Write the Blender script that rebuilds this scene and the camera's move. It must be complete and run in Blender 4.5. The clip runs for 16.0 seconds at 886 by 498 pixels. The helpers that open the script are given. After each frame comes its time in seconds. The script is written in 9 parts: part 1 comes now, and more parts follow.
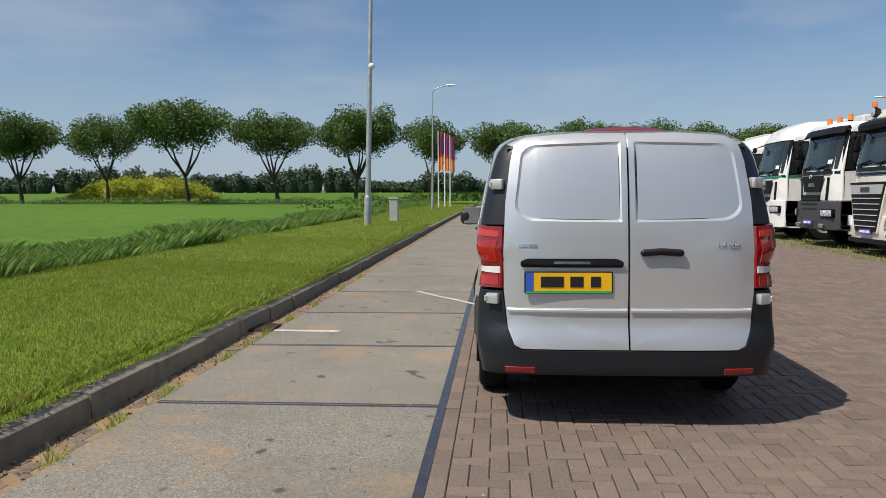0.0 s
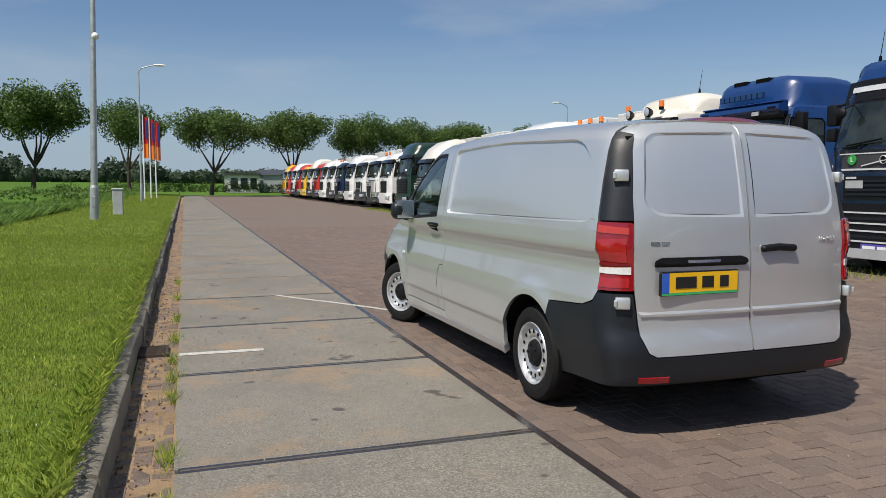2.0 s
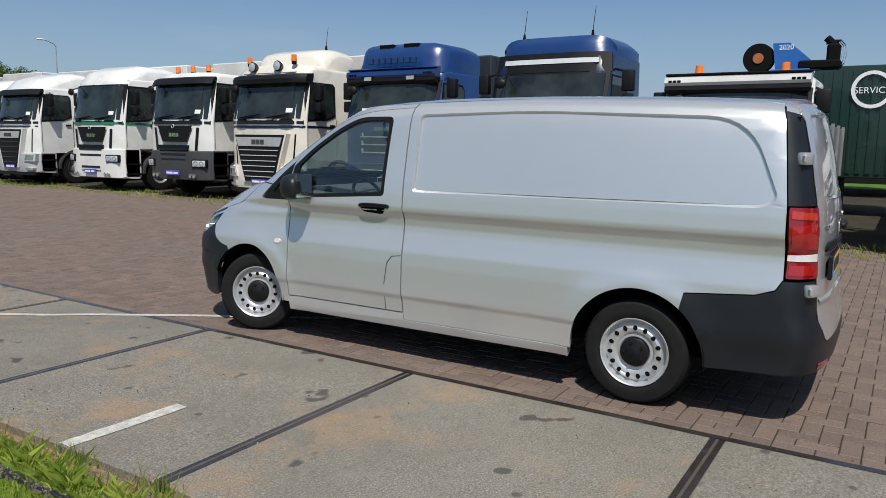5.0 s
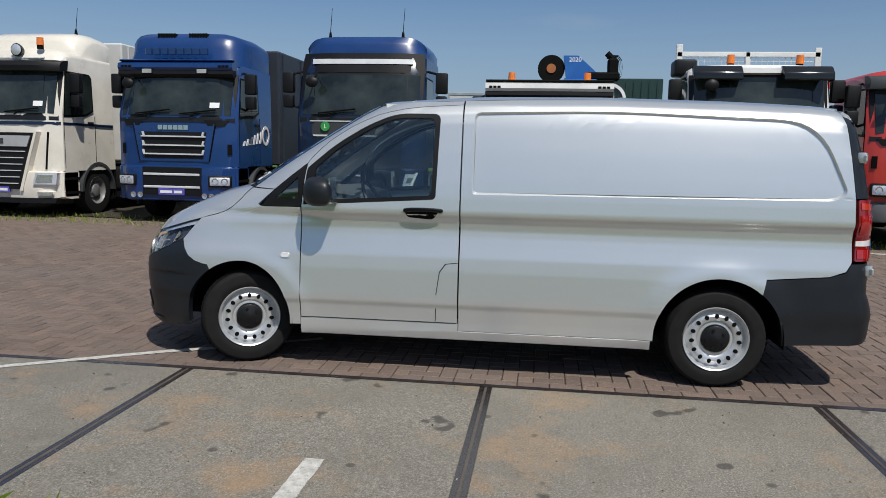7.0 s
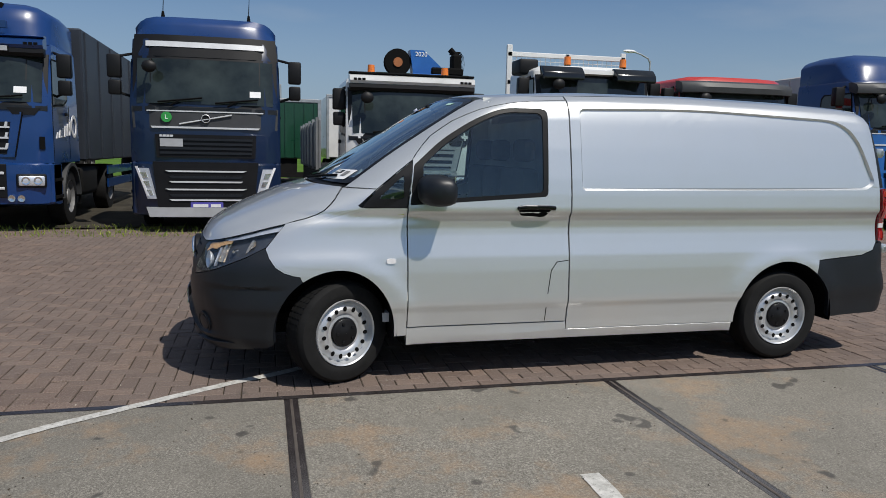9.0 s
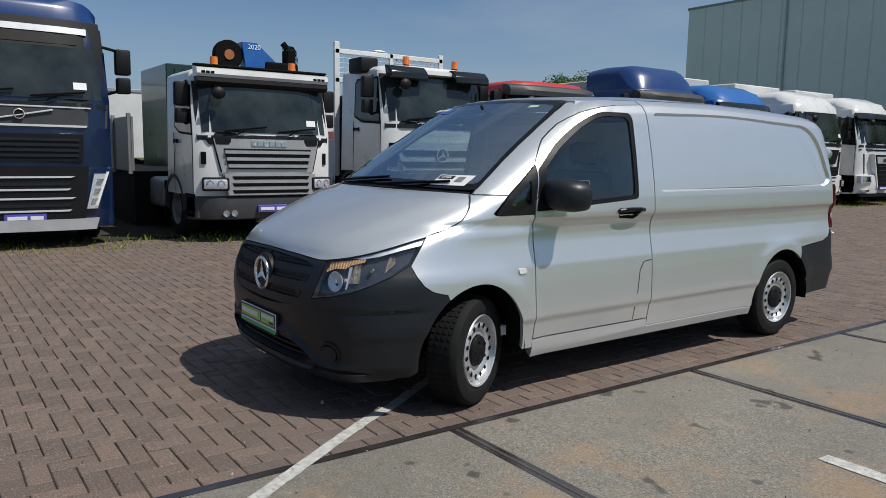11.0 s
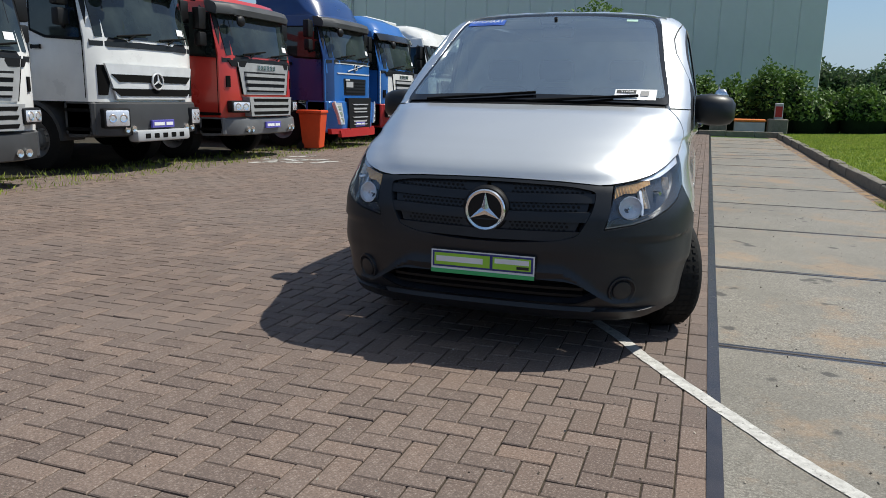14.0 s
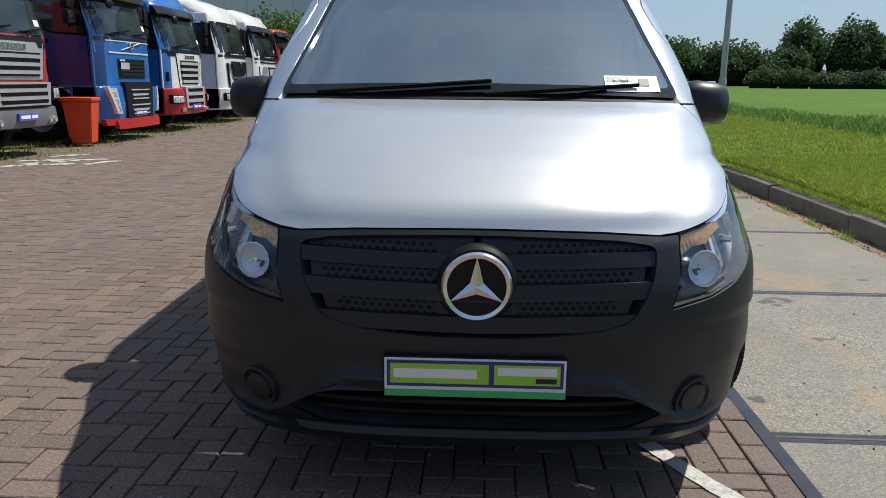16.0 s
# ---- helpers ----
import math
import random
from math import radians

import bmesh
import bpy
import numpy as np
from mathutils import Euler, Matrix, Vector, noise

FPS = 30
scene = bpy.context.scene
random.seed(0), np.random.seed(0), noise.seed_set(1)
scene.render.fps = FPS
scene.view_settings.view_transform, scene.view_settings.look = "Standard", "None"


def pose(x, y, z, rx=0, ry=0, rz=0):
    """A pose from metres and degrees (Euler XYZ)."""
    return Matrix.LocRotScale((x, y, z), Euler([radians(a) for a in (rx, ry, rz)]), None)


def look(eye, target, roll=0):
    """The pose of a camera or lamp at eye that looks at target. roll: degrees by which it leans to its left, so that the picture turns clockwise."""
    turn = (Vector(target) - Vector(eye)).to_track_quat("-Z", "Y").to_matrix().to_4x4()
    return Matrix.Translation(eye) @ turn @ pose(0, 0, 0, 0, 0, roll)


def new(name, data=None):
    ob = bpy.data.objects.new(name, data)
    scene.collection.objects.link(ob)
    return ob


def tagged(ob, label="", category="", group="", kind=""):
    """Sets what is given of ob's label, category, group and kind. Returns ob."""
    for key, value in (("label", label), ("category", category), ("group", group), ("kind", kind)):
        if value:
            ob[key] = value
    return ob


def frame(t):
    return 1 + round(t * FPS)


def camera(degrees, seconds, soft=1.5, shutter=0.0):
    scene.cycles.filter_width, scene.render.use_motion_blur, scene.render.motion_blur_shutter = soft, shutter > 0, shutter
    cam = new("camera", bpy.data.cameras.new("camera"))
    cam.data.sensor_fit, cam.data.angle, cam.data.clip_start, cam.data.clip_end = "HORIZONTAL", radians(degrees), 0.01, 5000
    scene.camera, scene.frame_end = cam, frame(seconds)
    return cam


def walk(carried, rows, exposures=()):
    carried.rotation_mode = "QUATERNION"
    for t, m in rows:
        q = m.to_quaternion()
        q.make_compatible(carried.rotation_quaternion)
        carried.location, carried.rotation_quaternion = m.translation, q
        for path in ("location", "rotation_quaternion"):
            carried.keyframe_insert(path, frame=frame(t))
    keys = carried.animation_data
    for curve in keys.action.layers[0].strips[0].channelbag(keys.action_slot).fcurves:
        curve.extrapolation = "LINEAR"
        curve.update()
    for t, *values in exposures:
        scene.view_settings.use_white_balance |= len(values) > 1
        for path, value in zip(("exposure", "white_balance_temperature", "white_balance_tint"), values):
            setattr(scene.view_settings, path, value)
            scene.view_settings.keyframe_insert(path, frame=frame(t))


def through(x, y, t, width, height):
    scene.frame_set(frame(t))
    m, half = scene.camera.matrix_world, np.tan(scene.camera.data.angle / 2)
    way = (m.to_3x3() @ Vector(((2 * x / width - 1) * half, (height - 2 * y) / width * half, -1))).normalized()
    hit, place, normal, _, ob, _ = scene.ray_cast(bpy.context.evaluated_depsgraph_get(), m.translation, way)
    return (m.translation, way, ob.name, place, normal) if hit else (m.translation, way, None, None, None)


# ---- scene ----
cam = camera(61.7, 16.0, soft=0.5)
PATH = [
    (0, (0.041, -0.130, 1.439), (-0.108, 1.859, 1.298), -0.30),
    (0.5, (-0.580, 0.085, 1.427), (-0.531, 2.080, 1.283), -0.32),
    (1, (-1.195, 0.298, 1.441), (-0.937, 2.276, 1.291), -0.19),
    (1.5, (-1.764, 0.606, 1.440), (-1.299, 2.545, 1.283), -0.07),
    (2, (-2.296, 0.957, 1.445), (-1.642, 2.839, 1.280), 0.10),
    (2.5, (-2.796, 1.401, 1.483), (-1.940, 3.198, 1.292), 0.17),
    (3, (-3.214, 1.840, 1.568), (-2.162, 3.525, 1.333), 0.28),
    (3.5, (-3.570, 2.353, 1.577), (-2.339, 3.906, 1.306), 0.42),
    (4, (-3.897, 2.930, 1.569), (-2.497, 4.331, 1.290), 0.66),
    (6.5, (-4.926, 5.955, 1.524), (-2.998, 6.415, 1.256), 1.14),
    (7, (-5.008, 6.586, 1.499), (-3.043, 6.852, 1.240), 1.16),
    (7.5, (-5.036, 7.234, 1.498), (-3.054, 7.311, 1.248), 1.16),
    (8, (-4.952, 7.870, 1.475), (-2.969, 7.762, 1.230), 1.15),
    (8.5, (-4.830, 8.487, 1.460), (-2.867, 8.192, 1.215), 1.19),
    (9, (-4.670, 9.096, 1.468), (-2.743, 8.628, 1.205), 1.18),
    (11.5, (-2.984, 11.660, 1.456), (-1.484, 10.362, 1.205), 0.88),
    (12, (-2.490, 12.023, 1.413), (-1.116, 10.592, 1.158), 0.85),
    (12.5, (-1.950, 12.323, 1.337), (-0.715, 10.773, 1.072), 0.85),
    (13, (-1.355, 12.659, 1.277), (-0.286, 10.993, 0.989), 1.04),
    (13.5, (-0.776, 12.910, 1.242), (0.103, 11.146, 0.901), 1.04),
    (14, (-0.218, 13.023, 1.276), (0.426, 11.173, 0.873), 1.05),
    (14.5, (0.232, 12.982, 1.333), (0.666, 11.076, 0.913), 1.03),
    (15, (0.532, 12.670, 1.350), (0.810, 10.728, 0.959), 0.94),
    (15.5, (0.719, 12.172, 1.312), (0.876, 10.218, 0.916), 0.87),
    (16, (0.767, 11.613, 1.312), (0.862, 9.665, 0.867), 0.65),
]
walk(cam, [(t, look(eye, target, roll)) for t, eye, target, roll in PATH],
     exposures=[(0.0, 0.07, 6850, 10), (1.0, 0.0, 6800, 10), (3.0, 0.0, 6700, 10), (4.2, -0.08, 6600, 9), (6.3, -0.20, 6450, 9), (9.2, -0.32, 6450, 10), (11.5, -0.30, 6400, 8), (12.8, 0.0, 6350, 7), (14.0, 0.10, 6500, 7), (15.0, 0.02, 6550, 7), (16.0, 0.10, 6550, 7)])

# ---- sky and sun ----
SUN = Vector((-0.535, -0.36, 1.0)).normalized()
world = bpy.data.worlds.new("sky")
scene.world = world
world.use_nodes = True
wn = world.node_tree
wn.nodes.clear()
w_out = wn.nodes.new("ShaderNodeOutputWorld")
w_bg = wn.nodes.new("ShaderNodeBackground")
w_sky = wn.nodes.new("ShaderNodeTexSky")
w_sky.sky_type, w_sky.sun_disc = "NISHITA", False
w_sky.sun_elevation, w_sky.sun_rotation = math.asin(SUN.z), math.atan2(SUN.x, SUN.y)
w_sky.air_density, w_sky.dust_density, w_sky.ozone_density = 1.0, 0.9, 1.6
w_bg.inputs["Strength"].default_value = 0.084
# thin high cloud: a pale veil and a few soft patches low over the yard
w_tc = wn.nodes.new("ShaderNodeTexCoord")
w_map = wn.nodes.new("ShaderNodeMapping")
w_map.inputs["Scale"].default_value = (1.6, 1.6, 6.5)
w_noise = wn.nodes.new("ShaderNodeTexNoise")
w_noise.inputs["Scale"].default_value, w_noise.inputs["Detail"].default_value = 1.7, 6.0
w_ramp = wn.nodes.new("ShaderNodeValToRGB")
w_ramp.color_ramp.elements[0].position, w_ramp.color_ramp.elements[1].position = 0.48, 0.74
w_ramp.color_ramp.elements[1].color = (0.42, 0.42, 0.42, 1)
w_mix = wn.nodes.new("ShaderNodeMixRGB")
w_mix.inputs["Color2"].default_value = (6.2, 6.7, 7.4, 1)
wn.links.new(w_tc.outputs["Generated"], w_map.inputs["Vector"])
wn.links.new(w_map.outputs[0], w_noise.inputs["Vector"])
wn.links.new(w_noise.outputs["Fac"], w_ramp.inputs["Fac"])
wn.links.new(w_ramp.outputs["Color"], w_mix.inputs["Fac"])
w_blue = wn.nodes.new("ShaderNodeMixRGB")
w_blue.blend_type, w_blue.inputs["Fac"].default_value = "MULTIPLY", 1.0
w_blue.inputs["Color2"].default_value = (0.86, 1.0, 1.17, 1)
wn.links.new(w_sky.outputs[0], w_blue.inputs["Color1"])
wn.links.new(w_blue.outputs[0], w_mix.inputs["Color1"])
# blue-grey haze along the horizon
w_sep = wn.nodes.new("ShaderNodeSeparateXYZ")
w_hz = wn.nodes.new("ShaderNodeMapRange")
w_hz.inputs["From Min"].default_value, w_hz.inputs["From Max"].default_value = 0.0, 0.20
w_hz.inputs["To Min"].default_value, w_hz.inputs["To Max"].default_value = 0.85, 0.0
w_hmix = wn.nodes.new("ShaderNodeMixRGB")
w_hmix.inputs["Color2"].default_value = (4.2, 5.5, 7.2, 1)
wn.links.new(w_tc.outputs["Generated"], w_sep.inputs[0])
wn.links.new(w_sep.outputs["Z"], w_hz.inputs["Value"])
wn.links.new(w_hz.outputs[0], w_hmix.inputs["Fac"])
wn.links.new(w_mix.outputs[0], w_hmix.inputs["Color1"])
# thin pale veil high up
w_vz = wn.nodes.new("ShaderNodeMapRange")
w_vz.inputs["From Min"].default_value, w_vz.inputs["From Max"].default_value = 0.42, 0.85
w_vz.inputs["To Min"].default_value, w_vz.inputs["To Max"].default_value = 0.0, 0.38
w_vmix = wn.nodes.new("ShaderNodeMixRGB")
w_vmix.inputs["Color2"].default_value = (5.4, 6.1, 6.9, 1)
wn.links.new(w_sep.outputs["Z"], w_vz.inputs["Value"])
wn.links.new(w_vz.outputs[0], w_vmix.inputs["Fac"])
wn.links.new(w_hmix.outputs[0], w_vmix.inputs["Color1"])
wn.links.new(w_vmix.outputs[0], w_bg.inputs["Color"])
wn.links.new(w_bg.outputs[0], w_out.inputs["Surface"])

sun_data = bpy.data.lights.new("sun", "SUN")
sun_data.energy, sun_data.angle, sun_data.color = 4.9, radians(0.6), (1.0, 0.95, 0.87)
sun = new("sun", sun_data)
sun.matrix_world = look(SUN * 60, (0, 0, 0))


# ---- helpers for meshes and materials ----
def finish(bm, smooth=True, angle=35):
    bmesh.ops.recalc_face_normals(bm, faces=bm.faces)
    if smooth:
        lim = radians(angle)
        for f in bm.faces:
            f.smooth = True
        for e in bm.edges:
            if len(e.link_faces) == 2 and e.calc_face_angle(0.0) > lim:
                e.smooth = False


def mesh_of(name, bm, material, smooth=True, angle=35, recalc=True):
    if recalc:
        finish(bm, smooth, angle)
    me = bpy.data.meshes.new(name)
    bm.to_mesh(me)
    bm.free()
    for m in (material if isinstance(material, (list, tuple)) else [material]):
        me.materials.append(m)
    return me


def outward(bm, mid):
    """Turn the faces of an open sheet away from a middle."""
    bmesh.ops.recalc_face_normals(bm, faces=bm.faces)
    if sum(f.normal.dot(f.calc_center_median() - Vector(mid)) * f.calc_area() for f in bm.faces) < 0:
        bmesh.ops.reverse_faces(bm, faces=bm.faces[:])
    for f in bm.faces:
        f.smooth = True
    return bm


def pane(name, bm, material, parent, mid):
    ob = new(name, mesh_of(name, outward(bm, mid), material, recalc=False))
    ob.parent = parent
    ob.visible_shadow = False
    return ob


def part(name, bm, material, parent, label="", smooth=True, angle=35):
    ob = new(name, mesh_of(name, bm, material, smooth, angle))
    ob.parent = parent
    if label:
        ob["label"] = label
    return ob


def single(name, bm, material, label, category, group="", kind="", smooth=True, angle=35):
    ob = new(name, mesh_of(name, bm, material, smooth, angle))
    return tagged(ob, label, category, group, kind)


def thing(name, m, label, category, group="", kind=""):
    ob = new(name)
    ob.matrix_basis = m
    ob.empty_display_size = 0.2
    return tagged(ob, label, category, group, kind)


def box(bm, x0, x1, y0, y1, z0, z1, bevel=0.0, m=None, seg=1):
    r = bmesh.ops.create_cube(bm, size=1.0)
    vs = r["verts"]
    for v in vs:
        v.co = Vector(((x0 + x1) / 2 + v.co.x * (x1 - x0), (y0 + y1) / 2 + v.co.y * (y1 - y0), (z0 + z1) / 2 + v.co.z * (z1 - z0)))
        if m is not None:
            v.co = m @ v.co
    if bevel:
        es = list({e for v in vs for e in v.link_edges})
        bmesh.ops.bevel(bm, geom=es, offset=bevel, segments=seg, affect="EDGES", profile=0.5)


def tube(bm, p, q, r0, r1=None, n=10, caps=True):
    p, q = Vector(p), Vector(q)
    r1 = r0 if r1 is None else r1
    m = Matrix.Translation((p + q) / 2) @ (q - p).to_track_quat("Z", "Y").to_matrix().to_4x4()
    bmesh.ops.create_cone(bm, cap_ends=caps, segments=n, radius1=r0, radius2=r1, depth=(q - p).length, matrix=m)


def lathe(bm, profile, axis_m, n=32):
    """Turn (radius, height) pairs round the z axis of axis_m."""
    rings = []
    for r, h in profile:
        rings.append([bm.verts.new(axis_m @ Vector((r * math.cos(2 * math.pi * i / n), r * math.sin(2 * math.pi * i / n), h))) for i in range(n)])
    for a, b in zip(rings, rings[1:]):
        for i in range(n):
            bm.faces.new((a[i], a[(i + 1) % n], b[(i + 1) % n], b[i]))
    return rings


def prism(bm, outline, x0, x1, m=None):
    """An outline in (y, z), drawn out from x0 to x1."""
    a = [bm.verts.new((x0, y, z)) for y, z in outline]
    b = [bm.verts.new((x1, y, z)) for y, z in outline]
    n = len(a)
    bm.faces.new(a)
    bm.faces.new(b[::-1])
    for i in range(n):
        bm.faces.new((a[i], b[i], b[(i + 1) % n], a[(i + 1) % n]))
    if m is not None:
        for v in a + b:
            v.co = m @ v.co


class Mat:
    """A small builder for node materials."""

    def __init__(self, name, rough=0.5, metal=0.0, spec=0.5):
        self.m = bpy.data.materials.new(name)
        self.m.use_nodes = True
        self.t = self.m.node_tree
        self.b = self.t.nodes["Principled BSDF"]
        self.b.inputs["Roughness"].default_value = rough
        self.b.inputs["Metallic"].default_value = metal
        self.b.inputs["Specular IOR Level"].default_value = spec
        self.tc = self.node("ShaderNodeTexCoord")

    def node(self, kind, **kw):
        n = self.t.nodes.new(kind)
        for k, v in kw.items():
            n.inputs[k.replace("_", " ")].default_value = v
        return n

    def link(self, a, b):
        self.t.links.new(a, b)

    def noise(self, scale, detail=4.0, rough=0.55, stretch=(1, 1, 1), coord="Object"):
        mp = self.node("ShaderNodeMapping")
        mp.inputs["Scale"].default_value = stretch
        self.link(self.tc.outputs[coord], mp.inputs["Vector"])
        n = self.node("ShaderNodeTexNoise", Scale=scale, Detail=detail, Roughness=rough)
        self.link(mp.outputs[0], n.inputs["Vector"])
        return n.outputs["Fac"]

    def ramp(self, fac, *stops):
        r = self.node("ShaderNodeValToRGB")
        els = r.color_ramp.elements
        while len(els) < len(stops):
            els.new(0.5)
        for e, (p, c) in zip(els, stops):
            e.position = p
            e.color = (*c, 1) if isinstance(c, (tuple, list)) else (c, c, c, 1)
        self.link(fac, r.inputs["Fac"])
        return r.outputs["Color"]

    def mix(self, fac, a, b, mode="MIX"):
        n = self.node("ShaderNodeMixRGB")
        n.blend_type = mode
        for v, k in ((fac, "Fac"), (a, "Color1"), (b, "Color2")):
            if hasattr(v, "is_output"):
                self.link(v, n.inputs[k])
            else:
                n.inputs[k].default_value = v if k == "Fac" else (*v, 1)
        return n.outputs["Color"]

    def color(self, c):
        if hasattr(c, "is_output"):
            self.link(c, self.b.inputs["Base Color"])
        else:
            self.b.inputs["Base Color"].default_value = (*c, 1)
        return self

    def rough(self, fac, lo, hi):
        r = self.node("ShaderNodeMapRange")
        r.inputs["To Min"].default_value, r.inputs["To Max"].default_value = lo, hi
        self.link(fac, r.inputs["Value"])
        self.link(r.outputs[0], self.b.inputs["Roughness"])
        return self

    def bump(self, fac, strength=0.3, dist=0.01):
        n = self.node("ShaderNodeBump", Strength=strength, Distance=dist)
        self.link(fac, n.inputs["Height"])
        self.link(n.outputs[0], self.b.inputs["Normal"])
        return self

    def random(self):
        return self.node("ShaderNodeObjectInfo").outputs["Random"]

    def island(self):
        return self.node("ShaderNodeNewGeometry").outputs["Random Per Island"]


def plain(name, c, rough=0.5, metal=0.0, vary=0.12, scale=9.0, spec=0.5, bump=0.0, coat=0.0):
    """Paint, plastic or metal with slight dirt and uneven gloss."""
    k = Mat(name, rough, metal, spec)
    n = k.noise(scale, 6.0, 0.6)
    k.color(k.ramp(n, (0.3, tuple(v * (1 - vary) for v in c)), (0.7, tuple(min(1, v * (1 + vary)) for v in c))))
    k.rough(n, max(0.02, rough - 0.06), min(1, rough + 0.08))
    if bump:
        k.bump(k.noise(scale * 22, 3.0), bump, 0.004)
    if coat:
        k.b.inputs["Coat Weight"].default_value = coat
        k.b.inputs["Coat Roughness"].default_value = 0.04
    return k.m


def glass_mat(name, tint=(0.75, 0.85, 0.82), dark=0.75, gloss=0.05):
    """Window glass: partly clear, with a plain gloss by Fresnel."""
    m = bpy.data.materials.new(name)
    m.use_nodes = True
    t = m.node_tree
    t.nodes.clear()
    out = t.nodes.new("ShaderNodeOutputMaterial")
    mix = t.nodes.new("ShaderNodeMixShader")
    tr = t.nodes.new("ShaderNodeBsdfTransparent")
    tr.inputs["Color"].default_value = tuple(dark * c for c in tint) + (1,)
    gl = t.nodes.new("ShaderNodeBsdfGlossy")
    gl.inputs["Roughness"].default_value = 0.015
    gl.inputs["Color"].default_value = (0.88, 0.97, 1, 1)
    lw = t.nodes.new("ShaderNodeLayerWeight")
    lw.inputs["Blend"].default_value = 0.5
    pw = t.nodes.new("ShaderNodeMath")
    pw.operation = "POWER"
    pw.inputs[1].default_value = 4.5
    mr = t.nodes.new("ShaderNodeMapRange")
    mr.inputs["To Min"].default_value, mr.inputs["To Max"].default_value = gloss, 1.0
    t.links.new(lw.outputs["Facing"], pw.inputs[0])
    t.links.new(pw.outputs[0], mr.inputs["Value"])
    t.links.new(mr.outputs[0], mix.inputs["Fac"])
    t.links.new(tr.outputs[0], mix.inputs[1])
    t.links.new(gl.outputs[0], mix.inputs[2])
    t.links.new(mix.outputs[0], out.inputs["Surface"])
    return m

# ---- materials ----
def silver_paint():
    k = Mat("silver_paint", 0.34, 0.66, 0.5)
    fl = k.noise(900.0, 2.0)
    dirt = k.noise(2.3, 6.0, 0.6)
    base = k.ramp(fl, (0.35, (0.63, 0.645, 0.65)), (0.65, (0.77, 0.785, 0.79)))
    k.color(k.mix(k.ramp(dirt, (0.5, 0.0), (0.8, 0.14)), base, (0.46, 0.45, 0.43)))
    k.rough(dirt, 0.31, 0.37)
    k.b.inputs["Coat Weight"].default_value = 1.0
    k.b.inputs["Coat Roughness"].default_value = 0.03
    return k.m


def concrete_slab():
    k = Mat("slab_concrete", 0.66, 0.0, 0.4)
    # every slab has its own pattern: the noise is shifted by the slab's random number
    sh = k.node("ShaderNodeVectorMath")
    sh.operation = "ADD"
    cb = k.node("ShaderNodeCombineXYZ")
    mul = k.node("ShaderNodeMath")
    mul.operation = "MULTIPLY"
    mul.inputs[1].default_value = 90.0
    k.link(k.random(), mul.inputs[0])
    k.link(mul.outputs[0], cb.inputs["X"])
    k.link(mul.outputs[0], cb.inputs["Z"])
    k.link(k.tc.outputs["Object"], sh.inputs[0])
    k.link(cb.outputs[0], sh.inputs[1])

    def nz(scale, detail, rough):
        n = k.node("ShaderNodeTexNoise", Scale=scale, Detail=detail, Roughness=rough)
        k.link(sh.outputs[0], n.inputs["Vector"])
        return n.outputs["Fac"]

    fine, mid, big = nz(85.0, 5.0, 0.85), nz(6.0, 9.0, 0.7), nz(0.8, 6.0, 0.65)
    c = k.ramp(fine, (0.34, (0.062, 0.056, 0.044)), (0.5, (0.180, 0.166, 0.140)), (0.66, (0.43, 0.40, 0.345)))
    c = k.mix(k.ramp(mid, (0.45, 0.0), (0.70, 0.55)), c, (0.232, 0.214, 0.180))
    c = k.mix(k.ramp(big, (0.36, 0.55), (0.58, 0.0)), c, (0.140, 0.130, 0.108))
    sand = nz(1.3, 8.0, 0.72)
    c = k.mix(k.ramp(sand, (0.51, 0.0), (0.66, 0.6)), c, (0.33, 0.21, 0.115))
    pale = nz(2.1, 8.0, 0.75)
    c = k.mix(k.ramp(pale, (0.60, 0.0), (0.72, 0.45)), c, (0.34, 0.315, 0.27))
    spot = nz(3.3, 2.5, 0.45)
    c = k.mix(k.ramp(spot, (0.695, 0.0), (0.72, 0.85)), c, (0.05, 0.046, 0.042))
    drops = k.node("ShaderNodeTexVoronoi", Scale=2.6)
    k.link(sh.outputs[0], drops.inputs["Vector"])
    c = k.mix(k.ramp(drops.outputs["Distance"], (0.055, 0.75), (0.085, 0.0)), c, (0.05, 0.045, 0.04))
    grit = nz(26.0, 6.0, 0.85)
    c = k.mix(k.ramp(grit, (0.34, 0.6), (0.46, 0.0)), c, (0.085, 0.076, 0.062))
    c = k.mix(k.ramp(grit, (0.58, 0.0), (0.70, 0.5)), c, (0.42, 0.395, 0.345))
    k.color(c).bump(fine, 0.3, 0.004)
    return k.m


def brick_mat(name, island):
    k = Mat(name, 0.74, 0.0, 0.28)
    fine = k.noise(110.0, 5.0, 0.75)
    big = k.noise(0.6, 6.0, 0.6)
    rnd = k.island() if island else k.random()
    c = k.ramp(rnd, (0.0, (0.130, 0.093, 0.077)), (0.35, (0.156, 0.113, 0.092)), (0.7, (0.173, 0.126, 0.103)), (1.0, (0.206, 0.145, 0.113)))
    c = k.mix(k.ramp(fine, (0.34, 0.9), (0.50, 0.0)), c, (0.075, 0.060, 0.050))
    c = k.mix(k.ramp(fine, (0.54, 0.0), (0.66, 0.75)), c, (0.40, 0.345, 0.298))
    c = k.mix(k.ramp(big, (0.36, 0.35), (0.6, 0.0)), c, (0.15, 0.13, 0.12))
    spot = k.noise(1.7, 3.0, 0.5)
    c = k.mix(k.ramp(spot, (0.70, 0.0), (0.74, 0.6)), c, (0.06, 0.055, 0.05))
    k.color(c).bump(fine, 0.4, 0.006)
    return k.m


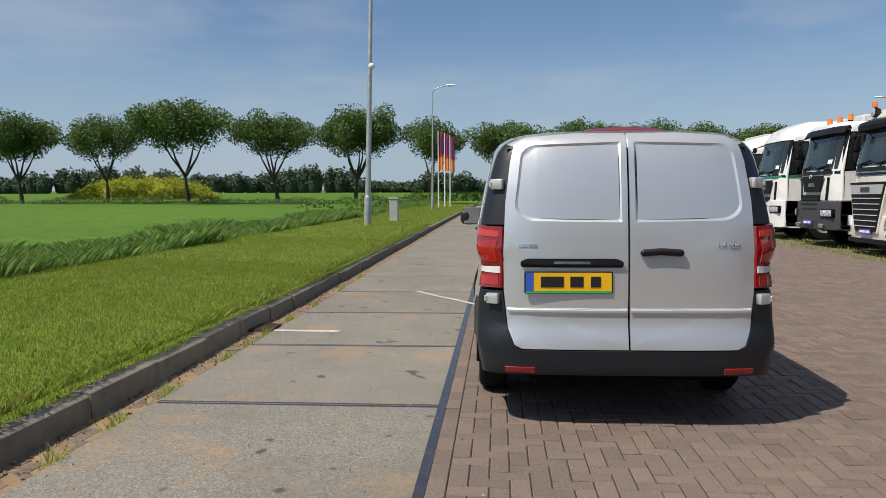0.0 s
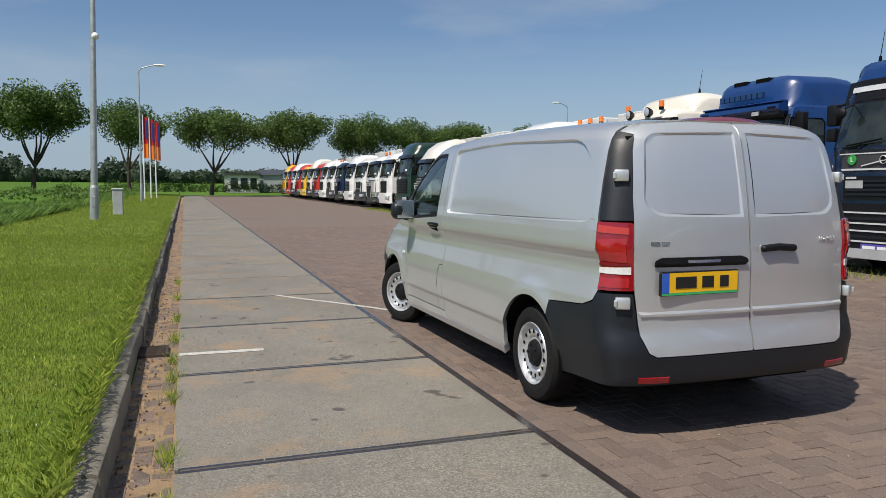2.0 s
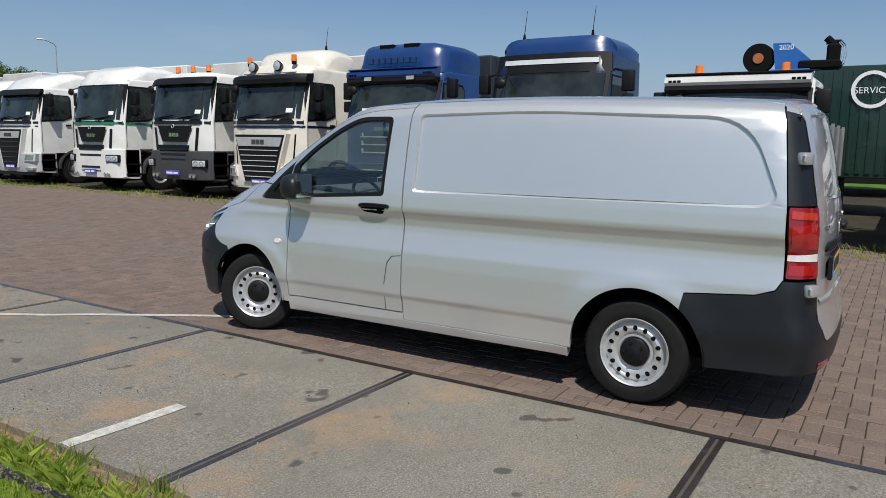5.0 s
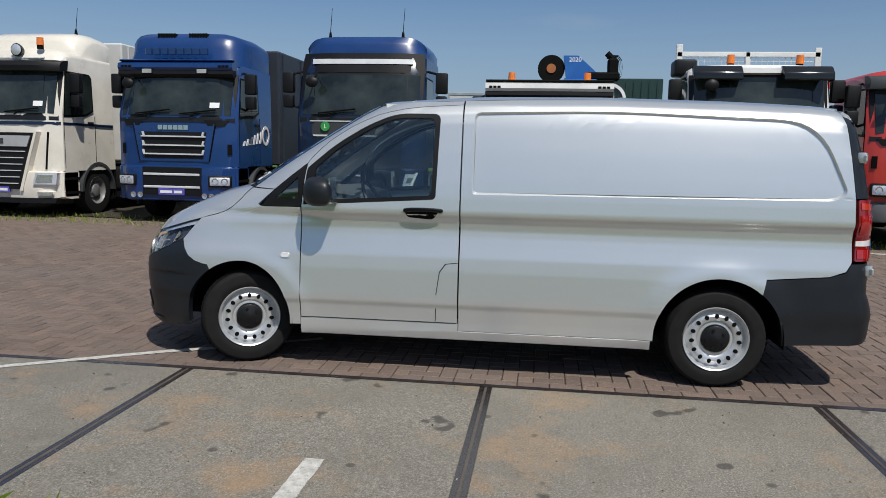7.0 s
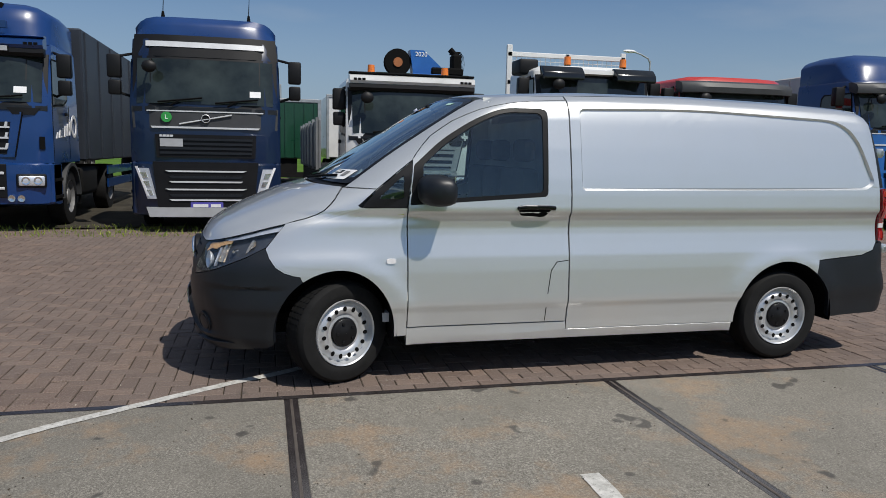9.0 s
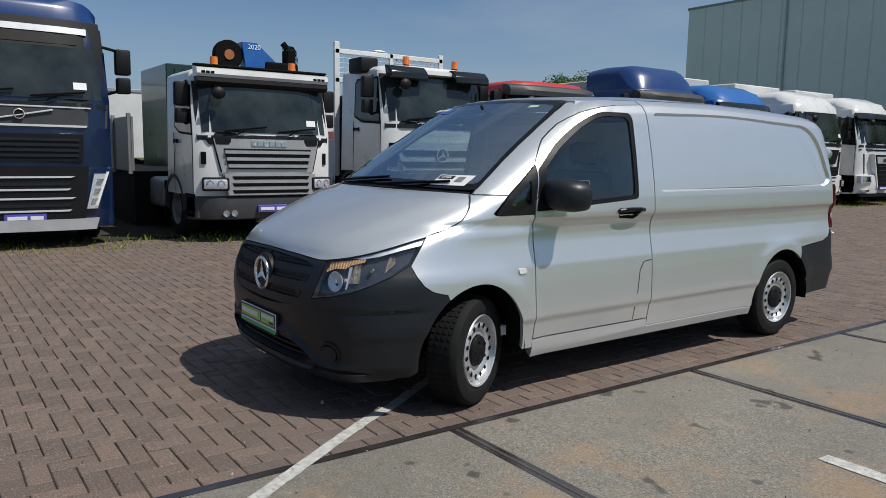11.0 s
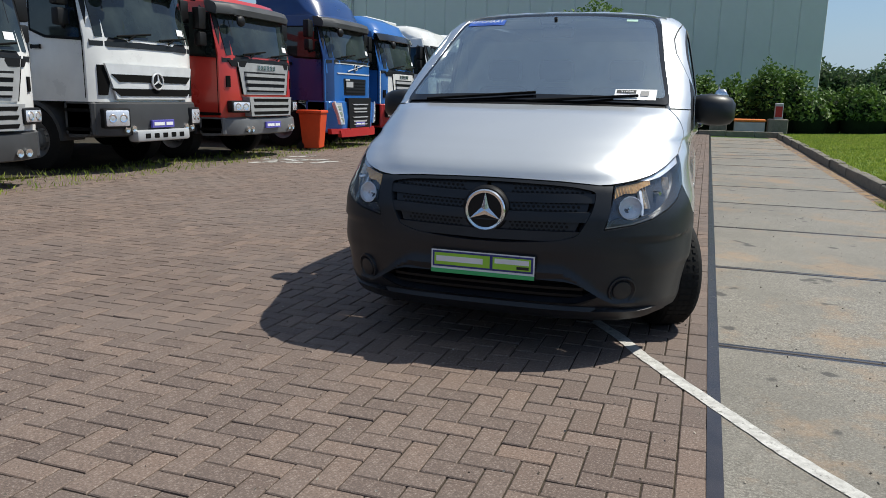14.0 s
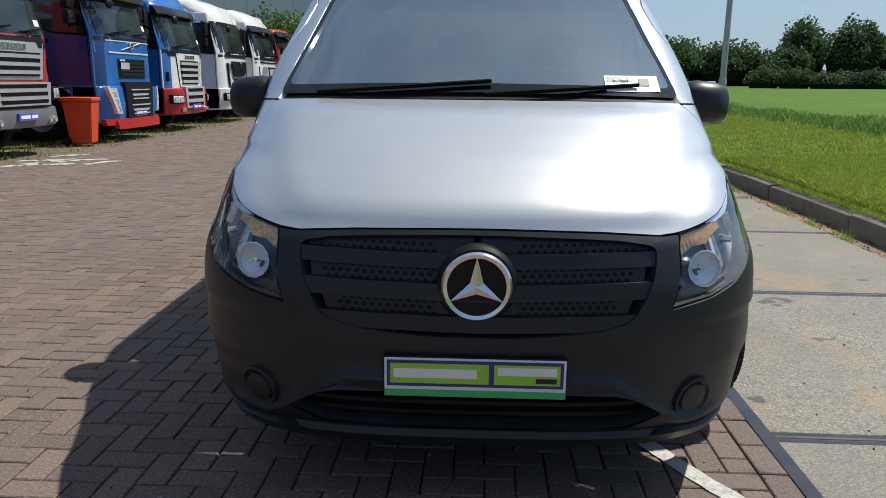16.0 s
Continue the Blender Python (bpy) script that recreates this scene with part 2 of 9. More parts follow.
def brick_far():
    """Pavers too far off to be told apart."""
    k = Mat("far_pavers", 0.74, 0.0, 0.28)
    br = k.node("ShaderNodeTexBrick", Scale=1.0)
    br.inputs["Brick Width"].default_value, br.inputs["Row Height"].default_value = 0.21, 0.105
    br.inputs["Mortar Size"].default_value = 0.006
    br.inputs["Color1"].default_value = (0.170, 0.127, 0.104, 1)
    br.inputs["Color2"].default_value = (0.200, 0.150, 0.122, 1)
    br.inputs["Mortar"].default_value = (0.10, 0.085, 0.075, 1)
    k.link(k.tc.outputs["Object"], br.inputs["Vector"])
    big = k.noise(0.35, 7.0, 0.62)
    c = k.mix(k.ramp(big, (0.36, 0.4), (0.62, 0.0)), br.outputs["Color"], (0.16, 0.14, 0.125))
    spot = k.noise(0.9, 3.0, 0.5)
    c = k.mix(k.ramp(spot, (0.69, 0.0), (0.73, 0.5)), c, (0.07, 0.065, 0.06))
    k.color(c).bump(k.noise(60.0, 4.0), 0.3, 0.01)
    return k.m


def kerb_mat():
    k = Mat("kerb_concrete", 0.92, 0.0, 0.3)
    fine = k.noise(120.0, 4.0, 0.7)
    mid = k.noise(5.0, 7.0, 0.65)
    c = k.ramp(fine, (0.3, (0.10, 0.09, 0.073)), (0.7, (0.33, 0.30, 0.25)))
    c = k.mix(k.ramp(mid, (0.45, 0.0), (0.68, 0.6)), c, (0.11, 0.105, 0.08))
    k.color(c).bump(fine, 0.4, 0.008)
    return k.m


def earth_mat(name, lo, hi, scale=3.0):
    k = Mat(name, 0.95, 0.0, 0.2)
    a, b = k.noise(scale, 8.0, 0.65), k.noise(scale * 30, 4.0, 0.7)
    c = k.ramp(a, (0.3, lo), (0.7, hi))
    c = k.mix(k.ramp(b, (0.35, 0.55), (0.6, 0.0)), c, tuple(v * 0.45 for v in lo))
    k.color(c).bump(b, 0.5, 0.02)
    return k.m


def leaf_mat(name, lo, hi, gloss=0.5, through=0.25, patches=False):
    k = Mat(name, gloss, 0.0, 0.35)
    c = k.ramp(k.island(), (0.0, lo), (0.6, tuple((a + b) / 2 for a, b in zip(lo, hi))), (1.0, hi))
    if patches:
        # clover-dark and dry straw patches, a hand to a metre across
        c = k.mix(k.ramp(k.noise(3.4, 5.0, 0.7), (0.50, 0.0), (0.64, 0.45)), c, (0.10, 0.18, 0.022))
        c = k.mix(k.ramp(k.noise(1.3, 6.0, 0.72), (0.53, 0.0), (0.68, 0.55)), c, (0.36, 0.33, 0.10))
    k.color(c)
    k.b.inputs["Subsurface Weight"].default_value = 0.0
    tr = k.node("ShaderNodeBsdfTranslucent")
    k.link(c, tr.inputs["Color"])
    mx = k.node("ShaderNodeMixShader", Fac=through)
    out = k.t.nodes["Material Output"]
    k.link(k.b.outputs[0], mx.inputs[1])
    k.link(tr.outputs[0], mx.inputs[2])
    k.link(mx.outputs[0], out.inputs["Surface"])
    return k.m


def bark_mat():
    k = Mat("bark", 0.95, 0.0, 0.2)
    n = k.noise(7.0, 8.0, 0.7, (1, 1, 0.25))
    k.color(k.ramp(n, (0.3, (0.03, 0.026, 0.02)), (0.7, (0.10, 0.085, 0.065)))).bump(n, 0.7, 0.03)
    return k.m


SILVER = silver_paint()
BLACK_PLASTIC = plain("black_plastic", (0.0085, 0.0105, 0.0145), 0.42, 0, 0.14, 6.0, 0.5, 0.04)
DARK_PLASTIC = plain("dark_plastic", (0.006, 0.006, 0.007), 0.5, 0, 0.2, 6.0, 0.3)
MATT_BLACK = plain("matt_black", (0.003, 0.003, 0.003), 0.85, 0, 0.12, 9.0, 0.15)
RUBBER = plain("tyre_rubber", (0.010, 0.010, 0.010), 0.78, 0, 0.3, 14.0, 0.25, 0.2)
STEEL_RIM = plain("rim_silver", (0.62, 0.63, 0.64), 0.32, 0.6, 0.1, 12.0)
CHROME = plain("chrome", (0.88, 0.89, 0.90), 0.20, 1.0, 0.04)
LAMP_RED = plain("red_lamp", (0.25, 0.004, 0.008), 0.12, 0, 0.12, 30.0, 0.6, 0.0, 0.8)
LAMP_TURN = plain("amber_red_lamp", (0.48, 0.035, 0.015), 0.12, 0, 0.1, 30, 0.6, 0, 0.8)
LAMP_BRIGHT = plain("bright_red_lamp", (0.36, 0.010, 0.012), 0.1, 0, 0.1, 30, 0.6, 0, 0.8)
LAMP_DARK = plain("maroon_lamp", (0.16, 0.008, 0.02), 0.15, 0, 0.1, 30, 0.6, 0, 0.6)
LAMP_WHITE = plain("white_lamp", (0.72, 0.70, 0.70), 0.12, 0, 0.1, 40.0, 0.6, 0.0, 0.8)
LAMP_BULB_GLOW = plain("bulb_glow_lamp", (0.90, 0.46, 0.20), 0.2, 0.5, 0.4, 60.0, 0.6, 0.0, 0.5)
LAMP_BOWL = plain("lamp_bowl", (0.10, 0.105, 0.115), 0.2, 0.6, 0.3, 25.0)
LAMP_SIDE = plain("lamp_side", (0.05, 0.05, 0.055), 0.4, 0.0, 0.2, 25.0)
LAMP_SILVER = plain("lamp_silver", (0.82, 0.84, 0.88), 0.38, 0.7, 0.08, 30.0)
# chrome tinted warm: reflected ground and sun glints are in the colour
LAMP_WARM_GLINT = plain("lamp_warm_glint", (0.66, 0.54, 0.40), 0.15, 0.8, 0.3, 60.0)
GLOSS_BLACK = plain("black_screen_print", (0.004, 0.004, 0.005), 0.06, 0, 0.1, 6.0)
REFLECTOR = plain("lamp_reflector", (0.95, 0.94, 0.92), 0.10, 1.0, 0.05, 70.0, 0.5, 0.15)
PLATE_YELLOW = plain("yellow_plate", (0.85, 0.48, 0.015), 0.35, 0, 0.05)
PLATE_BLUE = plain("blue_plate", (0.03, 0.12, 0.55), 0.35, 0, 0.05)
GREEN_STICKER = plain("green_sticker", (0.05, 0.42, 0.14), 0.4, 0, 0.05)
LIME_STICKER = plain("lime_sticker", (0.33, 0.62, 0.05), 0.4, 0, 0.05)
NAVY = plain("navy_print", (0.03, 0.035, 0.20), 0.4, 0, 0.05)
WHITE_PRINT = plain("white_print", (0.80, 0.80, 0.80), 0.4, 0, 0.04)
BLACK_PRINT = plain("black_print", (0.015, 0.015, 0.015), 0.4)
GLASS = glass_mat("window_glass", (0.80, 0.93, 0.91), 0.80, 0.09)
SCREEN_GLASS = glass_mat("windscreen_glass", (0.82, 0.95, 0.95), 0.86, 0.46)
TRUCK_GLASS = glass_mat("truck_glass", (0.62, 0.80, 0.72), 0.62, 0.06)
LENS = glass_mat("lamp_lens", (0.95, 0.97, 1.0), 0.95, 0.06)
CONCRETE = concrete_slab()
BRICK = brick_mat("pavers", False)
BRICKS = brick_mat("paver_rows", True)
FAR_BRICK = brick_far()
KERB = kerb_mat()
TAR = plain("tar_joint", (0.036, 0.031, 0.031), 0.24, 0, 0.3, 8.0, 0.8, 0.03)
SAND = earth_mat("gutter_sand", (0.24, 0.165, 0.10), (0.40, 0.28, 0.175), 4.0)
SOIL = earth_mat("soil", (0.042, 0.034, 0.026), (0.085, 0.068, 0.048))
LAWN = earth_mat("lawn_ground", (0.08, 0.135, 0.014), (0.19, 0.25, 0.035), 2.0)
FIELD = earth_mat("field_ground", (0.060, 0.135, 0.010), (0.105, 0.200, 0.018), 0.06)
def line_paint():
    """Road paint, worn through in flakes."""
    k = Mat("white_road_paint", 0.75, 0.0, 0.4)
    n = k.noise(18.0, 8.0, 0.75)
    k.color(k.ramp(n, (0.3, (0.30, 0.29, 0.265)), (0.65, (0.60, 0.59, 0.555))))
    k.link(k.ramp(k.noise(34.0, 7.0, 0.8), (0.26, 0.0), (0.46, 1.0)), k.b.inputs["Alpha"])
    return k.m


LINE_PAINT = line_paint()
BARK = bark_mat()
LEAVES = leaf_mat("plane_leaves", (0.045, 0.092, 0.018), (0.13, 0.21, 0.045))
SHRUB = leaf_mat("shrub_leaves", (0.022, 0.055, 0.012), (0.07, 0.13, 0.03))
GRASS = leaf_mat("grass_blades", (0.14, 0.23, 0.024), (0.47, 0.53, 0.10), 0.6, 0.4, True)
BUSH = leaf_mat("bush_leaves", (0.05, 0.11, 0.018), (0.15, 0.25, 0.05), 0.55, 0.3)
REED = leaf_mat("reed_blades", (0.07, 0.16, 0.025), (0.34, 0.48, 0.13), 0.5, 0.35)
GALVANISED = plain("galvanised_steel", (0.42, 0.44, 0.45), 0.5, 0.55, 0.18, 5.0)

# ---- ground ----
def rise(x, y):
    """Height of the paved yard and of the land round it."""
    z = 0.0
    if y > 11:
        z += 0.0045 * (y - 11) if y < 90 else 0.3555 + 0.011 * (y - 90)
    if y < -2:
        z += 0.002 * (-2 - y)
    if x > 3:
        z += 0.004 * (min(x, 40) - 3)
    if x < -3.0:
        z += 0.105 + 0.03 * min(5.0, -3.0 - x) + 0.004 * min(160, max(0, -8 - x))
    return z


KERB_X, SLAB_X0, SLAB_X1, YARD_Y0, YARD_Y1 = -2.71, -2.385, -0.32, -17.4, 96.0


def sheet(name, xs, ys, drop, material, label, category="ground"):
    bm = bmesh.new()
    vs = [[bm.verts.new((x, y, rise(-3.02 if name == "verge" and x > -3.02 else x, y) - drop)) for y in ys] for x in xs]
    for i in range(len(xs) - 1):
        for j in range(len(ys) - 1):
            bm.faces.new((vs[i][j], vs[i + 1][j], vs[i + 1][j + 1], vs[i][j + 1]))
    return single(name, bm, material, label, category, kind="structure")


# the land: one sheet to the horizon, under the yard too
gx = [-1500, -900, -500, -260, -150, -90, -60, -40, -26, -18, -12, -8, -5, -3.3, -3.02, -2.99, 3, 8, 14, 24, 40, 80, 200, 500, 1500]
gy = [-1500, -700, -300, -160, -90, -50, -30, -20, -12, -6, -2, 4, 11, 20, 32, 50, 70, 90, 130, 200, 330, 600, 1500]
sheet("ground", gx, gy, 0.06, FIELD, "green meadow reaching to the horizon round the yard")
sheet("verge", [-8.2, -7, -5, -4, -3.4, -3.02, KERB_X - 0.10], [-17.0 + 3.0 * i for i in range(38)], 0.0, LAWN, "mown grass verge with clover along the kerb", "verge")
yx = [SLAB_X1, 1, 3, 5, 8, 10, 14, 20, 30]
sheet("yard_pavement", yx, [YARD_Y0, -12, -6, -2, 2, 6, 11, 15, 20, 26, 33, 42, 55, 70, 96], 0.026, FAR_BRICK, "reddish grey paved lorry yard", "pavement")

# concrete slabs between the gutter and the pavers
SLABS, PITCH, JOINT_Y = 56, 2.040, 6.952
slab_bm = bmesh.new()
box(slab_bm, SLAB_X0, SLAB_X1 - 0.048, 0, PITCH - 0.074, -0.18, 0.0, 0.006)
slab_mesh = mesh_of("slab", slab_bm, CONCRETE)
lane = thing("concrete_lane", Matrix.Identity(4), "row of weathered concrete slabs beside the kerb", "pavement", kind="structure")
for i in range(SLABS):
    y = JOINT_Y + PITCH * (i - 12)
    if y < YARD_Y0:
        continue
    ob = new("slab", slab_mesh)
    ob.parent = lane
    ob.location = (0, y, rise(-1.4, y + 1))
    ob.rotation_euler = (math.atan2(rise(-1.4, y + 2) - rise(-1.4, y), 2.0), 0, 0)
bm = bmesh.new()
for i in range(SLABS + 1):
    y = JOINT_Y + PITCH * (i - 12) - 0.074
    if y < YARD_Y0:
        continue
    box(bm, SLAB_X0 + 0.02, SLAB_X1 - 0.045, y - 0.002, y + 0.076, rise(-1.4, y) - 0.1, rise(-1.4, y) - 0.001)
seal_bm = bmesh.new()
for i in range(SLABS + 1):
    y = JOINT_Y + PITCH * (i - 12) - 0.074
    if y > YARD_Y0:
        box(seal_bm, SLAB_X0 + 0.03, SLAB_X1 - 0.055, y + 0.028, y + 0.045, rise(-1.4, y) - 0.05, rise(-1.4, y) + 0.002, 0.002)
ys = [YARD_Y0, -2, 11, 90]
for a, b in zip(ys, ys[1:]):
    va = [bm.verts.new((x, y, rise(0, y) + 0.002)) for x, y in ((SLAB_X1 - 0.053, a), (SLAB_X1 + 0.003, a), (SLAB_X1 + 0.003, b), (SLAB_X1 - 0.053, b))]
    bm.faces.new(va)
tar = part("joint_filler", bm, TAR, lane, "dark bitumen joint strips")
tar["kind"] = "stuff"
sl = part("joint_seal", seal_bm, plain("joint_seal", (0.085, 0.072, 0.062), 0.5, 0, 0.3, 12.0, 0.4, 0.2), lane)
sl["kind"] = "stuff"

# gutter and kerb
sheet("gutter", [KERB_X, SLAB_X0 + 0.004], [YARD_Y0 + 2.0 * i for i in range(54)], 0.0475, SAND, "sandy brick gutter along the kerb", "gutter")
kerb = thing("kerb", Matrix.Identity(4), "weathered grey concrete kerb stones", "kerb", kind="structure")
kerb_bm = bmesh.new()
prism(kerb_bm, [(0.0, -0.2), (0.0, 0.085), (-0.008, 0.112), (-0.03, 0.125), (-0.140, 0.128), (-0.140, -0.2)], 0.0, 0.985)
for v in kerb_bm.verts:
    v.co = Vector((v.co.y, v.co.x, v.co.z))
kerb_mesh = mesh_of("kerb_stone", kerb_bm, KERB)
rk = random.Random(3)
for i in range(108):
    y = YARD_Y0 + i
    ob = new("kerb_stone", kerb_mesh)
    ob.parent = kerb
    ob.location = (KERB_X + rk.uniform(-0.018, 0.018), y, rise(0, y) + rk.uniform(-0.012, 0.010))
    ob.rotation_euler = (0, 0, rk.uniform(-0.012, 0.012))


def stripe(name, pts, width, label):
    """A painted line through (x, y) points, just above the ground."""
    bm = bmesh.new()
    rows = []
    rs = random.Random(len(pts))
    fine = []
    for (xa, ya), (xb, yb) in zip(pts, pts[1:]):
        k = max(1, int(math.hypot(xb - xa, yb - ya) / 0.035))
        fine += [(xa + (xb - xa) * j / k, ya + (yb - ya) * j / k) for j in range(k)]
    pts = fine + [pts[-1]]
    for i, (x, y) in enumerate(pts):
        a, b = Vector(pts[max(0, i - 1)]), Vector(pts[min(len(pts) - 1, i + 1)])
        d = (b - a).normalized()
        s = Vector((-d.y, d.x)) * width / 2
        e, g = rs.uniform(0.92, 1.05), rs.uniform(0.92, 1.05)
        rows.append((bm.verts.new((x + s.x * e, y + s.y * e, 0.004)), bm.verts.new((x - s.x * g, y - s.y * g, 0.004))))
    for p, q in zip(rows, rows[1:]):
        bm.faces.new((p[0], p[1], q[1], q[0]))
    return single(name, bm, LINE_PAINT, label, "road marking", kind="structure")


stripe("bay_line", [(-2.38, 7.665), (-2.0, 7.652), (-1.665, 7.648)], 0.10, "worn white painted bay line on the concrete")
stripe("bay_line", [(-1.29, 11.2), (-0.84, 10.50), (-0.60, 10.20), (-0.38, 9.87), (-0.18, 9.57), (0.0, 9.29), (0.14, 9.02), (0.28, 8.82), (0.6, 8.3)], 0.072, "worn white painted line running under the van")

# worn paint strokes before the parked lorries
rs_ = random.Random(77)
bm = bmesh.new()
for x0, y0, x1, y1 in ((7.6, 1.35, 7.45, 0.75), (7.75, 0.55, 7.25, 0.15), (7.35, 1.0, 6.95, 0.75), (6.6, 0.75, 6.5, 0.35), (7.7, -0.2, 7.35, -0.65), (7.1, 0.35, 6.8, 0.1), (7.5, 0.3, 7.1, 0.6)):
    for k in range(7):
        u = k / 6
        cx, cy = x0 + (x1 - x0) * u + rs_.gauss(0, 0.03), y0 + (y1 - y0) * u + rs_.gauss(0, 0.03)
        r0 = rs_.uniform(0.05, 0.11)
        bm.faces.new([bm.verts.new((cx + r0 * rs_.uniform(0.6, 1.2) * math.cos(q * 0.785), cy + r0 * rs_.uniform(0.6, 1.3) * math.sin(q * 0.785), rise(cx, cy) + 0.005 + 0.0004 * k)) for q in range(8)])
single("paint_mark", bm, LINE_PAINT, "worn white paint marks on the pavers", "road marking", kind="structure", smooth=False)

# oil-stained dirt under the parked lorries; shade beneath them is put into its colour
STAND = earth_mat("shaded_stand_dirt", (0.030, 0.026, 0.020), (0.075, 0.066, 0.048), 1.4)
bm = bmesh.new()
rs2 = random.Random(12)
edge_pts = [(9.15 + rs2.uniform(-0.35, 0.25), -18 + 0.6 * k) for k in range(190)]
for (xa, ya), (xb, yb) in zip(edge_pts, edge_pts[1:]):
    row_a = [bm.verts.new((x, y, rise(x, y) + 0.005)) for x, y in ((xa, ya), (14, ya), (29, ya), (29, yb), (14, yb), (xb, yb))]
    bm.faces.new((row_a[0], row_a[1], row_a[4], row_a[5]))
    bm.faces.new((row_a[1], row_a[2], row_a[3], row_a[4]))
single("lorry_stand", bm, STAND, "oil-stained dirt where the lorries are parked, darkened to hold their shade", "ground", kind="structure", smooth=False)

# ---- the van ----
XC, HUB_F, HUB_R, HUB_Z, ARCH = 0.805, 8.66, 5.46, 0.325, 0.405


def table(pairs, soft):
    """A smooth curve through (place, value) pairs."""
    p = np.array(pairs)
    s = np.linspace(p[0, 0], p[-1, 0], 600)
    v = np.interp(s, p[:, 0], p[:, 1])
    n = max(1, int(soft / (s[1] - s[0])))
    if n > 1:
        w = np.hanning(n + 2)[1:-1]
        e = np.concatenate([2 * v[0] - v[n:0:-1], v, 2 * v[-1] - v[-2:-n - 2:-1]])
        v = np.convolve(e, w / w.sum(), "same")[n:n + len(s)]
    return lambda q: float(np.interp(q, s, v))


van_w = table([(0.18, 0.880), (0.24, 0.912), (0.30, 0.926), (0.36, 0.932), (0.45, 0.946), (0.485, 0.9615), (0.52, 0.9635), (0.70, 0.958), (0.80, 0.950), (0.88, 0.934), (0.94, 0.923), (0.985, 0.919), (1.03, 0.923), (1.062, 0.934),
               (1.084, 0.955), (1.11, 0.956), (1.20, 0.949), (1.30, 0.936), (1.50, 0.900), (1.70, 0.857), (1.77, 0.834), (1.82, 0.797), (1.86, 0.727), (1.885, 0.62), (1.902, 0.42), (1.91, 0.0)], 0.016)
van_h = table([(4.40, 1.80), (4.62, 1.845), (4.9, 1.872), (5.4, 1.893), (6.2, 1.91), (7.0, 1.905), (7.4, 1.885), (7.75, 1.85), (8.2, 1.80)], 0.25)
van_yf = table([(0.18, 9.41), (0.22, 9.50), (0.30, 9.57), (0.40, 9.59), (0.55, 9.595), (0.72, 9.575), (0.85, 9.535), (0.92, 9.485), (0.96, 9.43), (1.0, 9.365), (1.06, 9.255),
                (1.12, 9.12), (1.18, 8.97), (1.22, 8.855), (1.25, 8.775), (1.4, 8.545), (1.6, 8.225), (1.75, 7.975), (1.83, 7.825), (1.91, 7.60)], 0.03)
van_y0 = table([(0.18, 8.72), (0.95, 8.66), (1.0, 8.60), (1.1, 8.40), (1.2, 8.22), (1.25, 8.18), (1.4, 7.97), (1.6, 7.69), (1.75, 7.48), (1.83, 7.38), (1.91, 7.25)], 0.05)
van_yr = table([(0.18, 4.52), (0.28, 4.45), (0.36, 4.415), (0.52, 4.415), (0.60, 4.435), (0.64, 4.455), (1.0, 4.462), (1.25, 4.485), (1.5, 4.525), (1.72, 4.575), (1.80, 4.615), (1.86, 4.70), (1.91, 4.9)], 0.04)
TAIL, TAIL_D = 3.4, 0.26
nose_n = table([(0.18, 3.3), (0.75, 3.3), (0.95, 2.9), (1.1, 2.7), (1.9, 2.7)], 0.1)


def half(y, z):
    """Half width of the body at a height, before nose and tail curve in."""
    zn = z if z < 1.2 else 1.2 + (z - 1.2) * 0.71 / (van_h(min(y, 7.6)) - 1.2)
    w = van_w(min(zn, 1.91))
    if y < 6.2:
        w *= 1 - 0.034 * ((6.2 - y) / 1.7) ** 2
    # towards the bonnet the shoulder fades and the wing leans in
    a, b = min(1.0, max(0.0, (y - 7.95) / 0.5)), min(1.0, max(0.0, (z - 0.99) / 0.1))
    w *= 1 - 0.038 * a * a * (3 - 2 * a) * b * b * (3 - 2 * b) * max(0.0, 1 - max(0.0, z - 1.25) / 0.35)
    for hub in (HUB_F, HUB_R):
        d = math.hypot(y - hub, z - HUB_Z) - ARCH
        if -0.10 < d < 0.28:
            w += 0.013 * math.exp(-(max(0.0, d - 0.02) / 0.07) ** 2)
    return w


def side(y, z, s, off=0.0):
    """A point of the flank; s is -1 or 1, off lifts it outwards."""
    w = half(y, z)
    y0, yr = van_y0(z), van_yr(z)
    if y > y0:
        w *= max(0.0, 1 - min(1, (y - y0) / (van_yf(z) - y0)) ** nose_n(z)) ** (1 / nose_n(z))
    t0 = yr + TAIL_D
    if y < t0:
        w *= max(0.0, 1 - min(1, (t0 - y) / TAIL_D) ** TAIL) ** (1 / TAIL)
    return Vector((XC + s * (w + off), y, z))


def front(x, z, off=0.0):
    """A point of nose, bonnet or windscreen over x (from the middle) and z."""
    y0, yf = van_y0(z), van_yf(z)
    w = max(1e-3, half(y0, z))
    k = max(0.0, 1 - min(1, abs(x) / w) ** nose_n(z)) ** (1 / nose_n(z))
    return Vector((XC + x, y0 + (yf - y0) * k + off, z))


def rear(x, z, off=0.0):
    yr = van_yr(z)
    w = half(yr + TAIL_D, z)
    k = max(0.0, 1 - min(1, abs(x) / w) ** TAIL) ** (1 / TAIL)
    return Vector((XC + x, yr + TAIL_D - TAIL_D * k - off, z))


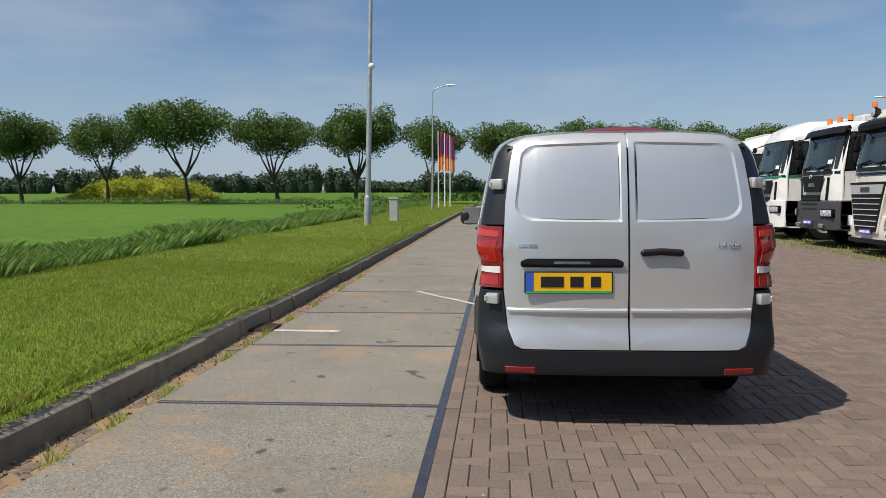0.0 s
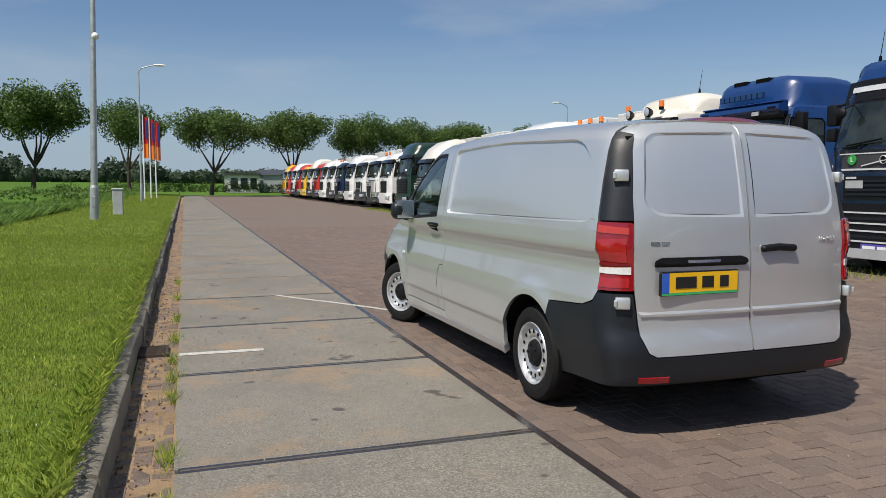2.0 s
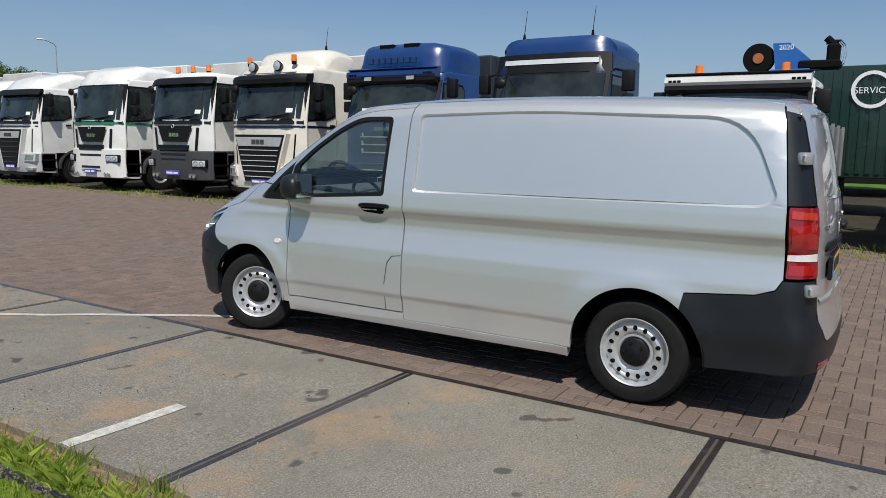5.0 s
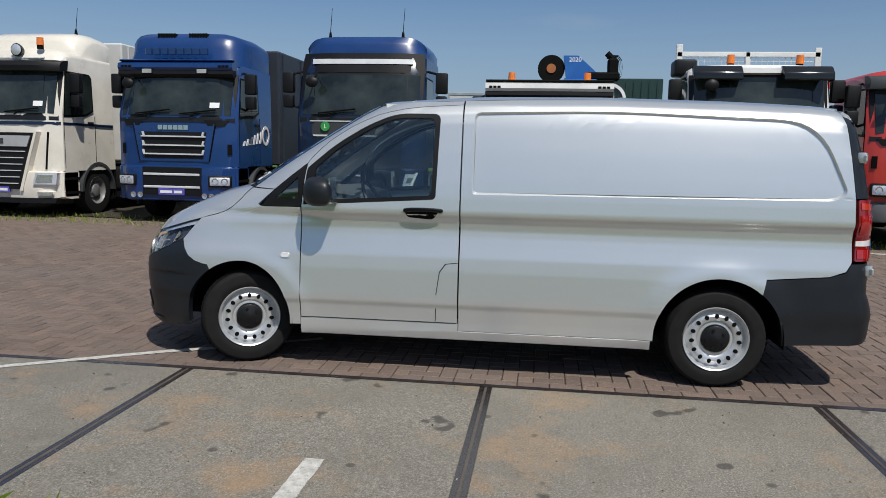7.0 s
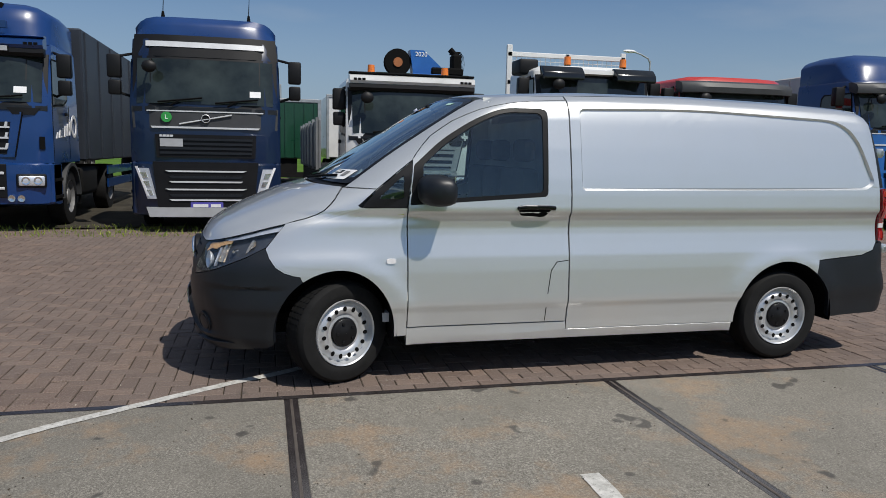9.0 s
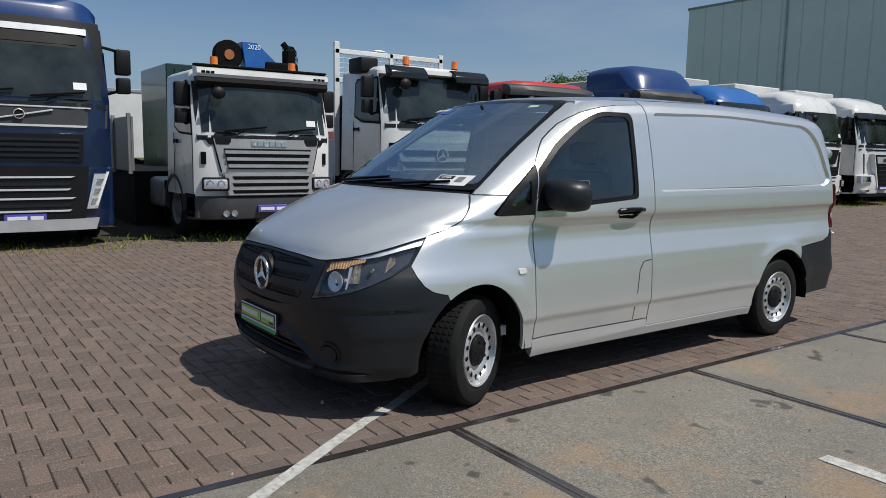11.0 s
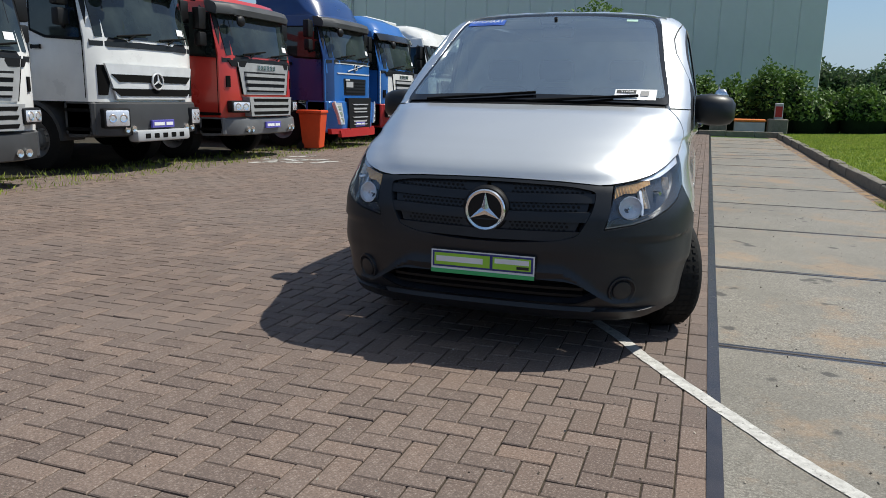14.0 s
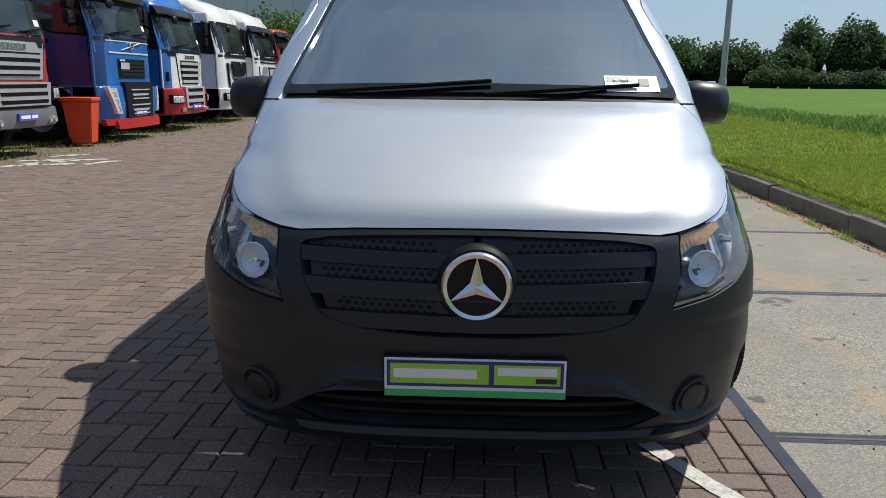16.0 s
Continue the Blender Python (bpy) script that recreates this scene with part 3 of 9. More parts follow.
def wrap_f(s, z, off=0.0):
    """Round the nose: s 0 at the middle, 1 where the flank begins, past 1 along it in metres."""
    a = min(1.0, abs(s)) * math.pi / 2
    y0, yf = van_y0(z), van_yf(z)
    sg = -1 if s < 0 else 1
    y = y0 + (yf - y0) * math.cos(a) ** (2 / nose_n(z)) if abs(s) < 1 else y0 - (abs(s) - 1)
    w = half(min(y, y0) if abs(s) >= 1 else y0, z) * (math.sin(a) ** (2 / nose_n(z)))
    fl = half(y, z) - half(y0, z) if abs(s) < 1 else 0
    return Vector((XC + sg * (w + off * math.sin(a) + max(0, fl) * math.sin(a)), y + off * math.cos(a), z))


def wrap_r(s, z, off=0.0):
    a = min(1.0, abs(s)) * math.pi / 2
    yr = van_yr(z)
    sg = -1 if s < 0 else 1
    y = yr + TAIL_D - TAIL_D * math.cos(a) ** (2 / TAIL) if abs(s) < 1 else yr + TAIL_D + (abs(s) - 1)
    w = half(y, z) * (math.sin(a) ** (2 / TAIL))
    return Vector((XC + sg * (w + off * math.sin(a)), y - off * math.cos(a), z))


def sf_x(x, z):
    """The wrap place of a point x from the middle."""
    w = half(van_y0(z), z)
    r = math.asin(min(1, abs(x) / w) ** (nose_n(z) / 2)) / (math.pi / 2)
    return math.copysign(r, x)


def sf_y(y, z, sg=1):
    y0, yf = van_y0(z), van_yf(z)
    if y <= y0:
        return sg * (1 + y0 - y)
    return sg * math.acos(min(1, (y - y0) / (yf - y0)) ** (nose_n(z) / 2)) / (math.pi / 2)


def sr_y(y, z, sg=1):
    t0 = van_yr(z) + TAIL_D
    if y >= t0:
        return sg * (1 + y - t0)
    return sg * math.acos(min(1, (t0 - y) / TAIL_D) ** (TAIL / 2)) / (math.pi / 2)


def sr_x(x, z):
    w = half(van_yr(z) + TAIL_D, z)
    r = math.asin(min(1, abs(x) / w) ** (TAIL / 2)) / (math.pi / 2)
    return math.copysign(r, x)


def rounded(pts, r, n=5):
    """An outline with its corners rounded by r (one value or one a corner)."""
    out = []
    m = len(pts)
    for i in range(m):
        p, a, b = Vector(pts[i]), Vector(pts[i - 1]), Vector(pts[(i + 1) % m])
        ri = r[i] if isinstance(r, (list, tuple)) else r
        ri = min(ri, (a - p).length * 0.48, (b - p).length * 0.48)
        if ri < 1e-4:
            out.append(tuple(p))
            continue
        p0, p1 = p + (a - p).normalized() * ri, p + (b - p).normalized() * ri
        for k in range(n + 1):
            t = k / n
            out.append(tuple(p0 * (1 - t) ** 2 + p * 2 * t * (1 - t) + p1 * t ** 2))
    return out


def arc(cy, cz, r, a0, a1, n=18):
    return [(cy + r * math.cos(radians(a0 + (a1 - a0) * i / n)), cz + r * math.sin(radians(a0 + (a1 - a0) * i / n))) for i in range(n + 1)]


def patch(outline, fn, holes=(), step=(0.07, 0.05), thick=0.0):
    """A sheet with that outline in two coordinates, laid on a surface by fn, with a turned-in thickness."""
    bm = bmesh.new()
    for loop in (outline, *holes):
        vs = [bm.verts.new((a, b, 0)) for a, b in loop]
        for i in range(len(vs)):
            bm.edges.new((vs[i], vs[(i + 1) % len(vs)]))
    bmesh.ops.triangle_fill(bm, edges=bm.edges[:], use_beauty=True, use_dissolve=False)
    lo = [min(p[i] for p in outline) for i in (0, 1)]
    hi = [max(p[i] for p in outline) for i in (0, 1)]
    for i in (0, 1):
        n = max(1, round((hi[i] - lo[i]) / step[i]))
        for k in range(1, n):
            co = [0.0, 0.0, 0.0]
            no = [0.0, 0.0, 0.0]
            co[i], no[i] = lo[i] + (hi[i] - lo[i]) * k / n, 1.0
            bmesh.ops.bisect_plane(bm, geom=bm.verts[:] + bm.edges[:] + bm.faces[:], dist=1e-5, plane_co=co, plane_no=no)
    bmesh.ops.dissolve_degenerate(bm, edges=bm.edges[:], dist=1e-5)
    flat = {v: (v.co.x, v.co.y) for v in bm.verts}
    for v, (a, b) in flat.items():
        v.co = fn(a, b)
    if thick:
        # a lip turned inwards round every open edge
        mid = Vector((XC, 7.0, 0.9))
        edges = [e for e in bm.edges if len(e.link_faces) == 1]
        low = {}
        for e in edges:
            for v in e.verts:
                if v not in low:
                    low[v] = bm.verts.new(v.co + (Vector((mid.x, min(8.6, max(5.0, v.co.y)), mid.z)) - v.co).normalized() * thick)
        for e in edges:
            a, b = e.verts
            bm.faces.new((a, b, low[b], low[a]))
    return bm


def strip(la, lb, fa, fb, closed=True):
    """A ribbon of quads between two outlines of equal count."""
    bm = bmesh.new()
    a = [bm.verts.new(fa(*p)) for p in la]
    b = [bm.verts.new(fb(*p)) for p in lb]
    n = len(a)
    for i in range(n if closed else n - 1):
        j = (i + 1) % n
        bm.faces.new((a[i], a[j], b[j], b[i]))
    return bm


def add(bm, other):
    """Join another bmesh into bm."""
    me = bpy.data.meshes.new("tmp")
    other.to_mesh(me)
    other.free()
    bm.from_mesh(me)
    bpy.data.meshes.remove(me)
    return bm


VAN_AT = Matrix.Translation((XC, 7.0, 0)) @ Matrix.Rotation(radians(0.8), 4, "Z") @ Matrix.Translation((-XC, -7.0, 0))
van = thing("van", VAN_AT, "silver delivery van with black bumpers, parked on the pavers", "van")
LAMP_TOP = [(9.44, 0.880), (9.36, 0.902), (9.27, 0.928), (9.17, 0.957), (9.07, 0.986), (8.985, 1.008)]
BONNET_SIDE = [(8.93, 1.026), (8.868, 1.042), (8.80, 1.066), (8.755, 1.092), (8.715, 1.128), (8.684, 1.163), (8.664, 1.192), (8.642, 1.22), (8.632, 1.231)]
LAMP_BACK = [(8.985, 1.008), (9.03, 0.955), (9.075, 0.90), (9.105, 0.861)]
BUMPER_TOP = [(9.105, 0.857), (9.085, 0.80), (9.05, 0.748), (9.0, 0.714), (8.945, 0.697), (8.905, 0.69), (8.885, 0.662)]
PANE_FRONT = [(8.535, 1.128), (8.43, 1.222), (8.31, 1.322), (8.20, 1.408)]
SHUT = [(8.20, 1.412), (8.172, 1.450), (8.12, 1.51), (8.07, 1.56), (7.995, 1.612), (7.92, 1.66), (7.83, 1.702), (7.74, 1.738), (7.65, 1.762), (7.55, 1.782), (7.40, 1.80), (7.155, 1.814)]
WIN = [(7.315, 1.185), (7.30, 1.752), (7.60, 1.752), (7.80, 1.672), (8.02, 1.535), (8.165, 1.405), (8.20, 1.375), (8.224, 1.127)]
WIN_R = [0.03, 0.05, 0.09, 0.1, 0.1, 0.02, 0.02, 0.01]


def dense(pts, d=0.025, closed=True):
    out = []
    n = len(pts)
    for i in range(n if closed else n - 1):
        p, q = pts[i], pts[(i + 1) % n]
        k = max(1, round(math.hypot(q[0] - p[0], q[1] - p[1]) / d))
        out += [(p[0] + (q[0] - p[0]) * j / k, p[1] + (q[1] - p[1]) * j / k) for j in range(k)]
    return out if closed else out + [pts[-1]]


def flank(outline, s, holes=(), off=0.0, step=(0.05, 0.03), thick=0.03):
    """A panel of the side, outlined in (y, z), that may run round the nose."""
    def way(o):
        return [(s * sf_y(y, z), z) for y, z in dense(o)]
    return patch(way(outline), lambda a, z: wrap_f(a, z, off), [way(h) for h in holes], step, thick)


def van_flank(s):
    lab = ""
    f = lambda y, z: side(y, z, s)
    FINE = (0.06, 0.013)
    # front wing
    fender = [(8.243, 0.30), (8.243, 1.108), (8.49, 1.106), (8.53, 1.110), (8.548, 1.122), (8.437, 1.222), (8.628, 1.226)]
    fender += [(y - 0.006, z - 0.004) for y, z in BONNET_SIDE[::-1][1:]] + [(y - 0.005, z) for y, z in LAMP_BACK] + [(y - 0.003, z + 0.004) for y, z in BUMPER_TOP[:-1]]
    fender += [(HUB_F + (y - HUB_F) * (0.845 if y < HUB_F else 1.0), z) for y, z in arc(HUB_F, HUB_Z, ARCH, 56, 184, 24)]
    part("front_wing", flank(fender, s, step=(0.035, 0.022)), SILVER, van)
    # A pillar and rail over the door
    top = [(front(x, z).y, z) for x, z in ((0.800, 1.234), (0.778, 1.32), (0.752, 1.42), (0.728, 1.52), (0.70, 1.65), (0.682, 1.74), (0.665, 1.79), (0.655, 1.806))] + [(7.50, 1.832), (7.155, 1.843)]
    pill = [(8.43, 1.228)] + [(y + 0.003, z + 0.003) for y, z in PANE_FRONT[2:] + SHUT]
    part("windscreen_pillar", flank(top + pill[::-1], s, step=(0.04, 0.03), thick=0.02), SILVER, van)
    # fixed corner window ahead of the door
    tri = rounded([(8.245, 1.112), (8.525, 1.112), (8.425, 1.222), (8.31, 1.317), (8.205, 1.402)], [0.0, 0.02, 0, 0, 0.01])
    quarter = rounded([(8.262, 1.165), (8.262, 1.318), (8.425, 1.165)], 0.02)
    qf = part("corner_window_frame", flank(tri, s, [quarter], -0.003, (0.05, 0.05), 0.02), DARK_PLASTIC, van, "black corner window frame")
    bm = flank(quarter, s, (), -0.010, (0.08, 0.08), 0.0)
    pane("window_pane", bm, GLASS, qf, (XC, 7.8, 1.3))
    # front door with its window opening
    door = [(8.235, 0.355), (8.235, 1.118)] + [(y, z - 0.001) for y, z in SHUT] + [(7.155, 0.355)]
    win = rounded(WIN, WIN_R)
    d = part("front_door", flank(door, s, [win], 0.0, FINE), SILVER, van)
    inner = [(7.345, 1.212), (7.335, 1.724), (7.60, 1.724), (7.78, 1.648), (8.0, 1.508), (8.14, 1.38), (8.145, 1.16)]
    inner = rounded(inner, [0.03, 0.05, 0.08, 0.08, 0.06, 0.02, 0.02])
    part("window_frame", flank(win, s, [inner], -0.005, (0.1, 0.1), 0.02), DARK_PLASTIC, d, "black rubber window frame")
    pane("window_pane", flank(inner, s, (), -0.012, (0.1, 0.1), 0.0), GLASS, d, (XC, 7.8, 1.3))
    # door handle on a dark bowl
    bm = bmesh.new()
    bowl = rounded([(7.275, 1.128), (7.525, 1.128), (7.505, 1.062), (7.33, 1.050)], 0.026)
    part("handle_bowl", patch(bowl, lambda y, z: side(y, z, s, 0.002), step=(0.05, 0.05)), MATT_BLACK, d)
    p = [side(y, z, s, o) for y, z, o in ((7.275, 1.112, 0.006), (7.32, 1.116, 0.018), (7.40, 1.118, 0.023), (7.475, 1.116, 0.018), (7.515, 1.110, 0.006))]
    for a, b in zip(p, p[1:]):
        tube(bm, a, b, 0.015, n=10)
    for q in p:
        bmesh.ops.create_uvsphere(bm, u_segments=10, v_segments=6, radius=0.015, matrix=Matrix.Translation(q))
    part("door_handle", bm, GLOSS_BLACK, d, "black plastic door handle")
    # fuel flap line and side repeater
    if s < 0:
        seam = [(7.30, 0.36), (7.295, 0.55), (7.275, 0.70), (7.235, 0.755), (7.155, 0.765)]
        bm = strip(seam, [(y + 0.005, z + 0.004) for y, z in seam], lambda y, z: side(y, z, s, 0.0012), lambda y, z: side(y, z, s, 0.0012), closed=False)
        part("fuel_flap_seam", bm, MATT_BLACK, d)
    bm = patch(rounded([(8.315, 0.765), (8.375, 0.765), (8.375, 0.795), (8.315, 0.795)], 0.014), lambda y, z: side(y, z, s, 0.008), step=(0.03, 0.03), thick=0.012)
    part("side_repeater", bm, LAMP_WHITE, van, "small clear side indicator")
    # rear flank with a pressed panel
    body = [(7.145, 0.30), (7.145, 1.845), (6.2, 1.868), (5.4, 1.853), (4.9, 1.835), (4.755, 1.82), (4.725, 1.72), (4.70, 1.5), (4.675, 1.255), (4.665, 0.86), (4.70, 0.80), (4.80, 0.765), (5.13, 0.735), (5.43, 0.72)]
    body = body[:-2] + [(5.18, 0.735)] + [p for p in arc(HUB_R, HUB_Z, ARCH, 130, -4, 22)]
    body += [(5.88, 0.30)]
    press = rounded([(7.075, 1.225), (7.075, 1.765), (6.2, 1.785), (4.90, 1.740), (4.715, 1.29), (4.80, 1.242)], [0.03, 0.05, 0.3, 0.24, 0.05, 0.05], 7)
    c = Vector((6.0, 1.5))
    press_in = [(y + (c.x - y) * 0.010, z + (c.y - z) * 0.05) for y, z in press]
    bm = patch(body, f, [press], step=(0.09, 0.011), thick=0.03)
    add(bm, strip(press, press_in, f, lambda y, z: side(y, z, s, -0.020)))
    add(bm, patch(press_in, lambda y, z: side(y, z, s, -0.020), step=(0.12, 0.06)))
    part("side_panel", bm, SILVER, van, "silver rear flank with a pressed blind window panel")
    # sill
    sill = [(5.88, 0.235), (5.88, 0.293), (7.15, 0.293), (7.15, 0.345), (8.24, 0.345), (8.24, 0.235)]
    part("sill", patch(sill, lambda y, z: side(y, z, s, 0.004 if z < 0.3 else -0.004), thick=0.05), SILVER, van)
    # black corner trim behind, tail lamp, hinges
    def edge(z):
        """Wrap place just outside the rear door's edge."""
        return sr_x(float(np.interp(z, [0.62, 0.85, 1.1, 1.4, 1.65, 1.76, 1.82], [0.748, 0.773, 0.776, 0.763, 0.733, 0.70, 0.66])), z)

    post = [(sr_y(y, z), z) for y, z in ((4.735, 1.775), (4.718, 1.72), (4.692, 1.5), (4.668, 1.262))] + [(edge(z), z) for z in (1.262, 1.4, 1.55, 1.65, 1.72, 1.752)]
    bm = patch([(a * s, z) for a, z in post], lambda a, z: wrap_r(a, z, -0.004), step=(0.05, 0.06), thick=0.03)
    part("corner_trim", bm, BLACK_PLASTIC, van, "black plastic corner trim")
    o_y = 4.662
    lamp = [(sr_y(o_y, 1.255), 1.255), (sr_y(o_y - 0.008, 0.868), 0.868)] + [(edge(z), z) for z in (0.868, 1.0, 1.12, 1.25)]
    lamp = [(a * s, b) for a, b in lamp]
    tl = part("tail_lamp", patch(rounded(lamp, 0.012), lambda a, z: wrap_r(a, z, 0.014), step=(0.04, 0.05), thick=0.03), LAMP_RED, van, "red tail lamp with a clear band")

    def lamp_piece(name, z0, z1, inset, mat, z0b=None, z1b=None):
        q = [(edge(z0) + inset, z0), (edge(z1) + inset, z1), (sr_y(o_y, z1) - inset, z1b or z1), (sr_y(o_y, z0) - inset, z0b or z0)]
        part(name, patch([(a * s, b) for a, b in q], lambda a, z: wrap_r(a, z, 0.0185), step=(0.05, 0.05), thick=0.006), mat, tl)

    lamp_piece("lamp_band", 0.960, 1.002, 0.012, LAMP_WHITE, 0.964, 0.996)
    lamp_piece("lamp_turn", 1.185, 1.222, 0.03, LAMP_TURN, 1.195, 1.238)
    lamp_piece("lamp_low", 0.885, 0.940, 0.03, LAMP_BRIGHT)
    lamp_piece("lamp_brake", 1.025, 1.165, 0.040, LAMP_BRIGHT, 1.035, 1.155)
    lamp_piece("lamp_edge", 1.008, 1.020, 0.012, LAMP_DARK)
    for z in (0.80, 1.515):
        bm = bmesh.new()
        p = wrap_r((edge(z) + 0.10) * s, z, 0.012)
        box(bm, -0.045, 0.04, -0.022, 0.03, -0.034, 0.034, 0.01, Matrix.Translation(p) @ Matrix.Rotation(s * 0.5, 4, "Z"), 2)
        hg = part("door_hinge", bm, SILVER, van)
        bm = bmesh.new()
        p2 = wrap_r((edge(z) + 0.15) * s, z, 0.035)
        box(bm, -0.009, 0.009, -0.012, 0.012, -0.018, 0.018, 0.003, Matrix.Translation(p2) @ Matrix.Rotation(s * 0.8, 4, "Z"))
        part("hinge_pin", bm, STEEL_RIM, hg)
    # headlamp: grey bowl, two reflectors, bright upper strip, clear lens
    lo = [(0.768, 0.866), (0.69, 0.81), (0.60, 0.766), (0.50, 0.726), (0.396, 0.698), (0.276, 0.676)]
    lamp_o = [(0.283, 0.70), (0.312, 0.80), (0.338, 0.874)] + [(sf_y(y, z - 0.004), z - 0.004) for y, z in LAMP_TOP[1:]] + [(sf_y(y, z), z) for y, z in LAMP_BACK[1:-1]] + lo
    pts = [(a * s, b) for a, b in lamp_o]
    hl = part("headlamp", patch(pts, lambda a, z: wrap_f(a, z, -0.05), step=(0.03, 0.03), thick=0.0), LAMP_BOWL, van, "clear headlamp with two chrome reflectors")
    wall = strip(pts, pts, lambda a, z: wrap_f(a, z, -0.002), lambda a, z: wrap_f(a, z, -0.05))
    part("lamp_wall", wall, LAMP_SIDE, hl)
    p = wrap_f(0.398 * s, 0.770, -0.034)
    m = Matrix.Translation(p) @ Vector((s * 0.25, 0.9, 0.12)).to_track_quat("Z", "Y").to_matrix().to_4x4()
    r = 0.056
    bm = bmesh.new()
    lathe(bm, [(r, 0.020), (r * 0.95, 0.021), (r * 0.86, 0.008), (r * 0.66, -0.002), (r * 0.42, -0.010), (r * 0.2, -0.012), (0.001, -0.012)], m, 14)
    rf = part("reflector", bm, LAMP_SILVER, hl, smooth=False)
    bm = bmesh.new()
    tube(bm, m @ Vector((0, 0, -0.012)), m @ Vector((0, 0, 0.010)), r * 0.2, r * 0.14, 12)
    part("bulb_cap", bm, CHROME, rf)
    low = [(0.318, 0.712), (0.335, 0.722), (0.40, 0.708), (0.49, 0.738), (0.50, 0.728), (0.396, 0.700), (0.29, 0.682)]
    part("lamp_base", patch([(a * s, b) for a, b in low], lambda a, z: wrap_f(a, z, -0.03), step=(0.03, 0.02), thick=0.01), LAMP_SIDE, hl)
    # fluted chamber of the high beam; its warm reflections are put into the colour
    ch = [(0.468, 0.765), (0.482, 0.862), (0.54, 0.888), (0.62, 0.904), (0.685, 0.90), (0.70, 0.868), (0.645, 0.805), (0.56, 0.762)]
    part("beam_chamber", patch([(a * s, b) for a, b in ch], lambda a, z: wrap_f(a, z, -0.034 + 0.007 * math.sin(abs(a) * 260) - 1.6 * max(0.0, 0.02 - (abs(a) - 0.59) ** 2 * 2.2)), step=(0.006, 0.02)), LAMP_WARM_GLINT, hl, "fluted chrome reflector with warm reflections in its colour", smooth=False)
    bm = bmesh.new()
    tube(bm, wrap_f(0.585 * s, 0.832, -0.07), wrap_f(0.585 * s, 0.832, -0.02), 0.014, 0.010, 12)
    part("bulb_cap", bm, CHROME, hl)
    div = [(0.452, 0.735), (0.462, 0.735), (0.476, 0.850), (0.460, 0.845)]
    part("lamp_divider", patch([(a * s, b) for a, b in div], lambda a, z: wrap_f(a, z, -0.026), step=(0.03, 0.03), thick=0.02), LAMP_SILVER, hl)
    bright = [(sf_y(y, z - 0.010), z - 0.010) for y, z in LAMP_TOP[1:]] + [(sf_y(9.02, 0.962), 0.962), (sf_y(9.13, 0.938), 0.938), (sf_y(9.25, 0.905), 0.905), (0.60, 0.906), (0.52, 0.892)]
    part("chrome_strip", patch([(a * s, b) for a, b in bright], lambda a, z: wrap_f(a, z, -0.018), step=(0.03, 0.02), thick=0.01), LAMP_SILVER, hl, "bright silver upper lamp strip")
    # clear turn lamp; the orange bulb's sunlit reflection is painted as its colour
    amb = [(0.328, 0.812), (0.350, 0.866), (0.44, 0.880), (0.535, 0.897), (0.535, 0.876), (0.47, 0.858), (0.44, 0.838), (0.38, 0.836)]
    part("turn_lamp", patch([(a * s, b) for a, b in amb], lambda a, z: wrap_f(a, z, -0.020 + 0.003 * math.sin(abs(a) * 420)), step=(0.005, 0.02), thick=0.006), LAMP_BULB_GLOW, hl, "clear turn lamp with the bulb's orange glow in its colour")
    pane("lens", patch(pts, lambda a, z: wrap_f(a, z, 0.001), step=(0.03, 0.03)), LENS, hl, (XC, 8.3, 0.7))
    # wing mirror
    mir = bmesh.new()
    rings = [(-0.02, 0.35, 0.45), (0.015, 0.8, 0.85), (0.09, 1.0, 1.0), (0.17, 0.98, 0.97), (0.222, 0.80, 0.82), (0.245, 0.42, 0.5)]
    vr = []
    for d_, a, b in rings:
        ring = []
        for i in range(20):
            th = 2 * math.pi * i / 20
            cx, cz = math.copysign(abs(math.cos(th)) ** 0.7, math.cos(th)), math.copysign(abs(math.sin(th)) ** 0.75, math.sin(th))
            yy = (0.115 if cx > 0 else 0.085) * a * cx
            ring.append(mir.verts.new((XC + s * (0.918 + d_), 8.09 + yy - 0.05 * (d_ / 0.235) ** 2, 1.232 + 0.096 * b * cz - 0.012 * d_ / 0.2)))
        vr.append(ring)
    for a, b in zip(vr, vr[1:]):
        for i in range(20):
            mir.faces.new((a[i], a[(i + 1) % 20], b[(i + 1) % 20], b[i]))
    mir.faces.new(vr[0])
    mir.faces.new(vr[-1])
    mo = part("wing_mirror", mir, BLACK_PLASTIC, van, "black plastic door mirror", angle=60)
    bm = bmesh.new()
    box(bm, XC + s * 0.955, XC + s * 1.12, 7.985, 7.992, 1.15, 1.315, 0.003)
    part("mirror_glass", bm, CHROME, mo)
    bm = bmesh.new()
    prism(bm, [(8.16, 1.15), (8.16, 1.24), (8.04, 1.21), (8.04, 1.15)], XC + s * 0.88, XC + s * 0.97)
    part("mirror_foot", bm, BLACK_PLASTIC, mo)


for sg in (-1, 1):
    van_flank(sg)

# roof
def roof_pt(x, y):
    h = van_h(min(y, 7.6))
    lo, hi = 1.3, 1.91
    for _ in range(18):
        m = (lo + hi) / 2
        if van_w(m) * (1 - 0.034 * (max(0, 6.2 - y) / 1.7) ** 2) > abs(x):
            lo = m
        else:
            hi = m
    zs = 1.2 + (lo - 1.2) * (h - 1.2) / 0.71
    if y > 7.2:
        # towards the screen the roof bends down into the front's curve
        lo, hi = 1.5, 1.91
        for _ in range(18):
            m = (lo + hi) / 2
            if front(x, m).y > y:
                lo = m
            else:
                hi = m
        k = 0.03
        g = max(0.0, min(1.0, 0.5 + 0.5 * (zs - lo) / k))
        zs = zs * (1 - g) + lo * g - k * g * (1 - g) * 0.5
    return Vector((XC + x, y, zs))


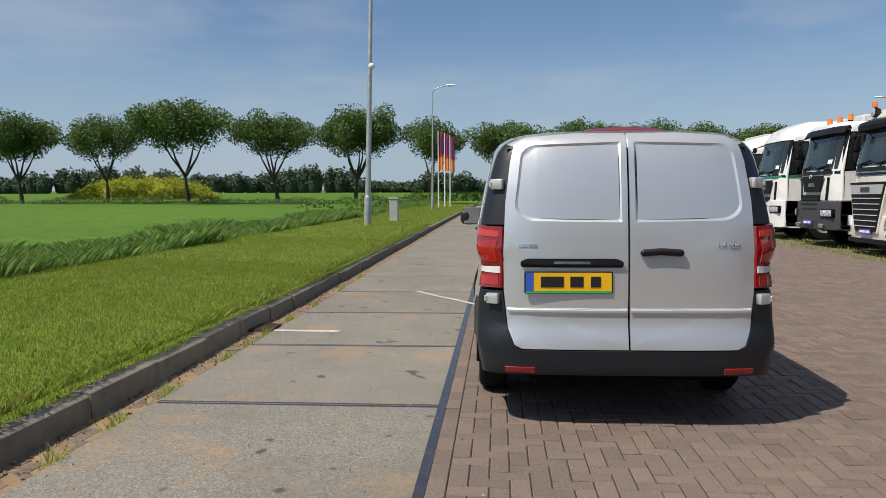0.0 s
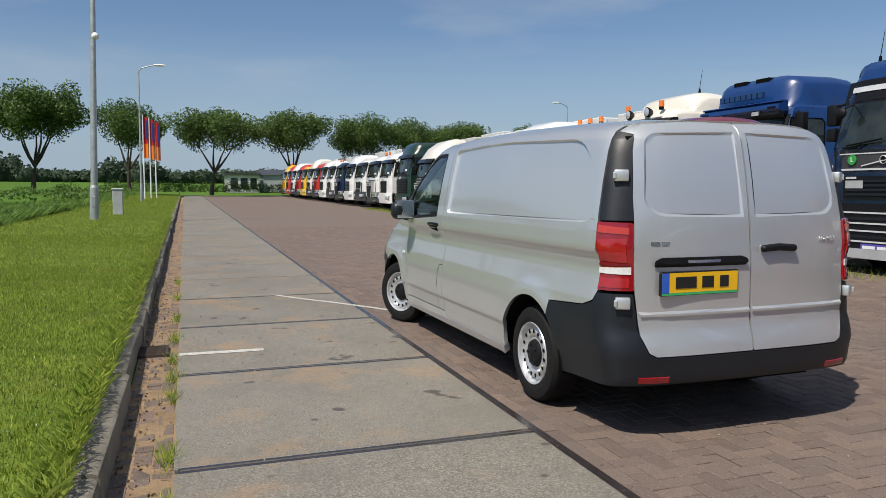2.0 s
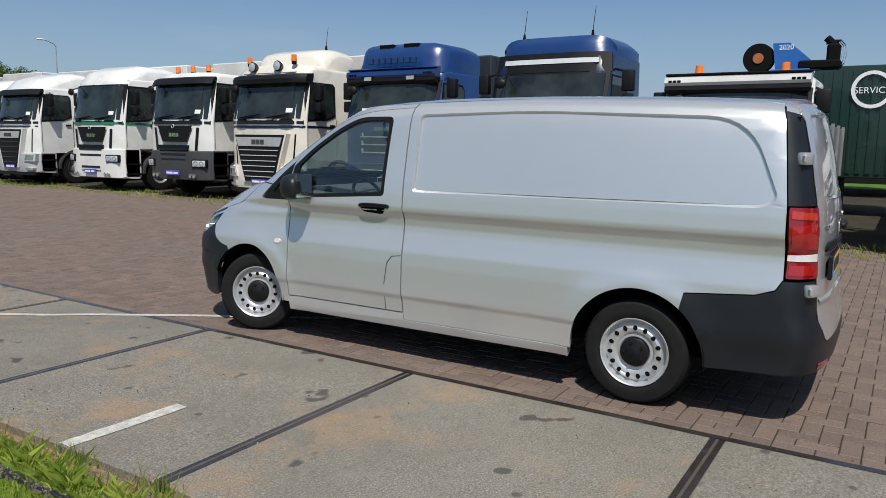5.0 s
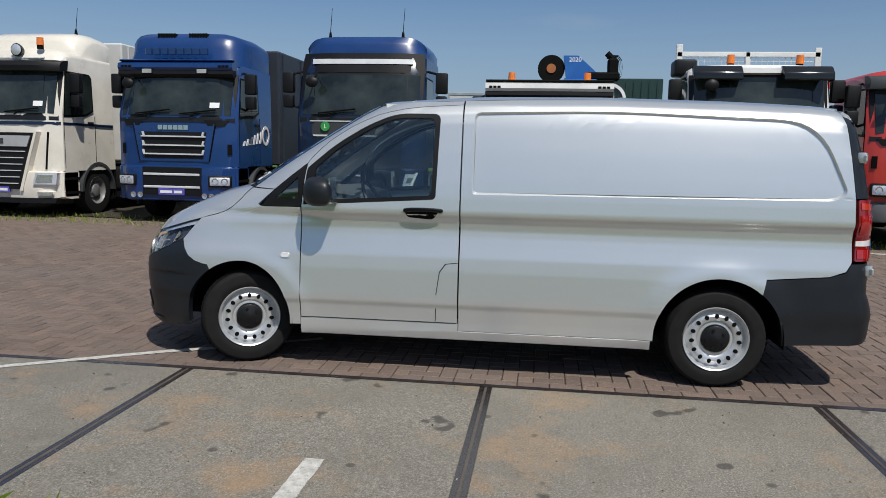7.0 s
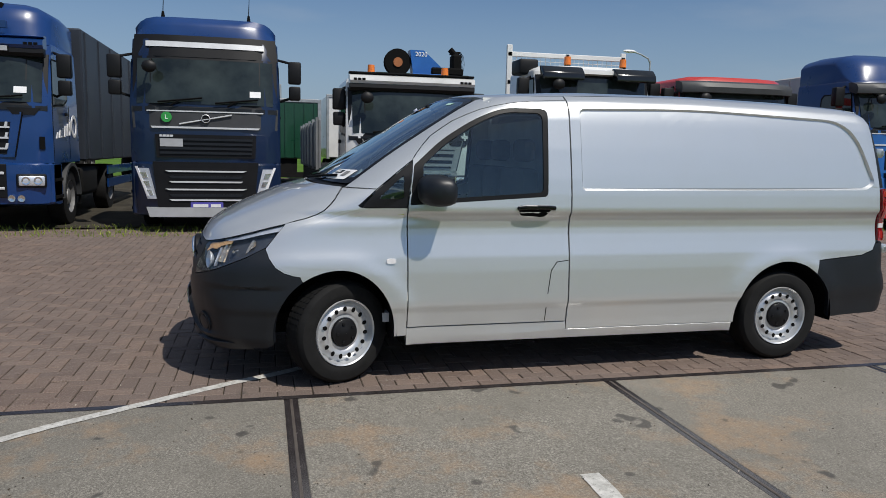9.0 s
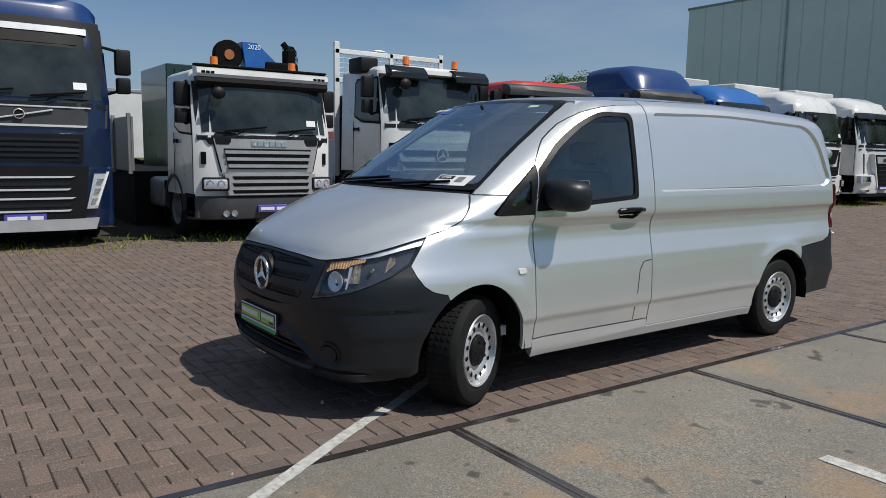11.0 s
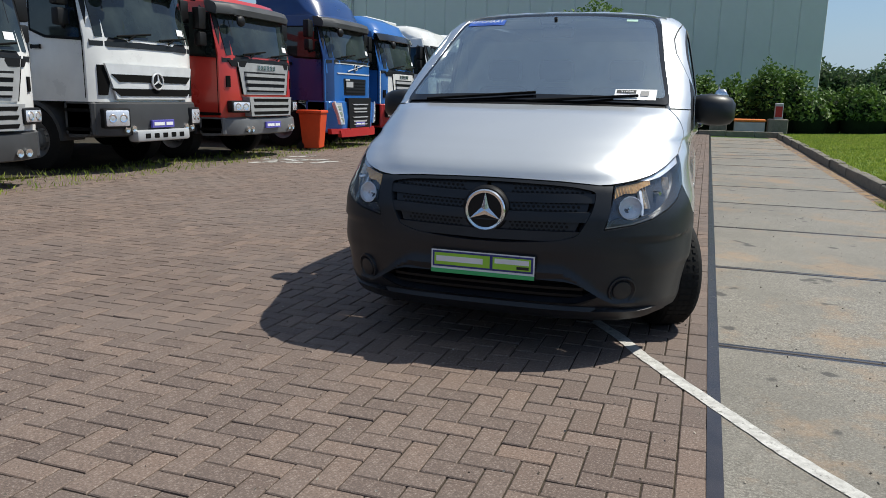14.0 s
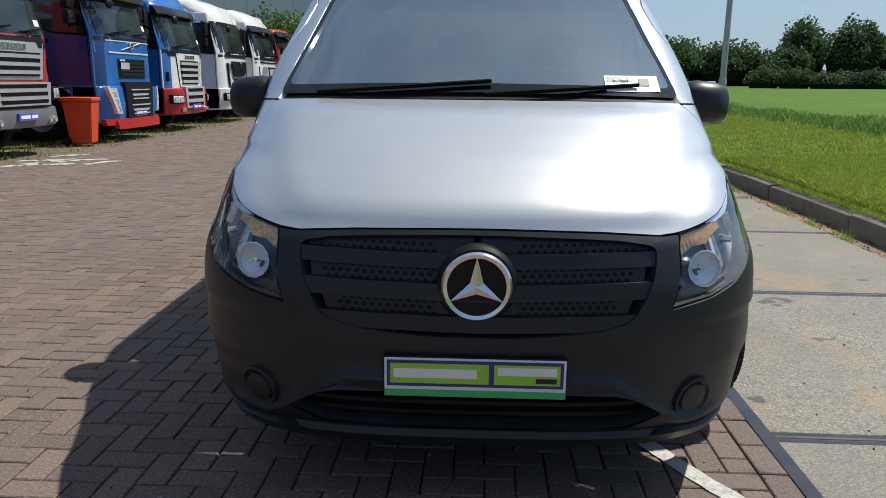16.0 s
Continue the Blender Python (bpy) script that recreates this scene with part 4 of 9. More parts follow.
left = [(-half(y, z), y) for y, z in ((4.755, 1.82), (4.9, 1.835), (5.4, 1.853), (6.2, 1.868), (7.145, 1.845), (7.45, 1.835), (7.70, 1.805))]
screen_top = [(x, front(x, 1.845 - 0.03 * abs(x / 0.7) ** 2).y) for x in np.linspace(-0.66, 0.66, 9)]
right = [(-x, y) for x, y in left[::-1]]
back = [(x, 4.66 + 0.10 * abs(x / 0.72) ** 3) for x in np.linspace(0.70, -0.70, 9)]
part("roof", patch([(float(a), float(b)) for a, b in left + screen_top + right + back], roof_pt, step=(0.08, 0.12), thick=0.02), SILVER, van)

# bonnet
half_b = [(0.0, 0.894), (sf_x(0.2, 0.89), 0.892), (sf_x(0.36, 0.887), 0.888), (sf_x(0.47, 0.88), 0.881), (sf_x(0.53, 0.876), 0.876)] + [(sf_y(y, z), z) for y, z in dense(LAMP_TOP + BONNET_SIDE, 0.03, False)] + [(0.4, 1.237), (0.2, 1.239)]
bonnet = half_b + [(0.0, 1.24)] + [(-a, z) for a, z in half_b[::-1][:-1]]
def bonnet_pt(a, z):
    """The bonnet drops by a soft crease on both sides that runs from the grille's corner to the screen."""
    p = wrap_f(a, z)
    ridge = 0.50 + 0.24 * max(0.0, min(1.0, (z - 0.90) / 0.30)) ** 0.8
    u = max(0.0, min(1.0, (abs(p.x - XC) - ridge + 0.05) / 0.17))
    lift = 0.016 * (1 - u * u * (3 - 2 * u)) * min(1.0, max(0.0, (z - 0.895) / 0.05)) * min(1.0, max(0.0, (1.235 - z) / 0.05))
    return p + Vector((0, 0.4, 0.9)) * lift


part("bonnet", patch(bonnet, bonnet_pt, step=(0.018, 0.012), thick=0.02), SILVER, van)

# windscreen with a black border
scr_h = [(0.795, 1.252), (0.762, 1.38), (0.730, 1.50), (0.683, 1.72), (0.650, 1.806)]
scr = [(-x, z) for x, z in scr_h] + [(x, 1.84 - 0.032 * abs(x / 0.655) ** 2) for x in (-0.4, -0.2, 0.0, 0.2, 0.4)] + scr_h[::-1] + [(0.4, 1.264), (0.0, 1.268), (-0.4, 1.264)]
scr_in = [(x * 0.965, 1.290 + (z - 1.255) * (0.530 / 0.585)) for x, z in scr]
scr_o, scr_i = rounded(scr, 0.03, 3), rounded(scr_in, 0.03, 3)
part("screen_border", patch(scr_o, lambda x, z: front(x, z, 0.004), [scr_i], step=(0.15, 0.1), thick=0.015), GLOSS_BLACK, van, "black windscreen border")
pane("windscreen", patch(scr_i, lambda x, z: front(x, z, 0.003), step=(0.12, 0.06)), SCREEN_GLASS, van, (XC, 7.0, 0.8))
# scuttle below the screen
sc = [(-0.77, 1.232), (-0.4, 1.241), (0, 1.243), (0.4, 1.241), (0.77, 1.232), (0.765, 1.253), (0.4, 1.26), (0.0, 1.264), (-0.4, 1.26), (-0.765, 1.253)]
part("scuttle", patch(sc, lambda x, z: front(x, z, -0.02), step=(0.1, 0.01), thick=0.02), DARK_PLASTIC, van)
for x0, x1, z0, z1 in ((0.62, -0.05, 1.262, 1.31), (-0.02, -0.62, 1.262, 1.30)):
    bm = bmesh.new()
    k = [front(x0 + (x1 - x0) * t, z0 + (z1 - z0) * t, 0.03) for t in (0, 0.3, 0.6, 1.0)]
    for a, b in zip(k, k[1:]):
        tube(bm, a, b, 0.008, n=6)
    part("wiper", bm, MATT_BLACK, van)

# front bumper: nose panel with the grille opening, intake, plate
def sfx(pts):
    return [(sf_x(x, z), z) for x, z in pts]


GR_H = [(0.20, 0.594), (0.38, 0.614), (0.455, 0.64), (0.497, 0.72), (0.52, 0.80), (0.522, 0.846)]
GR = [(-x, z) for x, z in GR_H[::-1]] + [(0.0, 0.586)] + GR_H + [(0.42, 0.864), (0.3, 0.870), (0.0, 0.876), (-0.3, 0.870), (-0.42, 0.864)]
grille_o = rounded(sfx(GR), 0.02, 3)
INT = [(-0.56, 0.345), (-0.46, 0.405), (-0.40, 0.418), (0.40, 0.418), (0.46, 0.405), (0.56, 0.345), (0.45, 0.305), (0.0, 0.30), (-0.45, 0.305)]
intake_o = rounded(sfx(INT), 0.015, 3)


def bumper_half(s):
    a = [(sf_y(y, z), z) for y, z in BUMPER_TOP[::-1]] + [(0.765, 0.858), (0.69, 0.803), (0.60, 0.759), (0.50, 0.719), (0.396, 0.691), (0.270, 0.667), (0.306, 0.80), (0.331, 0.872), (sf_x(0.55, 0.870), 0.870), (sf_x(0.47, 0.875), 0.875)]
    low = [(sf_x(0.5, 0.20), 0.205), (sf_x(0.75, 0.225), 0.225), (sf_y(9.10, 0.245), 0.245)]
    ar = [(sf_y(y, z), z) for y, z in arc(HUB_F, HUB_Z, ARCH, -8, 54, 14)]
    return [(s * p, q) for p, q in a], [(s * p, q) for p, q in low], [(s * p, q) for p, q in ar]


la, ll, lr = bumper_half(-1)
ra, rl, rr = bumper_half(1)
nose = la + [(-sf_x(0.36, 0.882), 0.882), (-sf_x(0.2, 0.885), 0.886), (0, 0.888), (sf_x(0.2, 0.885), 0.886), (sf_x(0.36, 0.882), 0.882)] + ra[::-1] + rr[::-1] + rl[::-1] + [(0.0, 0.20)] + ll + lr
def nose_pt(a, z):
    """The bumper's skin, with a moulded swoosh over the intake and round to the chin."""
    p = wrap_f(a, z)
    x = abs(p.x - XC)
    u = max(0.0, min(1.0, (x - 0.36) / 0.30))
    d = z - (0.455 - 0.150 * u * u * (3 - 2 * u))
    fade = max(0.0, min(1.0, (0.80 - x) / 0.10))
    out = 0.013 * math.exp(-(d / 0.020) ** 2) - 0.010 * max(0.0, min(1.0, d / 0.03)) * max(0.0, min(1.0, (0.60 - z) / 0.08))
    return wrap_f(a, z, out * fade)


part("front_bumper", patch(nose, nose_pt, [grille_o, intake_o], step=(0.018, 0.016), thick=0.04), BLACK_PLASTIC, van, "unpainted dark grey plastic front bumper")
part("grille_back", patch(grille_o, lambda a, z: wrap_f(a, z, -0.05), step=(0.08, 0.06)), MATT_BLACK, van)
part("intake_back", patch(intake_o, lambda a, z: wrap_f(a, z, -0.06), step=(0.08, 0.06)), MATT_BLACK, van)


def bar(z0, z1, x1, x2, out, dip=0.0, material=BLACK_PLASTIC, name="grille_bar"):
    """One louvre from x1 to x2 that droops by dip at the middle."""
    o = []
    xs = np.linspace(x1, x2, 10)
    for x in xs:
        d = dip * (1 - abs(x) / 0.5)
        o.append((sf_x(float(x), z0), z0 - d))
    for x in xs[::-1]:
        d = dip * (1 - abs(x) / 0.5)
        o.append((sf_x(float(x), z1), z1 - d))
    part(name, patch(o, lambda a, z: wrap_f(a, z, out), step=(0.08, 0.03), thick=0.035), material, van)


holes_mat = plain("grille_hole", (0.004, 0.004, 0.004), 0.9)
for i, (z0, z1, ex) in enumerate(((0.792, 0.834, 0.525), (0.702, 0.750, 0.512), (0.612, 0.658, 0.468))):
    for s in (-1, 1):
        bar(z0, z1, 0.0, s * ex, -0.006, 0.012)
        # perforated band under each louvre
        ptz = z1 + 0.022
        bm = patch([(sf_x(s * 0.01, ptz), ptz - 0.04), (sf_x(s * 0.01, ptz), ptz + 0.02), (sf_x(s * (ex - 0.008), ptz), ptz + 0.022), (sf_x(s * (ex - 0.03), ptz), ptz - 0.03)], lambda a, z: wrap_f(a, z, -0.018), step=(0.08, 0.04))
        part("grille_mesh", bm, BLACK_PLASTIC, van)
        bm = bmesh.new()
        for row in range(3):
            n = int((ex - 0.16) / 0.024)
            for q in range(n):
                x = s * (0.125 + 0.024 * q + 0.012 * (row % 2))
                z = ptz - 0.018 + 0.018 * row - 0.012 * (1 - abs(x) / 0.5)
                p = wrap_f(sf_x(x, z), z, -0.0165)
                bmesh.ops.create_circle(bm, cap_ends=True, segments=8, radius=0.0072, matrix=Matrix.Translation(p) @ Matrix.Rotation(radians(-90), 4, "X"))
        ob = part("perforation", bm, holes_mat, van, smooth=False)
        ob["kind"] = "stuff"
for z in (0.33, 0.365):
    bar(z, z + 0.014, -0.5, 0.5, -0.03, 0.0, DARK_PLASTIC, "intake_bar")
# chin, and a moulded frame round the lower intake
chin = [(sf_x(x, z), z) for x, z in ((-0.86, 0.262), (-0.6, 0.285), (0.0, 0.288), (0.6, 0.285), (0.86, 0.262), (0.86, 0.232), (0.6, 0.205), (0.0, 0.2), (-0.6, 0.205), (-0.86, 0.232))]
part("chin_lip", patch(chin, lambda a, z: wrap_f(a, z, (0.030 if z < 0.272 else 0.004) * (1 - min(1, abs(a) / 0.62) ** 6)), step=(0.05, 0.02), thick=0.03), BLACK_PLASTIC, van)
ring = [(x * 1.05, z + (0.018 if z > 0.36 else -0.008)) for x, z in INT]
ring_o = rounded(sfx(ring), 0.015, 3)
part("intake_frame", strip(ring_o, intake_o, lambda a, z: wrap_f(a, z, 0.001), lambda a, z: wrap_f(a, z, 0.012)), BLACK_PLASTIC, van)
# round badge with a three-armed emblem
cb = wrap_f(0, 0.738, 0.0)
bmx = Matrix.Translation(cb) @ Matrix.Rotation(radians(-90), 4, "X")
bm = bmesh.new()
lathe(bm, [(0.118, -0.05), (0.118, -0.012), (0.108, 0.0), (0.09, 0.002), (0.001, 0.002)], bmx, 40)
bd = part("badge", bm, DARK_PLASTIC, van, "round badge with a three-armed chrome emblem")
bm = bmesh.new()
lathe(bm, [(0.082, 0.002), (0.085, 0.012), (0.096, 0.015), (0.102, 0.008), (0.102, 0.0)], bmx, 48)
for k in range(3):
    a = radians(90 + 120 * k)
    tipv = Vector((0.088 * math.cos(a), -0.088 * math.sin(a), 0.008))
    l, r = (Vector((0.022 * math.cos(a + t), -0.022 * math.sin(a + t), 0.006)) for t in (1.05, -1.05))
    c0 = Vector((0, 0, 0.016))
    vs = [bm.verts.new(bmx @ p) for p in (tipv, l, c0, r)]
    bm.faces.new((vs[0], vs[1], vs[2]))
    bm.faces.new((vs[0], vs[2], vs[3]))
part("emblem", bm, CHROME, bd, angle=20)


def quad_on(fn, x0, x1, z0, z1, off, thick=0.004):
    return patch([(x0, z0), (x1, z0), (x1, z1), (x0, z1)], lambda x, z: fn(x, z, off), step=(0.1, 0.1), thick=thick)


# dealer plate on the nose
def flat_f(x0, x1, z0, z1, d, name, mat, parent, label=""):
    bm = bmesh.new()
    box(bm, XC + x0, XC + x1, 9.602 + d, 9.605 + d, z0, z1)
    return part(name, bm, mat, parent, label, smooth=False)


bm = bmesh.new()
box(bm, XC - 0.268, XC + 0.268, 9.55, 9.601, 0.412, 0.532, 0.006)
fp = part("number_plate_holder", bm, DARK_PLASTIC, van, "green and white dealer plate in a black holder")
flat_f(-0.262, 0.262, 0.424, 0.530, 0.0, "plate", WHITE_PRINT, fp)
flat_f(-0.255, 0.255, 0.445, 0.524, 0.002, "plate_field", NAVY, fp)
flat_f(-0.262, 0.262, 0.414, 0.434, 0.003, "plate_strip", GREEN_STICKER, fp)
flat_f(-0.04, 0.245, 0.455, 0.515, 0.004, "plate_panel", LIME_STICKER, fp)
flat_f(-0.245, -0.055, 0.455, 0.515, 0.004, "plate_panel", LIME_STICKER, fp)
flat_f(-0.005, 0.235, 0.472, 0.500, 0.006, "plate_bar", WHITE_PRINT, fp)
flat_f(-0.235, -0.065, 0.484, 0.508, 0.006, "plate_bar", WHITE_PRINT, fp)
flat_f(-0.235, -0.175, 0.462, 0.476, 0.006, "plate_bar", BLACK_PRINT, fp)

# fog lamp blanks
for s in (-1, 1):
    a = sf_x(0.672, 0.375) * s
    p = nose_pt(a, 0.375)
    nrm = (nose_pt(a + 0.02, 0.375) - p).cross(nose_pt(a, 0.395) - p).normalized()
    nrm = nrm if nrm.y > 0 else -nrm
    m = Matrix.Translation(p) @ nrm.to_track_quat("Z", "Y").to_matrix().to_4x4()
    bm = bmesh.new()
    lathe(bm, [(0.072, -0.012), (0.070, 0.007), (0.063, 0.009), (0.056, 0.001), (0.050, -0.001), (0.046, 0.007), (0.03, 0.010), (0.001, 0.010)], m, 32)
    part("fog_lamp_cover", bm, BLACK_PLASTIC, van)

# rear bumper
def rb(s):
    ar = [(sr_y(y, z), z) for y, z in arc(HUB_R, HUB_Z, ARCH, 130, 183, 12)]
    up = [(sr_y(5.18, 0.727), 0.727), (sr_y(4.80, 0.757), 0.757), (sr_y(4.70, 0.79), 0.79), (sr_y(4.665, 0.848), 0.848), (sr_x(0.778, 0.85), 0.85), (sr_x(0.765, 0.74), 0.74), (sr_x(0.752, 0.62), 0.62), (sr_x(0.712, 0.52), 0.515), (sr_x(0.66, 0.485), 0.487)]
    lo = [(sr_y(5.05, 0.30), 0.305), (1.1, 0.315), (0.8, 0.325), (sr_x(0.5, 0.335), 0.335)]
    return [(s * a, b) for a, b in ar], [(s * a, b) for a, b in up], [(s * a, b) for a, b in lo]


a0, u0, l0 = rb(-1)
a1, u1, l1 = rb(1)
part("rear_bumper", patch(u0 + u1[::-1] + a1 + l1 + l0[::-1] + a0[::-1], wrap_r, step=(0.05, 0.05), thick=0.04), BLACK_PLASTIC, van, "unpainted dark grey plastic rear bumper with scuffs")
for s in (-1, 1):
    q = [(sr_x(0.58 * s, 0.36), 0.345), (sr_x(0.76 * s, 0.36), 0.345), (sr_x(0.76 * s, 0.36), 0.378), (sr_x(0.58 * s, 0.36), 0.378)]
    part("rear_reflector", patch(q, lambda a, z: wrap_r(a, z, 0.004), step=(0.05, 0.04), thick=0.01), LAMP_RED, van)

# rear doors
def rear_door(s):
    f = lambda x, z: rear(x, z)
    wtop, wmid = 0.70, 0.765
    out = [(s * 0.006, 0.497), (s * 0.655, 0.497), (s * 0.70, 0.52), (s * 0.74, 0.62), (s * 0.765, 0.85), (s * 0.768, 1.1), (s * 0.755, 1.4), (s * 0.725, 1.65), (s * 0.695, 1.765), (s * 0.63, 1.812), (s * 0.3, 1.838), (s * 0.006, 1.846)]
    win = rounded([(s * 0.04, 1.275), (s * 0.62, 1.285), (s * 0.70, 1.35), (s * 0.655, 1.72), (s * 0.60, 1.76), (s * 0.04, 1.775)], [0.01, 0.12, 0.1, 0.06, 0.06, 0.01], 6)
    c = Vector((s * 0.36, 1.52))
    win_in = [(x + (c.x - x) * 0.05, z + (c.y - z) * 0.07) for x, z in win]
    holes = [win]
    bm = patch(out, f, holes, step=(0.09, 0.06), thick=0.03)
    add(bm, strip(win, win_in, f, lambda x, z: rear(x, z, -0.010)))
    add(bm, patch(win_in, lambda x, z: rear(x, z, -0.010), step=(0.12, 0.09)))
    d = part("rear_door", bm, SILVER, van, "silver rear door with a pressed blind panel")
    ledge = [(s * 0.012, 0.722), (s * 0.742, 0.722), (s * 0.745, 0.748), (s * 0.012, 0.748)]
    part("crease", patch(ledge, lambda x, z: rear(x, z, 0.001 if z > 0.736 else 0.013), step=(0.2, 0.013), thick=0.012), SILVER, d)
    return d


ldoor, rdoor = rear_door(-1), rear_door(1)
# header behind the doors' upper edge, closing the body under the roof
hd = [(0.0, 1.74), (sr_x(0.5, 1.74), 1.735), (sr_x(0.68, 1.73), 1.73), (sr_y(4.73, 1.765), 1.765), (sr_y(4.755, 1.818), 1.818), (sr_x(0.66, 1.835), 1.838), (sr_x(0.4, 1.85), 1.852), (0.0, 1.862)]
header = hd + [(-a, z) for a, z in hd[::-1][1:-1]]
part("roof_header", patch(header, lambda a, z: wrap_r(a, z, -0.014), step=(0.06, 0.03), thick=0.0), SILVER, van)
bm = bmesh.new()
# dark lining seen in the gaps
for s in (-1, 1):
    for y0, y1, z0, z1 in ((4.80, 5.0, 0.5, 1.3), (5.9, 8.2, 0.3, 1.0)):
        box(bm, XC + s * 0.86 - 0.01, XC + s * 0.86 + 0.01, y0, y1, z0, z1)
box(bm, XC - 0.74, XC + 0.74, 4.66, 4.69, 0.42, 1.74)
box(bm, XC - 0.60, XC + 0.60, 4.6, 9.2, 0.27, 0.40)
part("underbody", bm, MATT_BLACK, van, smooth=False)
# pull handle strip over the plate, plate, script bars
bm = patch(rounded([(-0.66, 1.0), (-0.665, 1.035), (-0.62, 1.055), (-0.08, 1.055), (-0.035, 1.035), (-0.04, 1.0)], 0.015), lambda x, z: rear(x, z, 0.022 if z > 1.01 else 0.01), step=(0.08, 0.02), thick=0.025)
part("grip_strip", bm, DARK_PLASTIC, ldoor, "black grip strip over the number plate")


def flat_r(x0, x1, z0, z1, d, name, mat, parent, label=""):
    bm = bmesh.new()
    box(bm, XC + x0, XC + x1, 4.447 - d, 4.450 - d, z0, z1)
    return part(name, bm, mat, parent, label, smooth=False)


bm = bmesh.new()
box(bm, XC - 0.64, XC - 0.10, 4.447, 4.47, 0.838, 0.975, 0.006)
rp = part("number_plate", bm, DARK_PLASTIC, ldoor, "yellow number plate with a blue end in a black frame")
flat_r(-0.632, -0.108, 0.856, 0.968, 0.001, "plate", PLATE_YELLOW, rp)
flat_r(-0.632, -0.585, 0.856, 0.968, 0.003, "plate_end", PLATE_BLUE, rp)
flat_r(-0.632, -0.108, 0.842, 0.855, 0.002, "plate_strip", GREEN_STICKER, rp)
for x0, x1 in ((-0.54, -0.40), (-0.36, -0.28), (-0.235, -0.175)):
    flat_r(x0, x1, 0.88, 0.945, 0.004, "plate_bar", BLACK_PRINT, rp)
for x0, x1 in ((-0.675, -0.62), (-0.612, -0.56)):
    bm = quad_on(rear, x0, x1, 1.125, 1.142, 0.006)
    part("script_bar", bm, CHROME, ldoor)
part("script_bar", quad_on(rear, -0.46, -0.24, 1.022, 1.038, 0.026), CHROME, ldoor)


def words(text, size, m, material, parent, name="lettering", thick=0.002):
    """Raised letters in the built-in font."""
    cu = bpy.data.curves.new(name, "FONT")
    cu.body, cu.size, cu.extrude, cu.align_x, cu.align_y = text, size, thick, "CENTER", "CENTER"
    ob = new(name, cu)
    ob.matrix_basis = m
    dg = bpy.context.evaluated_depsgraph_get()
    me = bpy.data.meshes.new_from_object(ob.evaluated_get(dg))
    bpy.data.objects.remove(ob)
    bpy.data.curves.remove(cu)
    me.materials.clear()
    me.materials.append(material)
    out = new(name, me)
    out.matrix_basis = m
    out.parent = parent
    return out


e0, e1 = rear(0.545, 1.135, 0.004), rear(0.655, 1.135, 0.004)
words("114 CDI", 0.040, Matrix.Translation((e0 + e1) / 2 + Vector((0, -0.003, 0))) @ Matrix.Rotation(math.atan2(e1.y - e0.y, e1.x - e0.x), 4, "Z") @ Matrix.Rotation(radians(87), 4, "X"), CHROME, rdoor)
bm = patch(rounded([(0.07, 1.055), (0.07, 1.115), (0.29, 1.12), (0.325, 1.09), (0.29, 1.06), (0.16, 1.04)], 0.02), lambda x, z: rear(x, z, 0.003), step=(0.06, 0.03), thick=0.003)
part("handle_bowl", bm, SILVER, rdoor)
bm = bmesh.new()
for a, b in (((0.085, 1.09), (0.19, 1.098)), ((0.19, 1.098), (0.305, 1.09))):
    tube(bm, rear(*a, 0.02), rear(*b, 0.02), 0.022, n=10)
for q in ((0.085, 1.09), (0.305, 1.09)):
    bmesh.ops.create_uvsphere(bm, u_segments=10, v_segments=6, radius=0.022, matrix=Matrix.Translation(rear(*q, 0.02)))
part("door_handle", bm, DARK_PLASTIC, rdoor, "black plastic rear door handle")
# red high brake lamp on the roof edge
bm = bmesh.new()
for i in range(13):
    t = -1 + 2 * i / 12
    h = 0.022 * (1 - t * t) ** 0.6 + 0.002
    for a, b in ((4.665, 0.0), (4.70, h), (4.80, h * 0.9), (4.93, 0.0)):
        bm.verts.new(roof_pt(t * 0.255, a) + Vector((0, 0, b)))
bm.verts.ensure_lookup_table()
for i in range(12):
    for k in range(3):
        q = i * 4 + k
        bm.faces.new((bm.verts[q], bm.verts[q + 1], bm.verts[q + 5], bm.verts[q + 4]))
part("brake_lamp", bm, LAMP_DARK, van, "dark red high brake lamp on the roof edge")


# wheels
RIM_HOLE = []


